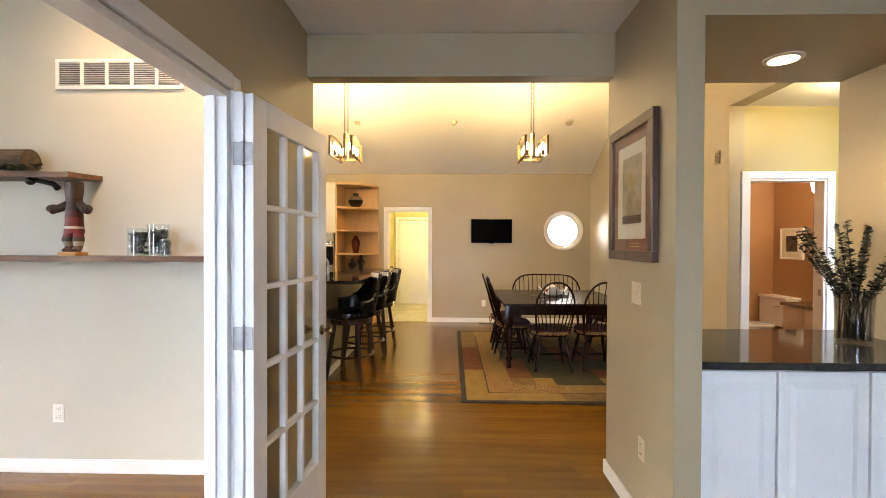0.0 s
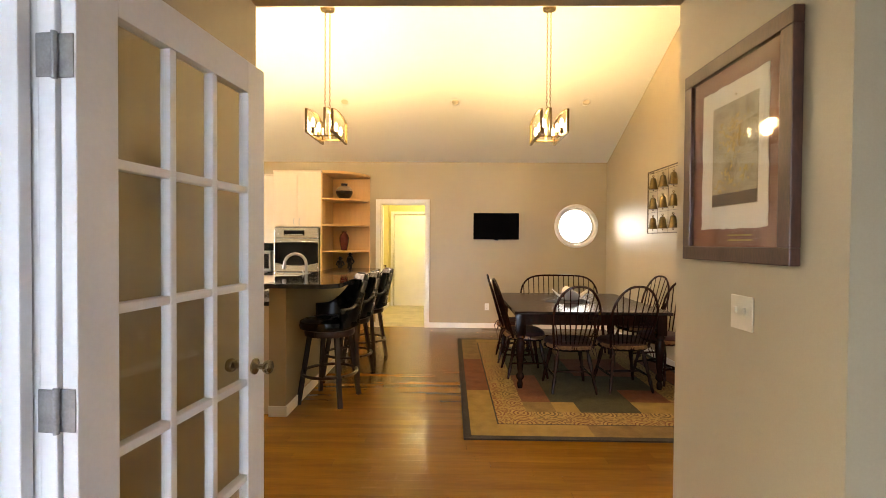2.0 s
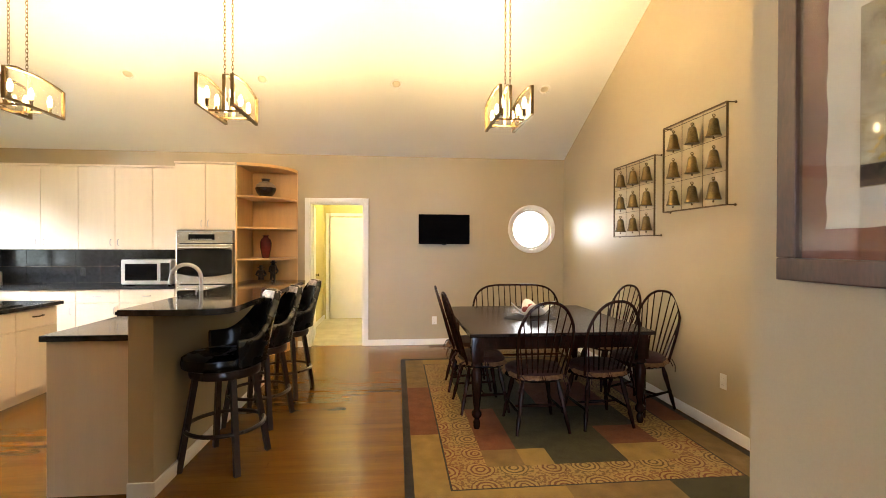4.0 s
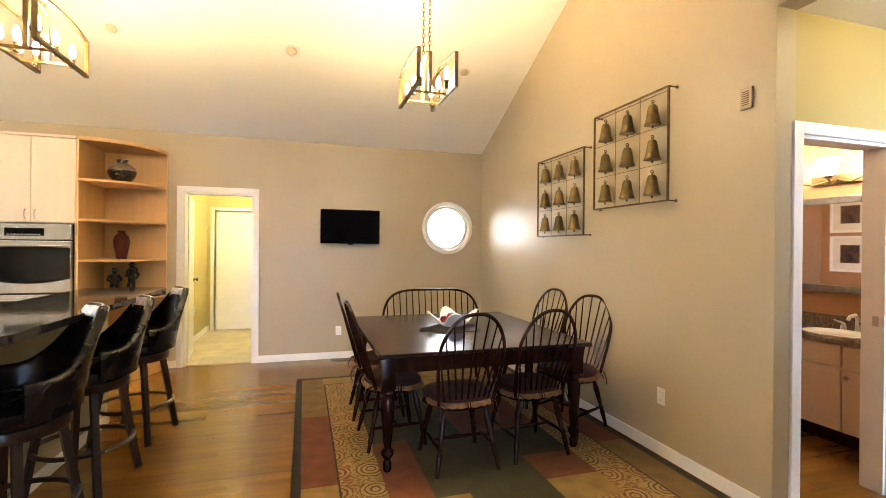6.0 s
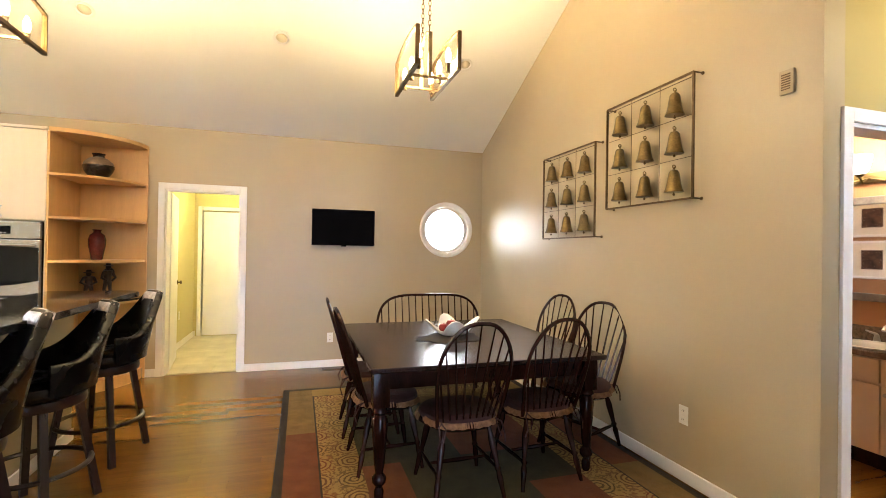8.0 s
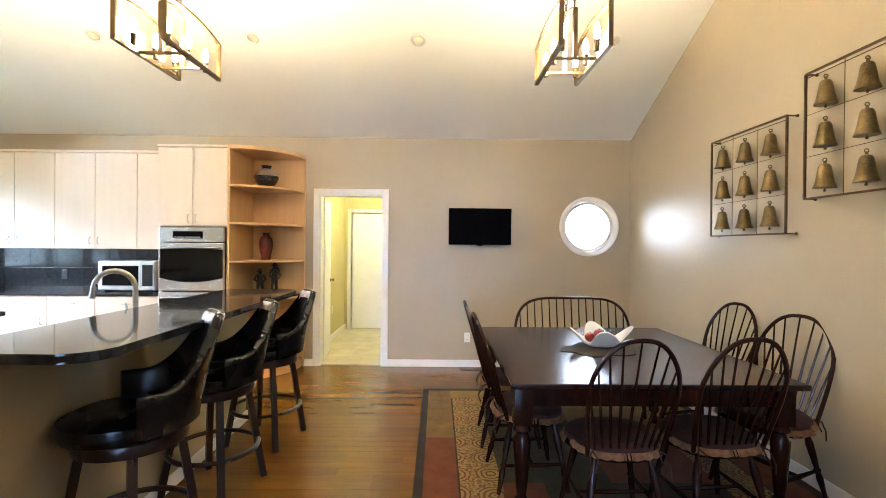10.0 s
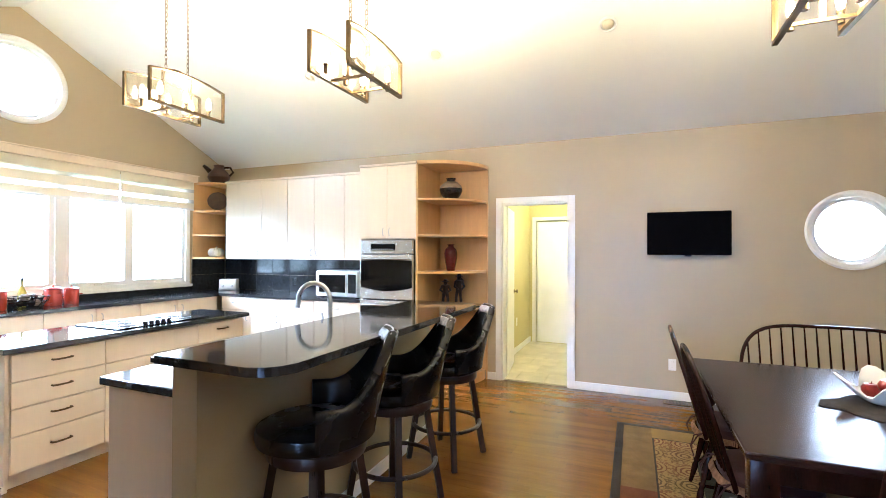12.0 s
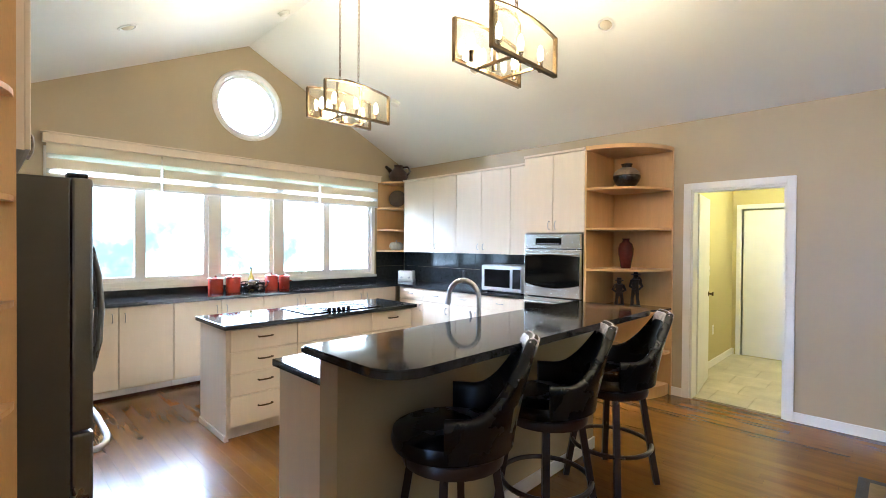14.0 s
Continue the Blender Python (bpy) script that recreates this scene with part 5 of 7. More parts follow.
SH = corner_shelves("corner_shelf_unit", -2.048, YB - 0.012, 0.60, 0.62, [0.44, 0.852, 1.262, 1.665, 2.062], "maple corner shelf unit with curved open shelves")
part("top_board", prism(N(), quarter(-2.048, YB - 0.012, 0.615, 0.64), "z", 2.435, 2.472), MAPLE, SH)
part("back_panel", B(-2.048, -1.452, YB - 0.0115, YB - 0.002, 2.062, 2.435), MAPLE, SH)
part("side_panel", B(-2.066, -2.0485, YB - 0.632, YB - 0.002, 2.062, 2.435), MAPLE, SH)
part("back_panel", B(-2.048, -1.452, YB - 0.0115, YB - 0.002, 0.10, 0.42), MAPLE, SH)
part("plinth", prism(N(), quarter(-2.048, YB - 0.012, 0.58, 0.60), "z", 0.0, 0.11), MAPLE, SH)
part("side_panel", B(-2.066, -2.0485, YB - 0.632, YB - 0.002, 0.0, 0.42), MAPLE, SH)
part("end_strip", B(-1.452, -1.436, YB - 0.03, YB - 0.002, 0.0, 2.435), MAPLE, SH)
part("stone_top", prism(N(), quarter(-2.046, YB - 0.014, 0.61, 0.625), "z", 0.8525, 0.872), GRANITE, SH, "dark stone shelf top")
# window corner unit: square corner at the back, curve towards the room
e = thing("window_shelf_unit", Matrix.Identity(4), "small maple corner shelves between window and cabinets", "shelf unit")
for z in (1.392, 1.715, 2.045, 2.44):
    pts = [(-5.184, 8.19), (-5.578, 8.19), (-5.578, 7.64)] + [(-5.578 + 0.392 * math.sin(math.pi / 2 * k / 10), 7.86 - 0.22 * math.cos(math.pi / 2 * k / 10)) for k in range(11)]
    part("shelf", prism(N(), pts, "z", z - 0.022, z), MAPLE, e)
part("back_panel", B(-5.579, -5.57, 7.64, 8.19, 1.392, 2.418), MAPLE, e)


# island
def island():
    e = thing("kitchen_island", Matrix.Identity(4), "cream kitchen island cabinet with four drawers", "kitchen island")
    x0, x1, y0, y1, h = -3.95, -3.36, 4.62, 6.42, 0.845
    part("body", B(x0, x1 - 0.02, y0, y1, 0.09, h - 0.001), CREAM, e)
    part("toe_kick", B(x0 + 0.03, x1 - 0.07, y0 + 0.002, y1 - 0.04, 0.0, 0.0895), CREAM, e)
    part("end_panel", B(x0 + 0.002, x1 - 0.022, y0 - 0.02, y0 - 0.0005, 0.0, h - 0.001, 0.002), CREAM, e)
    part("base_trim", B(x0 - 0.002, x1 - 0.02, y0 - 0.032, y0 - 0.0205, 0.0, 0.045, 0.003), CREAM, e)
    zs = [0.10, 0.33, 0.50, 0.665, h - 0.008]
    for za, zb in zip(zs, zs[1:]):
        d = slab_door(e, "drawer_front", (x1 - 0.02, x1, y0 + 0.004, y0 + 0.54, za + 0.003, zb - 0.003))
        pull(d, (x1, y0 + 0.27, (za + zb) / 2 + 0.015), "y", 0.11, (1, 0, 0), BRONZE, 0.0065)
    for ya, yb in ((y0 + 0.544, y0 + 1.30), (y0 + 1.304, y1 - 0.004)):
        d = slab_door(e, "drawer_front", (x1 - 0.02, x1, ya, yb, zs[3] + 0.003, zs[4] - 0.003))
        if yb > y0 + 1.4:
            pull(d, (x1, (ya + yb) / 2, 0.77), "y", 0.11, (1, 0, 0), BRONZE, 0.0065)
    for ya, yb in ((y0 + 0.544, y0 + 0.92), (y0 + 0.924, y0 + 1.30), (y0 + 1.304, y1 - 0.004)):
        slab_door(e, "door", (x1 - 0.02, x1, ya, yb, 0.103, zs[3] - 0.003))
    tagged(part("granite_worktop", B(x0 - 0.03, x1 + 0.035, y0 - 0.05, y1 + 0.04, h, h + 0.035, 0.006), GRANITE), "polished black granite top on the island", "worktop")
    c = thing("cooktop", pose((x0 + x1) / 2 - 0.02, 5.68, h + 0.0355), "black glass cooktop with steel downdraft vent", "cooktop")
    part("glass_plate", B(-0.26, 0.26, -0.40, 0.40, 0.0, 0.008, 0.003), SCREEN, c)
    part("downdraft_vent", B(-0.20, 0.20, -0.05, 0.05, 0.0085, 0.016, 0.003), STEEL, c, "steel vent grille")
    for sx in (-0.11, 0.11):
        for sy in (-0.22, 0.22):
            part("burner_ring", sweep(N(), [(sx + 0.085 * math.cos(2 * math.pi * k / 24), sy + 0.085 * math.sin(2 * math.pi * k / 24), 0.010) for k in range(24)], 0.003, 5, closed=True), GREYFRAME, c)
    for k in range(5):
        part("knob", lathe(N(), [(0.018, 0), (0.016, 0.022), (0.012, 0.025)], 12, (0.215, -0.16 + k * 0.05, 0.0085)), BLACK, c, smooth=True)


island()


# peninsula with raised bar
PX0, PX1, PY0, PY1 = -2.03, -1.555, 4.36, 6.45
e = thing("peninsula_cabinet", Matrix.Identity(4), "cream base cabinets of the sink peninsula", "cabinet")
part("body", B(PX0 + 0.04, PX1 - 0.002, PY0 + 0.03, PY1, 0.10, CB - 0.001), CREAM, e)
part("toe_kick", B(PX0 + 0.10, PX1 - 0.002, PY0 + 0.03, PY1, 0.0, 0.0995), TRIM, e)
part("end_panel", B(PX0 + 0.02, PX1 - 0.002, PY0, PY0 + 0.0295, 0.0, CB - 0.001, 0.003), CREAM, e)
for k in range(4):
    y0 = PY0 + 0.04 + k * 0.51
    slab_door(e, "door", (PX0 + 0.02, PX0 + 0.0395, y0, y0 + 0.50, 0.115, CB - 0.01))
bm = N()
box(bm, PX0, PX1 - 0.002, PY0 - 0.03, 5.15, CB, CT, 0.006)
box(bm, PX0, PX1 - 0.002, 5.85, PY1, CB, CT, 0.006)
box(bm, PX0, PX0 + 0.06, 5.15, 5.85, CB, CT)
box(bm, PX1 - 0.10, PX1 - 0.002, 5.15, 5.85, CB, CT)
tagged(part("granite_worktop", bm, GRANITE), "polished black granite sink worktop", "worktop")
s = thing("sink", Matrix.Identity(4), "undermounted stainless steel kitchen sink", "sink")
bm = N()
box(bm, PX0 + 0.062, PX1 - 0.102, 5.152, 5.848, 0.70, 0.705)
box(bm, PX0 + 0.062, PX0 + 0.067, 5.152, 5.848, 0.705, 0.915)
box(bm, PX1 - 0.107, PX1 - 0.102, 5.152, 5.848, 0.705, 0.915)
box(bm, PX0 + 0.067, PX1 - 0.107, 5.152, 5.157, 0.705, 0.915)
box(bm, PX0 + 0.067, PX1 - 0.107, 5.843, 5.848, 0.705, 0.915)
part("basin", bm, STEEL, s)
part("drain", lathe(N(), [(0.04, 0), (0.042, 0.004), (0.02, 0.004)], 16, (-1.80, 5.5, 0.7055)), NICKEL, s)


def faucet():
    e = thing("faucet", pose(-1.60, 5.40, CT + 0.001), "brushed nickel gooseneck kitchen faucet", "faucet")
    part("base_flange", lathe(N(), [(0.032, 0), (0.032, 0.008), (0.022, 0.02), (0.018, 0.05)], 18), NICKEL, e, smooth=True)
    pts = [(0, 0, 0.02), (0, 0, 0.25)] + [(-0.105 + 0.105 * math.cos(a), -0.02 * (1 - math.cos(a)), 0.25 + 0.105 * math.sin(a)) for a in [math.pi * k / 14 for k in range(1, 14)]]
    pts += [(-0.212, -0.04, 0.235), (-0.218, -0.042, 0.20)]
    part("gooseneck", sweep(N(), pts, [0.0145] * (len(pts) - 2) + [0.016, 0.0175], 12), NICKEL, e, smooth=True)
    part("lever", sweep(N(), [(0.0, -0.012, 0.09), (0.0, -0.045, 0.10), (-0.01, -0.06, 0.15), (-0.015, -0.062, 0.18)], [0.008, 0.009, 0.007, 0.005], 8), NICKEL, e, smooth=True)


faucet()

structure("wall_bar_knee", B(PX1, -1.42, PY0 - 0.04, PY1 + 0.05, 0.0, 1.034), WALL, "greige knee wall under the raised bar", "wall")
baseboard("baseboard_bar", -1.419, -1.405, PY0 - 0.055, PY1 + 0.05)
baseboard("baseboard_bar_end", PX1 - 0.002, -1.405, PY0 - 0.056, PY0 - 0.041)
# bar top with rounded outer corners
bm = N()
bx0, bx1, by0, by1, rc = PX1 - 0.03, -0.985, PY0 - 0.11, PY1 + 0.06, 0.12
pts = [(bx0, by0)] + [(bx1 - rc + rc * math.sin(a), by0 + rc - rc * math.cos(a)) for a in [math.pi / 2 * k / 8 for k in range(9)]]
pts += [(bx1 - rc + rc * math.cos(a), by1 - rc + rc * math.sin(a)) for a in [math.pi / 2 * k / 8 for k in range(9)]] + [(bx0, by1)]
prism(bm, pts, "z", 1.035, 1.07)
bmesh.ops.bevel(bm, geom=[x for x in bm.edges if abs(x.verts[0].co.z - x.verts[1].co.z) < 1e-5], offset=0.008, segments=2, affect="EDGES")
tagged(part("granite_bar_counter", bm, GRANITE), "polished black granite raised bar top", "bar top")


# bar stools
def bar_stool():
    """A swivel stool facing +y, its seat's middle over the origin."""
    e = thing("bar_stool", Matrix.Identity(4), "black leather barrel-back bar stool with dark legs", "bar stool", "stools along the bar")
    part("swivel_ring", lathe(N(), [(0.17, 0.60), (0.215, 0.605), (0.22, 0.63), (0.215, 0.655), (0.17, 0.66)], 28), STOOLWOOD, e, smooth=True)
    part("seat", lathe(N(), [(0.215, 0.661), (0.238, 0.672), (0.245, 0.70), (0.238, 0.735), (0.20, 0.752), (0.05, 0.757)], 32, (0, 0.02, 0)), LEATHER, e, "round black leather seat", smooth=True)
    tops = []
    for k in range(4):
        a = math.pi / 4 + k * math.pi / 2 - radians(142)
        head, foot = Vector((0.18 * math.cos(a), 0.18 * math.sin(a), 0.60)), Vector((0.275 * math.cos(a), 0.275 * math.sin(a), 0.0))
        part("leg", bar(N(), foot, head, 0.034, 0.034), STOOLWOOD, e)
    ringr = 0.275 + (0.18 - 0.275) * (0.26 / 0.60)
    part("foot_ring", sweep(N(), [((ringr + 0.005) * math.cos(2 * math.pi * k / 36), (ringr + 0.005) * math.sin(2 * math.pi * k / 36), 0.26) for k in range(36)], 0.014, 8, closed=True), STOOLWOOD, e, smooth=True)
    # barrel back: angles from straight behind
    n, rows = 64, 9
    ang = [radians(-94 + 188 * k / n) for k in range(n + 1)]

    def rise(a):
        d = abs(math.degrees(a))
        if d < 14:
            return 1.135
        f = min(1, (d - 14) / 60)
        f = 1 - (1 - f) ** 2.0
        return 1.135 - 0.292 * f

    def point(a, f, off):
        z0 = 0.69
        z = z0 + (rise(a) - z0) * f
        lean = 0.10 * ((z - z0) / 0.445) ** 1.3
        r = 0.235 + off + (lean * max(0.15, math.cos(a)) if math.cos(a) > 0 else lean * 0.15)
        return Vector((r * math.sin(a) * 1.02, -r * math.cos(a), z))
    bm = N()
    outer = [[bm.verts.new(point(a, i / (rows - 1), 0.022)) for a in ang] for i in range(rows)]
    inner = [[bm.verts.new(point(a, i / (rows - 1), -0.022)) for a in ang] for i in range(rows)]
    rims = [[bm.verts.new(point(a, 1, 0.022 * math.cos(b)) + Vector((0, 0, 0.020 * math.sin(b)))) for a in ang] for b in [math.pi * j / 6 for j in range(1, 6)]]
    for i in range(rows - 1):
        for k in range(n):
            bm.faces.new((outer[i][k], outer[i][k + 1], outer[i + 1][k + 1], outer[i + 1][k]))
            bm.faces.new((inner[i][k], inner[i + 1][k], inner[i + 1][k + 1], inner[i][k + 1]))
    for k in range(n):
        for p, q in zip([outer[-1]] + rims, rims + [inner[-1]]):
            bm.faces.new((p[k], p[k + 1], q[k + 1], q[k]))
        bm.faces.new((outer[0][k], inner[0][k], inner[0][k + 1], outer[0][k + 1]))
    for k in (0, n):
        for i in range(rows - 1):
            bm.faces.new((outer[i][k], outer[i + 1][k], inner[i + 1][k], inner[i][k]))
        bm.faces.new([outer[-1][k]] + [r[k] for r in rims] + [inner[-1][k]])
    part("barrel_back", bm, LEATHER, e, "black leather barrel back with arms", smooth=True)
    # separate cap whose lightened colour stands for sheen along the top
    bm = N()
    aa = [radians(-16 + 32 * k / 12) for k in range(13)]
    lo = [bm.verts.new(point(a, 0.90, 0.0255)) for a in aa]
    mo = [bm.verts.new(point(a, 1.0, 0.026) + Vector((0, 0, 0.004))) for a in aa]
    tp = [bm.verts.new(point(a, 1.0, 0.0) + Vector((0, 0, 0.022))) for a in aa]
    mi = [bm.verts.new(point(a, 1.0, -0.026) + Vector((0, 0, 0.004))) for a in aa]
    li = [bm.verts.new(point(a, 0.90, -0.0255)) for a in aa]
    for p, q in ((lo, mo), (mo, tp), (tp, mi), (mi, li), (li, lo)):
        for k in range(12):
            bm.faces.new((p[k], p[k + 1], q[k + 1], q[k]))
    for k in (0, 12):
        bm.faces.new((lo[k], mo[k], tp[k], mi[k], li[k]))
    part("back_cap", bm, CAPSHEEN, e, "leather cap on the back, pale with painted sheen", smooth=True)
    return e


stool = bar_stool()
SQUAT = Matrix.Diagonal((1, 1, 0.968, 1))
stool.matrix_world = pose(-1.175, 4.735, 0.001, 0, 0, 130) @ SQUAT
copy_thing(stool, pose(-1.17, 5.455, 0.001, 0, 0, 130) @ SQUAT)
copy_thing(stool, pose(-1.125, 6.15, 0.001, 0, 0, 130) @ SQUAT)


# refrigerator and the cabinets beside it
def fridge():
    e = thing("refrigerator", pose(-2.79, 2.885, 0.001), "stainless steel refrigerator with grey sides", "refrigerator")
    w, h = 0.44, 1.765
    part("carcass", B(-w, w, 0.0, 0.70, 0.03, h, 0.006), FRIDGESIDE, e, "dark grey metal sides")
    for s in (-1, 1):
        d = part("upper_door", B(0.002 if s > 0 else -w, w if s > 0 else -0.002, 0.705, 0.78, 0.665, h + 0.003, 0.012), FRIDGESTEEL, e)
        x = s * 0.05
        part("door_handle", sweep(N(), [(x, 0.775, 0.80), (x, 0.825, 0.84), (x, 0.856, 0.98), (x, 0.866, 1.15), (x, 0.856, 1.32), (x, 0.825, 1.46), (x, 0.775, 1.51)], 0.015, 10), FRIDGESTEEL, d, smooth=True)
    d = part("freezer_drawer", B(-w, w, 0.705, 0.78, 0.05, 0.655, 0.012), FRIDGESTEEL, e)
    part("door_handle", sweep(N(), [(-0.37, 0.775, 0.545), (-0.375, 0.81, 0.550), (-0.36, 0.838, 0.565), (-0.30, 0.85, 0.575), (0, 0.855, 0.580), (0.30, 0.85, 0.575), (0.36, 0.838, 0.565), (0.375, 0.81, 0.550), (0.37, 0.775, 0.545)], 0.015, 10), STEEL, d, smooth=True)
    part("hinge_cover", B(w - 0.07, w - 0.012, 0.69, 0.765, h + 0.0035, h + 0.024, 0.006), BLACK, e)
    for s in (-0.36, 0.36):
        part("foot", lathe(N(), [(0.02, 0), (0.02, 0.03)], 12, (s, 0.1, 0)), BLACK, e)
        part("foot", lathe(N(), [(0.02, 0), (0.02, 0.03)], 12, (s, 0.62, 0)), BLACK, e)


fridge()
e = thing("wall_cabinet", Matrix.Identity(4), "cream cabinet above the refrigerator", "cabinet")
part("body", B(-3.26, -2.33, 2.802, 3.44, 1.86, 2.47), CREAM, e)
for x0, x1, hx in ((-3.257, -2.797, -2.84), (-2.793, -2.333, -2.75)):
    d = slab_door(e, "door", (x0, x1, 3.44, 3.46, 1.863, 2.466))
    pull(d, (hx, 3.46, 1.95), "z", 0.11, (0, 1, 0), BRONZE, 0.006)
e = thing("side_shelf_unit", Matrix.Identity(4), "maple open shelves with rounded fronts beside the refrigerator", "shelf unit")
part("side_panel", B(-2.328, -2.31, 2.802, 3.415, 0.0, 2.60), MAPLE, e)
for z in (0.06, 0.46, 0.86, 1.26, 1.67, 2.08, 2.47):
    part("shelf", prism(N(), quarter(-2.309, 2.802, 0.40, 0.605, 14, 1, 1), "z", z - 0.022, z), MAPLE, e)
part("back_panel", B(-2.309, -1.92, 2.8005, 2.8018, 0.04, 2.44), MAPLE, e)


# roller shade and valance over the window
e = thing("roller_shade", Matrix.Identity(4), "cream banded sheer roller shades over the window", "window shade")
part("valance", B(XL + 0.001, XL + 0.085, 3.72, 7.66, 2.43, 2.515, 0.008), CREAM, e, "cream valance box")
part("valance_lip", B(XL + 0.001, XL + 0.095, 3.71, 7.67, 2.516, 2.53, 0.004), CREAM, e)
BLINDSHEER = clear("sheer_shade_band", (0.95, 0.92, 0.84), gloss=0.0)
BLINDSHEER.node_tree.nodes["Mix Shader"].inputs["Fac"].default_value = 0.55
nt = BLINDSHEER.node_tree
veil = nt.nodes.new("ShaderNodeBsdfTranslucent")
veil.inputs["Color"].default_value = (0.95, 0.94, 0.90, 1)
nt.links.new(veil.outputs[0], nt.nodes["Mix Shader"].inputs[2])
SHADEW = bpy.data.materials.new("shade_band_cloth")
SHADEW.use_nodes = True
nt = SHADEW.node_tree
nt.nodes.remove(nt.nodes["Principled BSDF"])
dif, trl, mxs = nt.nodes.new("ShaderNodeBsdfDiffuse"), nt.nodes.new("ShaderNodeBsdfTranslucent"), nt.nodes.new("ShaderNodeMixShader")
dif.inputs["Color"].default_value = trl.inputs["Color"].default_value = (0.82, 0.75, 0.60, 1)
mxs.inputs["Fac"].default_value = 0.09
nt.links.new(dif.outputs[0], mxs.inputs[1])
nt.links.new(trl.outputs[0], mxs.inputs[2])
nt.links.new(mxs.outputs[0], nt.nodes["Material Output"].inputs["Surface"])
for y0, y1 in ((3.75, 4.70), (4.71, 6.62), (6.63, 7.62)):
    z = 2.43
    for k, (h, opaque) in enumerate(((0.10, True), (0.045, False), (0.10, True), (0.045, False), (0.075, True))):
        part("shade_band", B(XL + 0.045, XL + 0.0475, y0, y1, z - h, z - 0.0005), SHADEW if opaque else BLINDSHEER, e)
        z -= h
    part("hem_bar", B(XL + 0.038, XL + 0.054, y0, y1, z - 0.025, z - 0.001, 0.005), TRIM, e)


# ---- small things in the kitchen ----
def canister(x, y, r, h, a=0):
    e = thing("canister", pose(x, y, CT + 0.001, 0, 0, a), "red enamel kitchen canister with lid", "canister", "red canisters under the window")
    part("pot", lathe(N(), [(r * 0.93, 0), (r, 0.01), (r, h - 0.005), (r * 0.97, h)], 24), RED, e, smooth=True)
    l = part("lid", lathe(N(), [(r * 1.03, h + 0.0005), (r * 1.03, h + 0.012), (r * 0.8, h + 0.022), (r * 0.2, h + 0.028)], 24), RED, e, smooth=True)
    part("knob", ball(N(), (0, 0, h + 0.036), 0.012, 0.012, 0.011, 10), RED, l, smooth=True)
    for s in (-1, 1):
        part("side_handle", sweep(N(), [(s * r, -0.03, h * 0.7), (s * (r + 0.022), -0.02, h * 0.7), (s * (r + 0.022), 0.02, h * 0.7), (s * r, 0.03, h * 0.7)], 0.005, 6), RED, e)


canister(-5.30, 5.18, 0.080, 0.155)
canister(-5.28, 5.365, 0.080, 0.165)
canister(-5.30, 5.83, 0.075, 0.16, 20)
canister(-5.31, 6.00, 0.065, 0.145, 40)
e = thing("wire_basket", pose(-5.25, 5.60, CT + 0.001), "black wire fruit basket with dark fruit", "basket")
for z, r in ((0.004, 0.10), (0.06, 0.15), (0.11, 0.17)):
    part("hoop", sweep(N(), [(r * 0.75 * math.cos(2 * math.pi * k / 28), r * math.sin(2 * math.pi * k / 28), z) for k in range(28)], 0.004, 6, closed=True), BLACK, e)
for k in range(16):
    a = 2 * math.pi * k / 16
    part("wire", sweep(N(), [(0.075 * math.cos(a), 0.10 * math.sin(a), 0.004), (0.112 * math.cos(a), 0.15 * math.sin(a), 0.06), (0.1275 * math.cos(a), 0.17 * math.sin(a), 0.11)], 0.0028, 5), BLACK, e)
random.seed(5)
for k in range(9):
    a = k * 2.4
    rr = 0.055 if k < 5 else 0.03
    tagged(part("fruit", ball(N(), (-5.25 + rr * 0.8 * math.cos(a), 5.60 + rr * 1.2 * math.sin(a), CT + 0.05 + (0.055 if k >= 5 else 0)), 0.035, 0.035, 0.033, 12), STONEWARE if k % 2 else DARKGLAZE, smooth=True), "dark round fruit in the wire basket", "fruit", "fruit in the basket")
e = thing("bottle", pose(-5.40, 5.62, CT + 0.001), "pale yellow glass oil bottle by the window", "bottle")
part("bottle_body", lathe(N(), [(0.03, 0), (0.034, 0.02), (0.034, 0.14), (0.012, 0.20), (0.011, 0.25), (0.014, 0.26)], 16), shader("yellow_oil", (0.55, 0.45, 0.10), 0.15, vary=0.1), e, smooth=True)
part("stopper", lathe(N(), [(0.010, 0.26), (0.012, 0.285)], 10), BLACK, e)


def turned(name, x, y, z, prof, mm, label, cat, extra=()):
    e = thing(name, pose(x, y, z), label, cat)
    b = part("body", lathe(N(), prof, 28), mm, e, smooth=True)
    for nm, pr, m2, lb in extra:
        part(nm, lathe(N(), pr, 28), m2, e, lb, smooth=True)
    return e


turned("pottery_jar", -1.80, 7.93, 2.0625, [(0.055, 0), (0.07, 0.01), (0.115, 0.07), (0.132, 0.115), (0.130, 0.135)], DARKGLAZE, "round pottery jar with dark base and buff shoulder", "jar",
       (("shoulder", [(0.130, 0.135), (0.118, 0.168), (0.078, 0.205), (0.05, 0.218)], STONEWARE, "buff banded shoulder"), ("neck", [(0.05, 0.218), (0.047, 0.235), (0.058, 0.254), (0.05, 0.255), (0.042, 0.235)], DARKGLAZE, "")))
turned("vase", -1.80, 7.93, 1.2625, [(0.045, 0), (0.05, 0.01), (0.055, 0.05), (0.072, 0.14), (0.075, 0.20), (0.062, 0.245), (0.034, 0.27), (0.030, 0.285), (0.042, 0.30), (0.036, 0.301), (0.024, 0.285)], MAROON, "tall maroon glazed vase on the shelf", "vase")


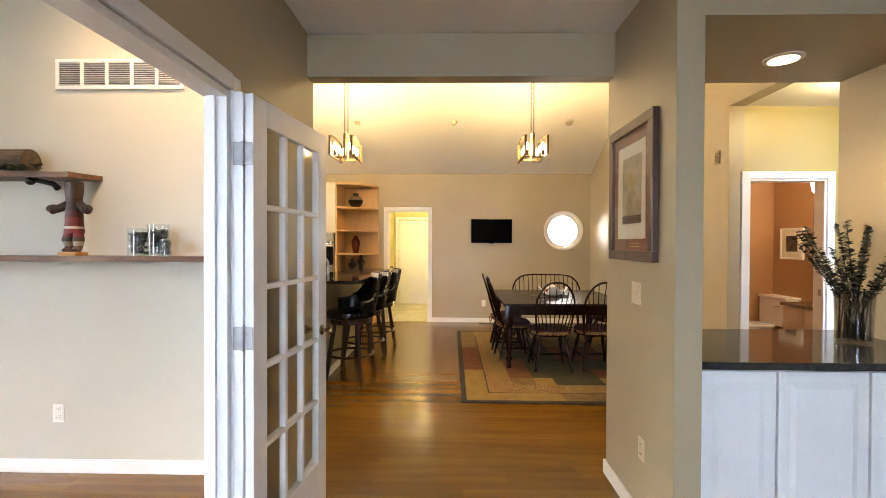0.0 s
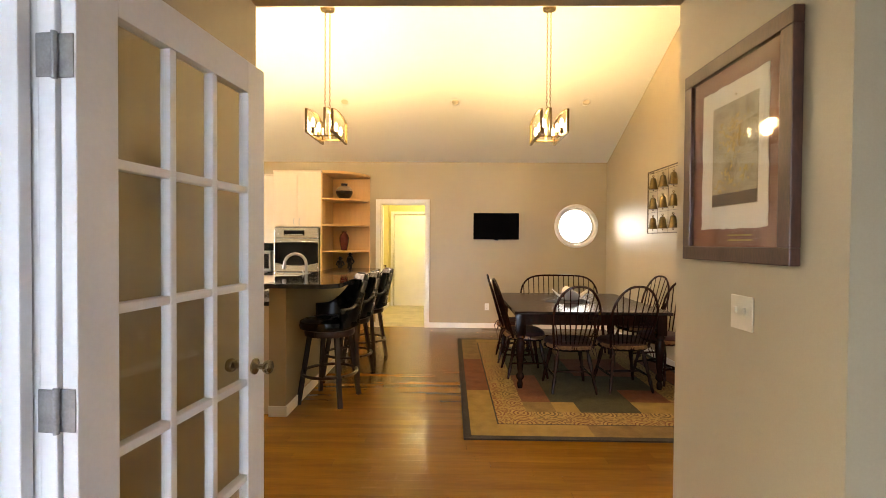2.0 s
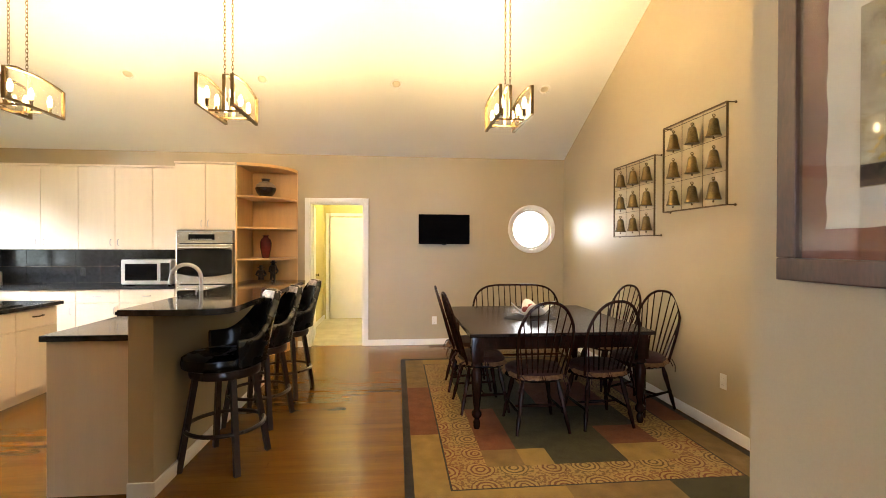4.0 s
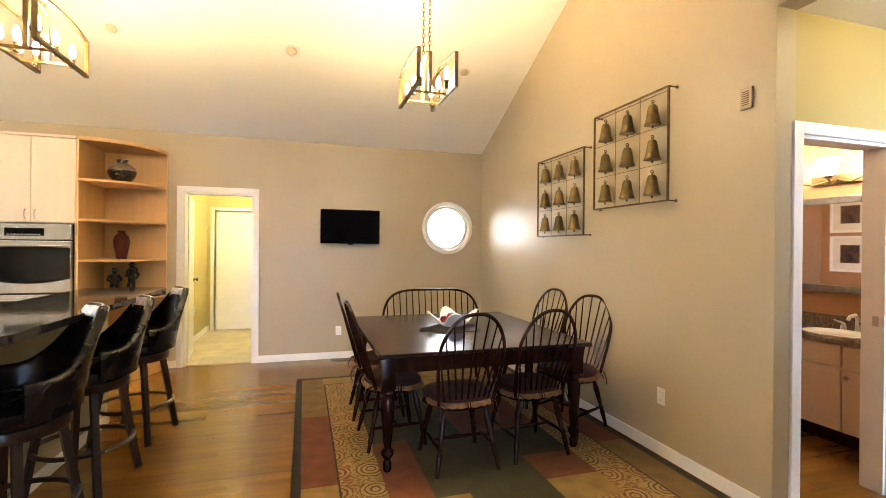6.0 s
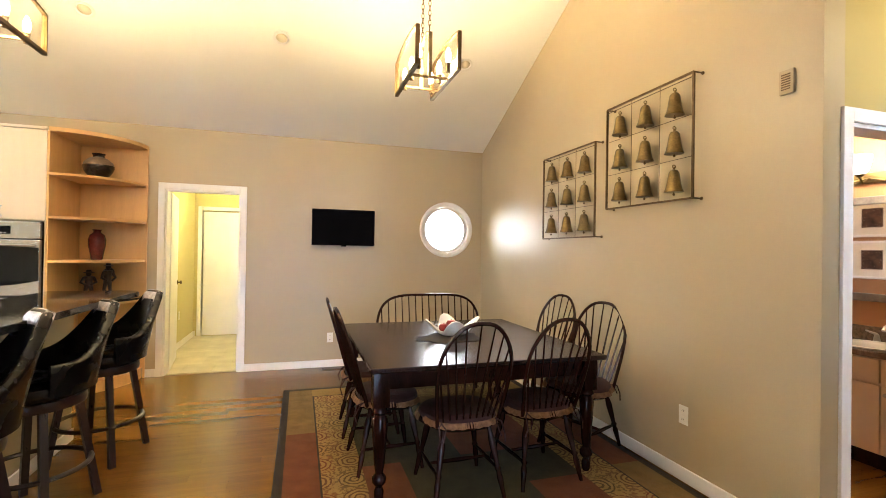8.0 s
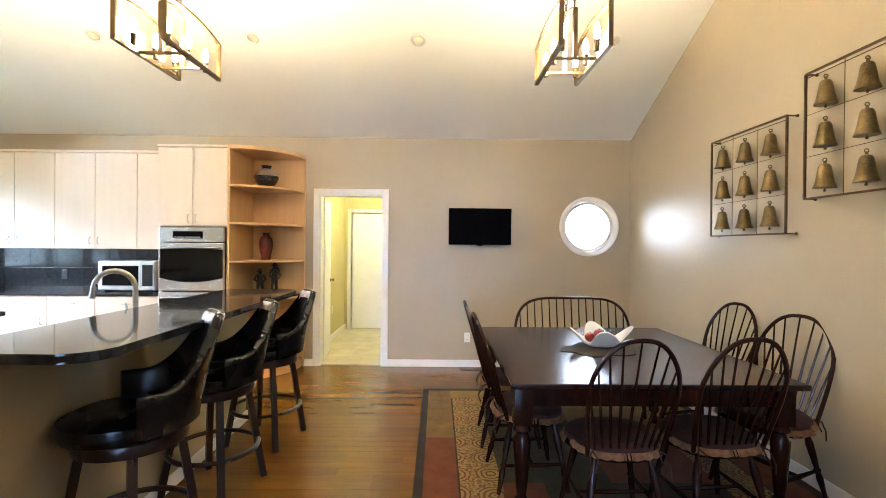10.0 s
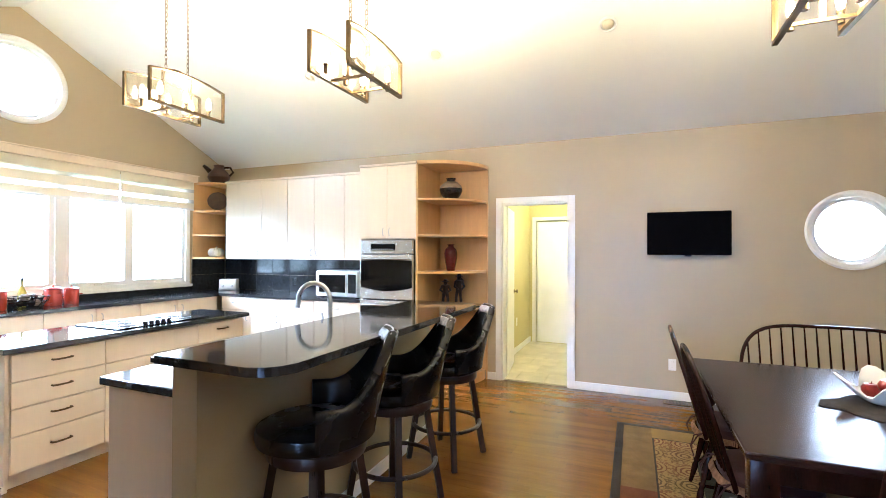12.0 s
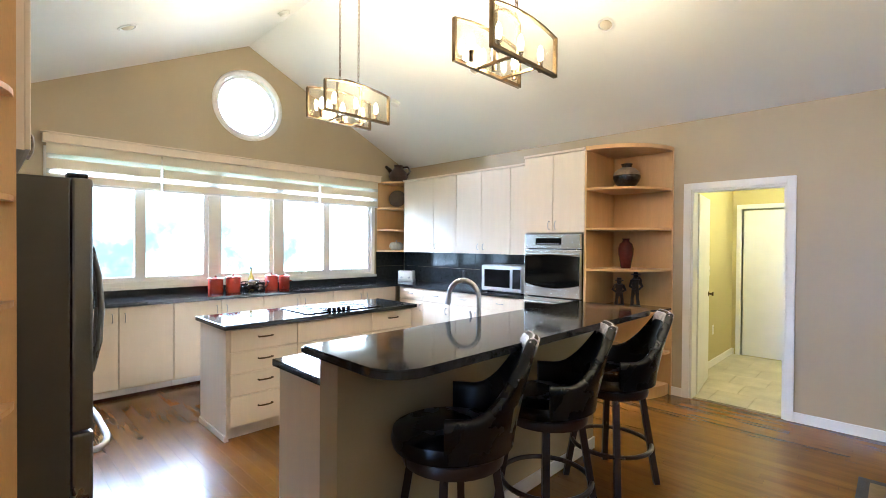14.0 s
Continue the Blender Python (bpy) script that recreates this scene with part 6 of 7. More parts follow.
def figurine(x, y, z, seed, h, pack):
    """A dark carved figure as one plain mesh."""
    random.seed(seed)
    bm = N()
    lathe(bm, [(0.055, 0), (0.05, 0.015), (0.02, 0.02)], 14)
    for s in (-1, 1):
        sweep(bm, [(s * 0.03, 0.0, 0.015), (s * 0.026, 0.012, h * 0.25), (s * 0.014, 0, h * 0.48)], [0.018, 0.015, 0.022], 8)
        sweep(bm, [(s * 0.035, 0, h * 0.74), (s * 0.06, -0.02, h * 0.58), (s * 0.02, -0.05, h * 0.5)], [0.016, 0.013, 0.010], 8)
    sweep(bm, [(0, 0, h * 0.44), (0, 0.005, h * 0.6), (0, 0, h * 0.78)], [0.036, 0.032, 0.040], 10)
    ball(bm, (0, -0.01, h * 0.87), 0.024, 0.026, 0.03, 10)
    lathe(bm, [(0.045, 0), (0.044, 0.006), (0.024, 0.01), (0.020, 0.03)], 12, (0, -0.01, h * 0.90))
    if pack:
        ball(bm, (0.03, 0.05, h * 0.72), 0.05, 0.035, 0.05, 10)
    ob = tagged(part("figurine", bm, STATUE, smooth=True), "small dark bronze figurine on the stone shelf", "figurine", "figurines on the shelf")
    ob.matrix_world = pose(x, y, z, 0, 0, 20 * seed)


figurine(-1.86, 7.92, 0.873, 1, 0.29, False)
figurine(-1.72, 7.98, 0.873, 2, 0.36, True)

# things on the small corner shelves
e = thing("jug", pose(-5.38, 7.90, 2.4405) @ Matrix.Scale(1.2, 4), "dark brown earthenware jug on the top shelf", "jug")
part("jug_body", lathe(N(), [(0.07, 0), (0.10, 0.03), (0.125, 0.08), (0.11, 0.13), (0.07, 0.17), (0.05, 0.20), (0.06, 0.225), (0.052, 0.226)], 24), shader("brown_earthenware", (0.06, 0.032, 0.024), 0.45, vary=0.25, grain=12, fine=90), e, smooth=True)
part("jug_handle", sweep(N(), [(0.045, 0.035, 0.20), (0.10, 0.075, 0.205), (0.125, 0.095, 0.15), (0.085, 0.065, 0.09)], 0.013, 8), DARKGLAZE, e, smooth=True)
part("spout", sweep(N(), [(-0.05, -0.05, 0.12), (-0.095, -0.085, 0.18), (-0.125, -0.11, 0.215)], [0.036, 0.024, 0.017], 8), DARKGLAZE, e)
e = thing("decorative_plate", pose(-5.42, 7.92, 2.0455, 0, 0, 45), "dark patterned plate on a small stand", "plate")
part("dish", lathe(N(), [(0.02, 0.0), (0.08, 0.004), (0.135, 0.02), (0.13, 0.024), (0.08, 0.010), (0.02, 0.008)], 28, (0, 0, 0.15), (0, -0.97, 0.22)), shader("patterned_plate_glaze", (0.030, 0.014, 0.011), 0.6, vary=0.4, grain=14, fine=50, second=(0.08, 0.05, 0.028)), e, smooth=True)
part("stand", sweep(N(), [(-0.05, -0.04, 0.004), (-0.04, 0.01, 0.03), (-0.04, 0.05, 0.004)], 0.004, 6), BLACK, e)
part("stand", sweep(N(), [(0.05, -0.04, 0.004), (0.04, 0.01, 0.03), (0.04, 0.05, 0.004)], 0.004, 6), BLACK, e)
bm = N()
for k in range(10):
    a = 2 * math.pi * k / 10
    ball(bm, (0.055 * math.cos(a), 0.055 * math.sin(a), 0.065), 0.055, 0.055, 0.062, 10)
sweep(bm, [(0, 0, 0.12), (0.01, 0, 0.155)], [0.014, 0.009], 8)
ob = tagged(part("ceramic_pumpkin", bm, shader("pale_grey_glaze", (0.45, 0.46, 0.42), 0.3, vary=0.15), smooth=True), "pale grey ribbed ceramic pumpkin on the shelf", "ornament")
ob.matrix_world = pose(-5.40, 7.88, 1.3925)


# ---- hall ----
def french_door():
    """A glazed leaf: local x from the hinge edge to the latch edge, thickness along y."""
    w, h, t = 0.745, 2.012, 0.036
    a = Vector((-0.803 + 0.887, 2.343 - 1.602, 0))
    e = thing("french_door", pose(-0.885, 1.612, 0.012, 0, 0, math.degrees(math.atan2(a.y, a.x))), "open white French door with fifteen glass panes", "door")
    st, tr, br = 0.105, 0.108, 0.245
    part("stile", B(0, st, -t / 2, t / 2, 0, h, 0.003), TRIM, e)
    part("stile", B(w - st, w, -t / 2, t / 2, 0, h, 0.003), TRIM, e)
    part("rail", B(st, w - st, -t / 2, t / 2, 0, br, 0.002), TRIM, e)
    part("rail", B(st, w - st, -t / 2, t / 2, h - tr, h, 0.002), TRIM, e)
    iw, ih = w - 2 * st, h - tr - br
    mw = 0.024
    for k in (1, 2):
        x = st + iw * k / 3
        part("muntin", B(x - mw / 2, x + mw / 2, -t / 2 + 0.003, t / 2 - 0.003, br, h - tr, 0.004), TRIM, e)
    for k in range(1, 5):
        z = br + ih * k / 5
        for j in range(3):
            x0, x1 = st + iw * j / 3 + (mw / 2 if j else 0), st + iw * (j + 1) / 3 - (mw / 2 if j < 2 else 0)
            part("muntin", B(x0, x1, -t / 2 + 0.003, t / 2 - 0.003, z - mw / 2, z + mw / 2, 0.004), TRIM, e)
    for j in range(3):
        for k in range(5):
            x0, x1 = st + iw * j / 3 + (mw / 2 if j else 0), st + iw * (j + 1) / 3 - (mw / 2 if j < 2 else 0)
            z0, z1 = br + ih * k / 5 + (mw / 2 if k else 0), br + ih * (k + 1) / 5 - (mw / 2 if k < 4 else 0)
            g = part("pane", B(x0 - 0.002, x1 + 0.002, -0.003, 0.003, z0 - 0.002, z1 + 0.002), DOORGLASS, e)
            g.visible_shadow = False
    for s in (-1, 1):
        k = part("door_knob", lathe(N(), [(0.028, 0), (0.028, 0.006), (0.010, 0.012), (0.010, 0.035), (0.020, 0.040), (0.025, 0.052), (0.022, 0.062), (0.010, 0.066)], 18, (w - 0.068, s * t / 2, 0.955), (0, s, 0)), KNOBBRASS, e, "old brass door knob", smooth=True)
    for z in (0.22, 1.045, 1.775):
        hg = part("hinge", B(-0.004, -0.0005, -0.015, 0.020, z - 0.045, z + 0.045, 0.001), HINGEMETAL, e, "satin nickel hinge")
        part("hinge_pin", lathe(N(), [(0.006, -0.048), (0.006, 0.048)], 10, (-0.009, 0.0225, z)), HINGEMETAL, hg)
        part("jamb_leaf", B(-0.013, -0.008, 0.026, 0.062, z - 0.045, z + 0.045, 0.002), HINGEMETAL, hg)
    return e


french_door()


def framed_print(m):
    """Local y along the wall, z up, facing -x."""
    e = thing("framed_print", m, "large walnut framed print with gold embossing behind glass", "picture")
    w, h = 0.298, 0.367
    f = 0.052
    for a in ((-w, w, -h, -h + f), (-w, w, h - f, h), (-w, -w + f, -h + f, h - f), (w - f, w, -h + f, h - f)):
        part("frame_rail", B(-0.034, -0.001, a[0], a[1], a[2], a[3], 0.004), FRAMEWOOD, e)
    part("mat_board", B(-0.016, -0.002, -w + f, w - f, -h + f, h - f), REDMAT, e)
    n = 60
    random.seed(8)
    pts = []
    pw, ph = 0.184, 0.252
    per = [(-pw, -ph, 2 * pw, 0), (pw, -ph, 0, 2 * ph), (pw, ph, -2 * pw, 0), (-pw, ph, 0, -2 * ph)]
    for x, z, dx, dz in per:
        for k in range(16):
            q = k / 16
            pts.append((x + dx * q + random.uniform(-0.003, 0.003), z + dz * q + random.uniform(-0.003, 0.003)))
    part("deckled_paper", prism(N(), pts, "x", -0.0185, -0.0165), PAPER, e)
    part("print", B(-0.0205, -0.0188, -0.138, 0.112, -0.172, 0.185), PRINT, e, "gilded brown print")
    bm = N()
    rg = random.Random(17)
    for k in range(120):
        if k < 75:
            y, z = rg.gauss(-0.01, 0.034), rg.gauss(0.065, 0.042)
        else:
            y, z = rg.uniform(-0.115, 0.09), -0.062 + rg.choice((-0.045, -0.02, 0.012)) + rg.gauss(0, 0.009)
        a, l = rg.uniform(0, math.pi), rg.uniform(0.006, 0.020)
        u = Vector((0, math.cos(a), math.sin(a))) * l * 0.5
        bar(bm, Vector((-0.0212, y, z)) - u, Vector((-0.0212, y, z)) + u, 0.0016, rg.uniform(0.003, 0.007))
    part("gilt_motif", bm, GILT, e, "embossed gold motif on the print")
    part("print_foot", B(-0.0216, -0.0206, -0.136, 0.110, -0.170, -0.128), PRINTDARK, e, "dark lower edge of the print")
    for z in (-0.275, -0.292):
        part("caption_line", B(-0.0172, -0.0162, -0.11, 0.02, z - 0.0025, z + 0.0025), GILT, e)
    g = part("glazing", B(-0.028, -0.0265, -w + f, w - f, -h + f, h - f), PICGLASS, e)
    g.visible_shadow = False


framed_print(Matrix.Translation((HX1, 2.285, 1.716)))

# counter niche
e = None
for x0, x1 in ((1.015, 1.355), (1.355, 1.76), (1.76, 2.265)):
    e = thing("niche_cabinet", Matrix.Identity(4), "white raised-panel base cabinet in the niche", "cabinet", "white niche cabinets")
    part("body", B(x0 + 0.001, x1 - 0.001, 1.885, 2.60, 0.10, CB - 0.001), WHITECAB, e)
    part("toe_kick", B(x0 + 0.001, x1 - 0.001, 1.94, 2.60, 0.0, 0.0995), WHITECAB, e)
    d = part("door", B(x0 + 0.006, x1 - 0.006, 1.866, 1.884, 0.12, CB - 0.010, 0.003), WHITECAB, e)
    bm = N()
    a0, a1, z0, z1 = x0 + 0.055, x1 - 0.055, 0.17, CB - 0.06
    lo = [bm.verts.new(p) for p in ((a0, 1.8655, z0), (a1, 1.8655, z0), (a1, 1.8655, z1), (a0, 1.8655, z1))]
    hi = [bm.verts.new(p) for p in ((a0 + 0.025, 1.860, z0 + 0.025), (a1 - 0.025, 1.860, z0 + 0.025), (a1 - 0.025, 1.860, z1 - 0.025), (a0 + 0.025, 1.860, z1 - 0.025))]
    bm.faces.new(hi)
    bm.faces.new(lo[::-1])
    for k in range(4):
        bm.faces.new((lo[k], lo[(k + 1) % 4], hi[(k + 1) % 4], hi[k]))
    part("raised_panel", bm, WHITECAB, d)
    for a in ((x0 + 0.02, x1 - 0.02, 0.135, 0.15), (x0 + 0.02, x1 - 0.02, CB - 0.04, CB - 0.025)):
        part("panel_bead", B(a[0], a[1], 1.863, 1.8657, a[2], a[3]), WHITECAB, d)
tagged(part("granite_worktop", B(1.007, 2.268, 1.845, 2.655, CB, CT, 0.006), GRANITE), "polished black granite niche worktop", "worktop")
e = thing("downlight", pose(1.67, 2.30, 2.4245), "lit recessed downlight in the niche soffit", "ceiling light")
part("trim_ring", lathe(N(), [(0.095, 0.0), (0.095, -0.006), (0.07, -0.010), (0.07, -0.003)], 24), TRIM, e, smooth=True)
part("lens", lathe(N(), [(0.068, -0.0065), (0.068, -0.004)], 24), CANON, e, "glowing lens")


DARKSTEM = shader("dark_wet_stems", (0.020, 0.015, 0.012), 0.5, vary=0.3, grain=20)


def branch_vase():
    e = thing("glass_vase", pose(2.04, 2.28, CT + 0.001), "smoky glass vase with dark eucalyptus branches", "vase")
    bm = N()
    n = 28
    pr = [(0.070, 0), (0.078, 0.01), (0.082, 0.13), (0.086, 0.26), (0.082, 0.26), (0.076, 0.13), (0.072, 0.018), (0.01, 0.015)]
    lathe(bm, pr, n)
    g = part("vase_body", bm, VASEGLASS, e, smooth=True)
    g.visible_shadow = False
    random.seed(21)
    stems, leaves = N(), N()
    for k in range(13):
        a = 2 * math.pi * k / 13 + random.uniform(-0.2, 0.2)
        tilt = random.uniform(0.12, 0.66)
        L = random.uniform(0.46, 0.64)
        p0 = Vector((0.03 * math.cos(a + 3), 0.03 * math.sin(a + 3), 0.02))
        pts = []
        for j in range(9):
            f = j / 8
            pts.append(p0 + Vector((math.cos(a) * tilt * L * f ** 1.25, math.sin(a) * tilt * L * f ** 1.25, L * f)))
        sweep(stems, pts, [0.003 - 0.0018 * j / 8 for j in range(9)], 5)
        for j in range(78):
            f = 0.40 + 0.60 * j / 77
            i = min(7, int(f * 8))
            p = pts[i].lerp(pts[i + 1], f * 8 - i)
            b = random.uniform(0, 2 * math.pi)
            d = Vector((math.cos(b), math.sin(b), random.uniform(0.2, 0.9))).normalized()
            s = d.cross(Vector((0, 0, 1))).normalized()
            l, w = random.uniform(0.026, 0.042) * (1.25 - 0.5 * f), random.uniform(0.012, 0.018)
            q = [p, p + d * l * 0.5 + s * w, p + d * l + Vector((0, 0, -0.002)), p + d * l * 0.5 - s * w]
            leaves.faces.new([leaves.verts.new(c) for c in q])
    for k in range(26):
        a, r = random.uniform(0, 2 * math.pi), 0.066 * math.sqrt(random.random())
        b = a + random.uniform(-0.8, 0.8)
        sweep(stems, [(r * math.cos(a), r * math.sin(a), 0.02), (r * math.cos(b), r * math.sin(b), random.uniform(0.20, 0.29))], 0.0035, 5)
    tagged(part("branch_cluster", stems, DARKSTEM, e), "thin dark stems", kind="stuff")
    tagged(part("foliage", leaves, LEAF, e), "dark green dried leaves", kind="stuff")


branch_vase()

# ---- living room wall ----
e = thing("return_air_vent", pose(-2.135, 2.62, 2.475), "white return air grille high on the wall", "vent")
part("backing", B(-0.385, 0.385, -0.006, -0.0005, -0.075, 0.075), GREYFRAME, e)
for a in ((-0.40, 0.40, -0.095, -0.072), (-0.40, 0.40, 0.072, 0.09)):
    part("grille_frame", B(a[0], a[1], -0.014, -0.0005, a[2], a[3], 0.002), TRIM, e)
for k in range(6):
    x = -0.388 + k * 0.1552
    part("divider", B(x - 0.010, x + 0.010, -0.014, -0.0062, -0.072, 0.072), TRIM, e)
for k in range(5):
    x0 = -0.378 + k * 0.1552
    for j in range(11):
        z = -0.066 + j * 0.0132
        part("louver", bar(N(), (x0, -0.0095, z), (x0 + 0.1352, -0.0095, z), 0.010, 0.0022), TRIM, e)


def live_shelf(x0, x1, z, d, seed, label):
    e = thing("wall_shelf", pose(0, 2.62, z), label, "shelf")
    random.seed(seed)
    n = 26
    front = [(x0 + (x1 - x0) * k / n, -d - 0.02 * math.sin(k * 0.7 + seed) - random.uniform(0, 0.01)) for k in range(n + 1)]
    front[-1] = (x1 - 0.04, front[-1][1] + 0.08)
    pts = [(x0, -0.001)] + front + [(x1, -0.001)]
    part("board", prism(N(), pts, "z", -0.032, 0.0), BARK, e)
    for x in (x0 + 0.35, x1 - 0.28):
        bm = sweep(N(), [(x, -0.004, -0.075), (x, -0.035, -0.052), (x, -d * 0.95, -0.044)], [0.020, 0.016, 0.012], 10)
        ball(bm, (x, -d * 0.95, -0.056), 0.026, 0.026, 0.023, 12)
        part("bracket", bm, BLACK, e, smooth=True)
    return e


live_shelf(-3.6, -2.25, 1.845, 0.20, 1, "short live-edge wooden shelf on iron brackets")
live_shelf(-3.6, -1.14, 1.355, 0.19, 2, "long live-edge wooden shelf on iron brackets")
# hanging figure ornament as one plain mesh
bm = N()
lathe(bm, [(0.02, 0.375), (0.048, 0.385), (0.054, 0.45), (0.055, 0.515), (0.045, 0.525), (0.01, 0.525)], 14)
sweep(bm, [(0, 0, 0.26), (0, 0, 0.41)], [0.055, 0.045], 12)
sweep(bm, [(0, 0, 0.16), (0.0, 0, 0.27)], [0.062, 0.052], 12)
for s in (-1, 1):
    sweep(bm, [(s * 0.040, 0, 0.365), (s * 0.085, -0.02, 0.335), (s * 0.125, -0.04, 0.325), (s * 0.150, -0.045, 0.335)], [0.030, 0.028, 0.036, 0.020], 10)
    sweep(bm, [(s * 0.030, 0, 0.18), (s * 0.040, -0.012, 0.11), (s * 0.032, -0.005, 0.06), (s * 0.034, -0.03, 0.030)], [0.030, 0.036, 0.026, 0.030], 10)
box(bm, -0.065, 0.065, -0.07, 0.04, 0.0, 0.028, 0.006)
CARVE = shader("red_brown_carving", (0.11, 0.025, 0.018), 0.5, vary=0.4, grain=18, fine=60, second=(0.035, 0.018, 0.012))
nt = CARVE.node_tree
tc, sx, rp = nt.nodes.new("ShaderNodeTexCoord"), nt.nodes.new("ShaderNodeSeparateXYZ"), nt.nodes.new("ShaderNodeValToRGB")
rp.color_ramp.interpolation = "CONSTANT"
for pos, col in ((0.0, (0.36, 0.17, 0.05)), (0.03, (0.10, 0.045, 0.03)), (0.07, (0.30, 0.25, 0.20)), (0.10, (0.06, 0.03, 0.022)), (0.13, (0.17, 0.018, 0.016)), (0.19, (0.50, 0.42, 0.36)), (0.205, (0.13, 0.012, 0.012)), (0.27, (0.05, 0.012, 0.010)), (0.32, (0.022, 0.010, 0.008)), (0.40, (0.040, 0.016, 0.010)), (0.46, (0.030, 0.014, 0.010))):
    el = rp.color_ramp.elements.new(pos) if pos > 0 else rp.color_ramp.elements[0]
    el.position, el.color = pos, (*col, 1)
rp.color_ramp.elements.remove(rp.color_ramp.elements[-1])
nt.links.new(tc.outputs["Object"], sx.inputs[0])
nt.links.new(sx.outputs["Z"], rp.inputs["Fac"])
nt.links.new(rp.outputs["Color"], nt.nodes["Principled BSDF"].inputs["Base Color"])
ob = tagged(part("carved_figure", bm, CARVE, smooth=True), "carved dark red and brown figure on the shelf", "ornament")
ob.matrix_world = pose(-2.33, 2.50, 1.3555) @ Matrix.Scale(0.84, 4)
for x, h, r in ((-1.965, 0.165, 0.058), (-1.845, 0.19, 0.060), (-1.765, 0.10, 0.035)):
    y = 2.53 if x != -1.765 else 2.47
    e = thing("pebble_glass", pose(x, y, 1.3555), "clear glass jar half filled with dark pebbles", "jar", "glass jars on the shelf")
    g = part("jar_glass", lathe(N(), [(r, 0), (r, h), (r - 0.003, h), (r - 0.003, 0.005), (0.005, 0.005)], 20), JARGLASS, e, smooth=True)
    g.visible_shadow = False
    bm = N()
    random.seed(int(h * 1000))
    for k in range(110):
        a, q = random.uniform(0, 6.28), math.sqrt(random.random()) * (r - 0.016)
        ball(bm, (q * math.cos(a), q * math.sin(a), 0.016 + random.random() * h * 0.74), 0.013, 0.011, 0.009, 6)
    part("pebbles", bm, PEBBLE, e, "dark mixed pebbles", smooth=True)
e = thing("log_planter", pose(-2.80, 2.51, 1.8455), "cut log with trailing green vine leaves", "planter")
part("log", sweep(N(), [(-0.20, 0, 0.072), (0.20, 0, 0.072)], 0.072, 18), shader("grey_log_bark", (0.10, 0.065, 0.04), 0.8, vary=0.35, grain=8, fine=50, bump=0.3, stretch=(0.7, 4, 4)), e)
bm = N()
random.seed(11)
for k in range(420):
    u = random.random()
    p = Vector((random.uniform(-0.45, -0.08), random.uniform(-0.10, 0.05), random.uniform(0.01, 0.20))) if u < 0.6 else Vector((random.uniform(-0.2, 0.34), random.uniform(-0.12, -0.07), random.uniform(0.006, 0.03)))
    b = random.uniform(0, 6.28)
    d, s = Vector((math.cos(b), math.sin(b), random.uniform(-0.4, 0.6))), Vector((-math.sin(b), math.cos(b), 0.1))
    l = random.uniform(0.022, 0.045)
    bm.faces.new([bm.verts.new(c) for c in (p, p + d * l * 0.5 + s * l * 0.4, p + d * l, p + d * l * 0.5 - s * l * 0.4)])
part("vine_leaves", bm, GREEN, e, "green ivy leaves")

# ---- bathroom ----
e = thing("vanity", Matrix.Identity(4), "cream bathroom vanity cabinet with round knobs", "vanity")
VX, VY0, VY1 = 3.72, 4.22, 5.17
part("body", B(VX + 0.02, 4.248, VY0, VY1, 0.12, 0.745), CREAM, e)
part("toe_kick", B(VX + 0.09, 4.248, VY0, VY1, 0.0, 0.119), DARKWOOD, e)
n = 3
for k in range(n):
    y0, y1 = VY0 + (VY1 - VY0) * k / n, VY0 + (VY1 - VY0) * (k + 1) / n
    slab_door(e, "drawer_front", (VX, VX + 0.02, y0 + 0.006, y1 - 0.006, 0.585, 0.735))
    d = slab_door(e, "door", (VX, VX + 0.02, y0 + 0.006, y1 - 0.006, 0.13, 0.57))
    part("knob", lathe(N(), [(0.006, 0), (0.006, 0.015), (0.015, 0.02), (0.012, 0.028)], 12, (VX, y1 - 0.04, 0.52), (-1, 0, 0)), NICKEL, d, smooth=True)
bm = N()
box(bm, VX - 0.02, 4.248, VY0 - 0.02, VY1 + 0.02, 0.746, 0.78, 0.004)
box(bm, 4.225, 4.248, VY0 - 0.02, VY1 + 0.02, 0.781, 0.885, 0.002)
tagged(part("granite_worktop", bm, BATHGRAN), "speckled brown granite vanity top", "worktop")
e = thing("basin", pose(3.97, 4.72, 0.781), "white oval bathroom basin", "sink")
part("bowl_rim", lathe(N(), [(0.19, 0.0), (0.195, 0.008), (0.18, 0.012), (0.13, 0.004), (0.02, 0.002)], 28, sy=1.2), CERAMIC, e, smooth=True)
e = thing("bath_faucet", pose(4.19, 4.72, 0.781), "chrome two-handle bathroom faucet", "faucet")
part("spout", sweep(N(), [(0, 0, 0), (0, 0, 0.10), (-0.03, 0, 0.135), (-0.09, 0, 0.125), (-0.11, 0, 0.10)], [0.02, 0.015, 0.013, 0.012, 0.012], 10), NICKEL, e, smooth=True)
for s in (-1, 1):
    h = part("tap", lathe(N(), [(0.022, 0), (0.018, 0.03), (0.012, 0.055)], 12, (0, s * 0.10, 0)), NICKEL, e, smooth=True)
    part("tap_lever", sweep(N(), [(0, s * 0.10, 0.055), (-0.01, s * 0.165, 0.075)], [0.010, 0.006], 8), NICKEL, h, smooth=True)
e = thing("wall_mirror", Matrix.Identity(4), "pewter framed bathroom mirror above the vanity", "mirror")
my0, my1, mz0, mz1 = 4.42, 5.38, 1.07, 1.86
part("mirror_glass", B(4.232, 4.236, my0 + 0.06, my1 - 0.06, mz0 + 0.06, mz1 - 0.06), MIRROR, e)
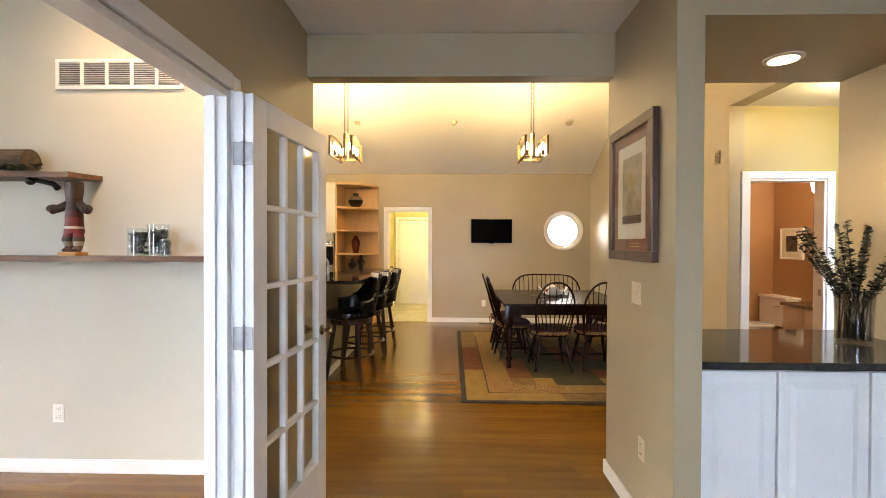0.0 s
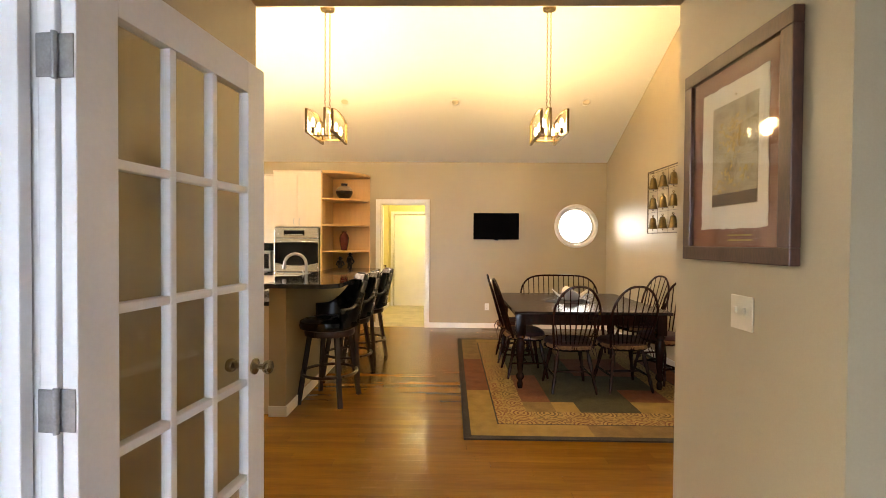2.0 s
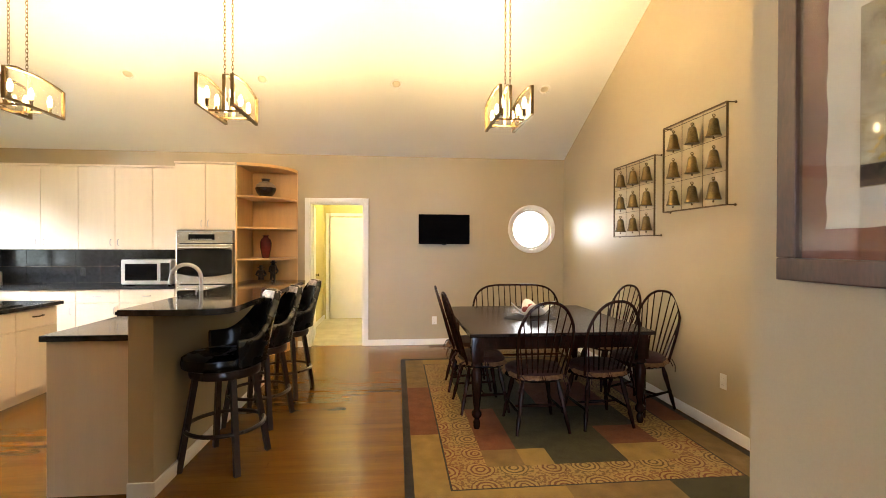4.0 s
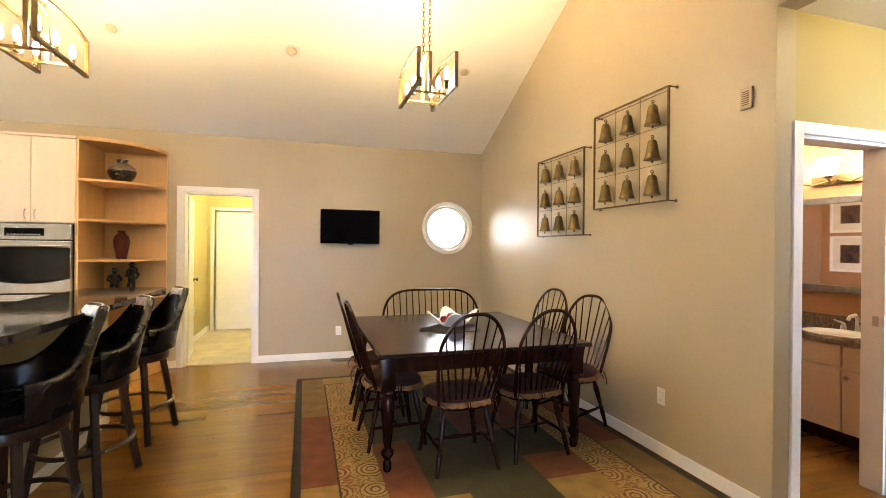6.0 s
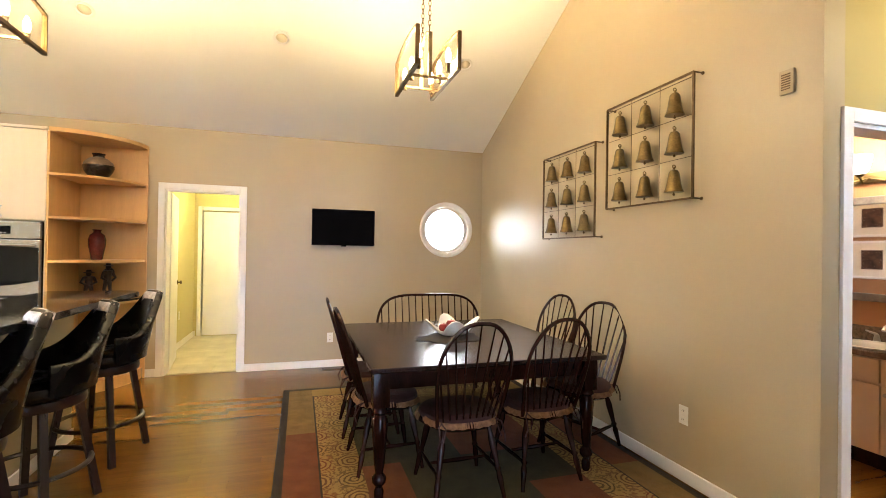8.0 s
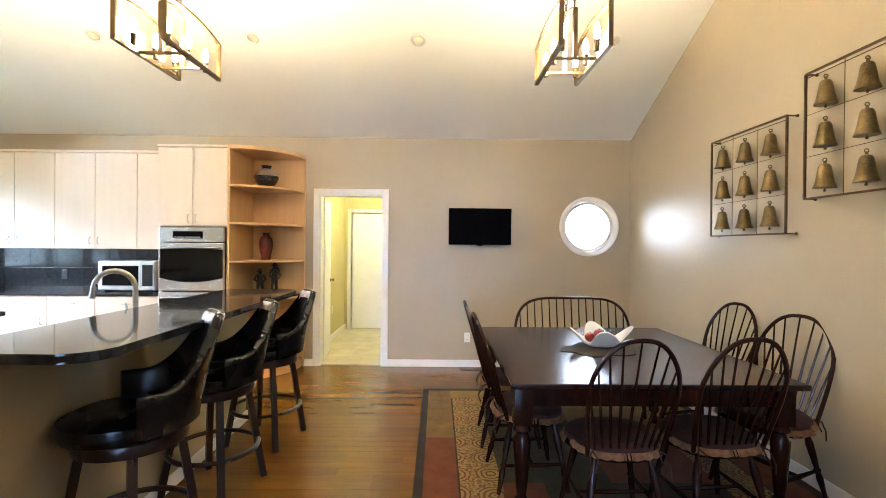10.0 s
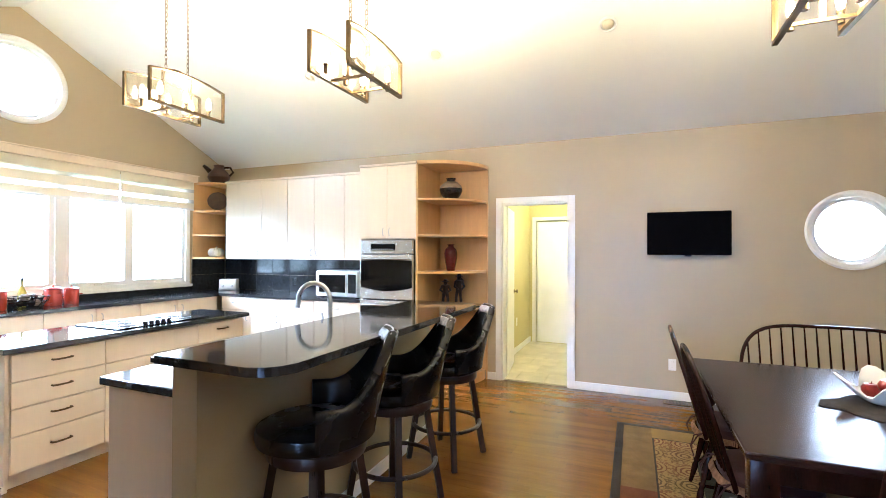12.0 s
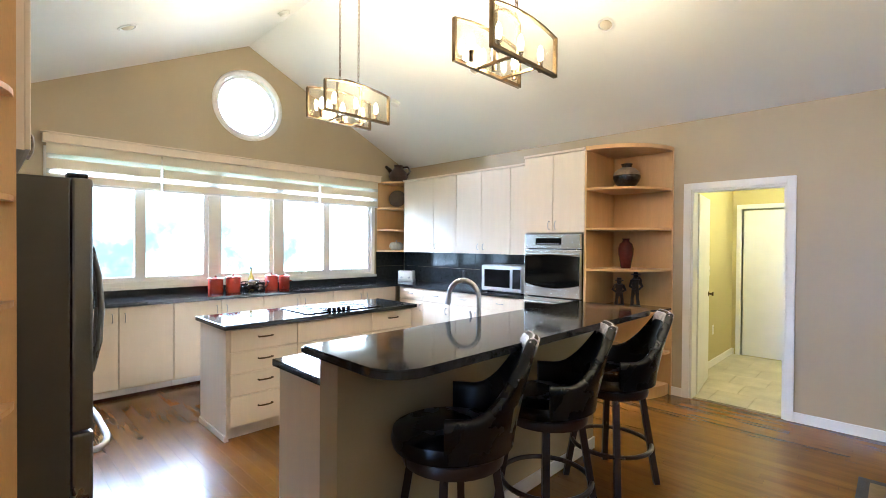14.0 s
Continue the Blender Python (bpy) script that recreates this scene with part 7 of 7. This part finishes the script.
for a in ((my0, my1, mz0, mz0 + 0.06), (my0, my1, mz1 - 0.06, mz1), (my0, my0 + 0.06, mz0 + 0.06, mz1 - 0.06), (my1 - 0.06, my1, mz0 + 0.06, mz1 - 0.06)):
    part("frame_rail", B(4.215, 4.2485, *a, 0.006), GREYFRAME, e)
e = thing("vanity_light", Matrix.Identity(4), "lit three-globe vanity light above the mirror", "wall light")
part("back_plate", B(4.225, 4.2485, 4.70, 5.10, 1.96, 2.04, 0.006), BRASS, e)
for y in (4.62, 4.90, 5.18):
    a = part("arm", sweep(N(), [(4.235, 4.90, 2.0), (4.16, (4.90 + y) / 2, 1.96), (4.12, y, 2.0)], 0.008, 8), BRASS, e, smooth=True)
    part("cup", lathe(N(), [(0.02, 0), (0.035, 0.02)], 14, (4.12, y, 2.0)), BRASS, a)
    part("glass_shade", lathe(N(), [(0.03, 0.0), (0.055, 0.03), (0.07, 0.10), (0.075, 0.14)], 18, (4.12, y, 2.021)), SCONCE, a, "glowing frosted shade", smooth=True)


def small_picture(m):
    """Local y along the wall, facing -x."""
    e = thing("small_picture", m, "white framed picture with dark print", "picture", "white framed bathroom pictures")
    for a in ((-0.20, 0.20, -0.20, -0.175), (-0.20, 0.20, 0.175, 0.20), (-0.20, -0.175, -0.175, 0.175), (0.175, 0.20, -0.175, 0.175)):
        part("frame_rail", B(-0.022, -0.001, *a, 0.003), TRIM, e)
    part("mat_board", B(-0.012, -0.002, -0.175, 0.175, -0.175, 0.175), PAPER, e)
    part("print", B(-0.0145, -0.0122, -0.095, 0.095, -0.10, 0.10), PRINTDARK, e)


small_picture(Matrix.Translation((4.25, 5.75, 1.45)))
for z in (1.38, 1.82):
    small_picture(Matrix.Translation((2.60, 5.80, z)) @ Matrix.Rotation(math.pi, 4, "Z"))
e = thing("toilet", pose(4.245, 5.83, 0.001, 0, 0, 90), "white ceramic toilet against the bathroom wall", "toilet")
part("tank", B(-0.24, 0.24, 0.01, 0.20, 0.40, 0.74, 0.02), CERAMIC, e)
part("tank_lid", B(-0.25, 0.25, 0.002, 0.21, 0.741, 0.775, 0.01), CERAMIC, e)
part("bowl", lathe(N(), [(0.13, 0), (0.12, 0.03), (0.11, 0.20), (0.17, 0.36), (0.19, 0.395)], 24, (0, 0.42, 0), sy=1.25), CERAMIC, e, smooth=True)
part("seat_lid", lathe(N(), [(0.19, 0.396), (0.195, 0.41), (0.18, 0.425), (0.02, 0.43)], 24, (0, 0.42, 0), sy=1.25), CERAMIC, e, smooth=True)
part("flush_lever", sweep(N(), [(-0.16, 0.20, 0.66), (-0.16, 0.225, 0.66), (-0.10, 0.23, 0.655)], 0.007, 8), NICKEL, e)

# ---- mudroom ----
door_casing("door_4", -1.36, -0.56, 2.0, 10.66, -1, 0.06, 0.02)
e = thing("flush_door", pose(-0.96, 10.64, 0.012), "closed white flush door with a lever", "door")
part("leaf", B(-0.378, 0.378, 0.0, 0.018, 0, 1.965, 0.002), TRIM, e)
part("door_knob", lathe(N(), [(0.026, 0), (0.026, 0.006), (0.01, 0.012), (0.01, 0.03), (0.026, 0.04), (0.02, 0.06)], 14, (0.31, 0.0, 0.95), (0, -1, 0)), BRASS, e, smooth=True)
e = thing("open_door", pose(-1.245, 8.355, 0.012, 0, 0, 97.5), "white door standing open into the mudroom", "door")
part("leaf", B(0.0, 0.735, 0.0, 0.035, 0, 2.0, 0.003), TRIM, e)
for s, y in ((-1, 0.0), (1, 0.035)):
    part("door_knob", lathe(N(), [(0.026, 0), (0.026, 0.006), (0.01, 0.012), (0.01, 0.028), (0.025, 0.036), (0.02, 0.05)], 14, (0.675, y, 0.95), (0, s, 0)), BRASS, e, smooth=True)
part("latch_plate", B(0.7352, 0.737, 0.008, 0.027, 0.92, 0.98), BRASS, e)
e = thing("mudroom_ceiling_light", pose(-0.55, 9.5, 2.50), "lit flush ceiling light in the mudroom", "ceiling light")
part("base_plate", lathe(N(), [(0.15, -0.02), (0.15, -0.001)], 24), NICKEL, e)
part("glass_bowl", lathe(N(), [(0.02, -0.10), (0.10, -0.075), (0.14, -0.021)], 24), SCONCE, e, "glowing glass bowl", smooth=True)

# ---- floor boards and tiles ----
def boards(x0, x1, y0, y1, rng, row0=0):
    """Strips along x with random butt joints; yields their corners."""
    w = 0.083
    rows = int(math.ceil((y1 - y0) / w))
    for r in range(rows):
        ya, yb = y0 + r * w, min(y1, y0 + (r + 1) * w)
        x = x0 - rng.uniform(0, 0.9)
        while x < x1:
            L = rng.choice((0.55, 0.7, 0.85, 1.0, 1.2, 1.4))
            a, b = max(x, x0), min(x + L, x1)
            if b - a > 0.02:
                yield a, b, ya, yb
            x += L


def slab_data(bm, a, b, c, d, z0, z1, g):
    e1 = 0.00008
    lo = [bm.verts.new(p) for p in ((a + g, c + g, z0), (b - g, c + g, z0), (b - g, d - g, z0), (a + g, d - g, z0))]
    mi = [bm.verts.new(p) for p in ((a + g, c + g, z1 - e1), (b - g, c + g, z1 - e1), (b - g, d - g, z1 - e1), (a + g, d - g, z1 - e1))]
    hi = [bm.verts.new(p) for p in ((a + g + e1, c + g + e1, z1), (b - g - e1, c + g + e1, z1), (b - g - e1, d - g - e1, z1), (a + g + e1, d - g - e1, z1))]
    for p, q in ((lo, mi), (mi, hi)):
        for k in range(4):
            bm.faces.new((p[k], p[(k + 1) % 4], q[(k + 1) % 4], q[k]))
    bm.faces.new(hi)


floor_ob = bpy.data.objects["floor"]
rng = random.Random(42)
rest = N()
count = 0
for zone in ((-5.57, 2.41, 2.70, 8.20), (2.41, 4.24, 2.70, 6.09), (-0.96, 3.29, -3.99, 2.70), (-5.19, -0.96, -3.99, 2.70)):
    for a, b, c, d in boards(*zone, rng):
        near = -1.4 < a and b < 2.4 and 3.0 < c < 6.6 and count < 290
        if near:
            count += 1
            bm = N()
            slab_data(bm, a, b, c, d, -0.012, 0.0, 0.0003)
            part("plank", bm, FLOOR, floor_ob)
        else:
            slab_data(rest, a, b, c, d, -0.012, 0.0, 0.0003)
ob = part("plank_field", rest, FLOOR, floor_ob)
tagged(ob, "brown oak floor strips", kind="stuff")
tile_floor = bpy.data.objects["floor_mudroom"]
for i in range(-1, 7):
    for j in range(6):
        x0 = -1.47 + i * 0.33 + (0.165 if j % 2 else 0)
        y0 = 8.275 + j * 0.405
        xa, xb, yb = max(x0, -1.468), min(x0 + 0.33, 0.098), min(y0 + 0.405, 10.658)
        if xb - xa > 0.03 and yb - y0 > 0.02:
            bm = N()
            slab_data(bm, xa, xb, y0, yb, -0.008, 0.002, 0.002)
            part("tile", bm, TILE, tile_floor)

# ---- lamps ----
for x in PEND_X:
    lamp("pendant_lamp", "POINT", Matrix.Translation((x, PEND_Y, PEND_Z + 0.12)), PEND_W, (1.0, 0.74, 0.38), radius=0.09)
    lamp("pendant_uplight", "SPOT", Matrix.Translation((x, PEND_Y, PEND_Z + 0.13)) @ Matrix.Rotation(math.pi, 4, "X"), PEND_UP, (1.0, 0.755, 0.40), radius=0.09, spot=radians(172), blend=0.55)
# unseen fixture added; warm wall and shelf shadows imply a ceiling source
e = thing("downlight", pose(-1.55, 1.95, 3.3985), "unseen lit downlight added in the living room ceiling", "ceiling light")
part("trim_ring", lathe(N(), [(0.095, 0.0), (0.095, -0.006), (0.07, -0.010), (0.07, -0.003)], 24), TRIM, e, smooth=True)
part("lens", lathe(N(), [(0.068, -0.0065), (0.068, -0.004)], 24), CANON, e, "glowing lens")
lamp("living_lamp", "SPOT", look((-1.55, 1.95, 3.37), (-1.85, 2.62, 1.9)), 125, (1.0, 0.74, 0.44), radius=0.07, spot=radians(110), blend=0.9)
lamp("niche_lamp", "SPOT", look((1.67, 2.30, 2.40), (1.67, 2.30, 0)), 30, (1.0, 0.78, 0.50), radius=0.06, spot=radians(130))
lamp("mudroom_lamp", "POINT", Matrix.Translation((-0.55, 9.5, 2.34)), MUD_W, (1.0, 0.87, 0.40), radius=0.10)
e = thing("downlight", pose(2.95, 3.30, 2.6905), "lit recessed downlight in the passage", "ceiling light")
part("trim_ring", lathe(N(), [(0.095, 0.0), (0.095, -0.006), (0.07, -0.010), (0.07, -0.003)], 24), TRIM, e, smooth=True)
part("lens", lathe(N(), [(0.068, -0.0065), (0.068, -0.004)], 24), CANON, e, "glowing lens")
lamp("passage_lamp", "POINT", Matrix.Translation((2.95, 3.30, 2.62)), 15, (1.0, 0.82, 0.45), radius=0.05)
lamp("bath_lamp", "POINT", Matrix.Translation((4.0, 4.9, 2.12)), 26, (1.0, 0.78, 0.50), radius=0.10)
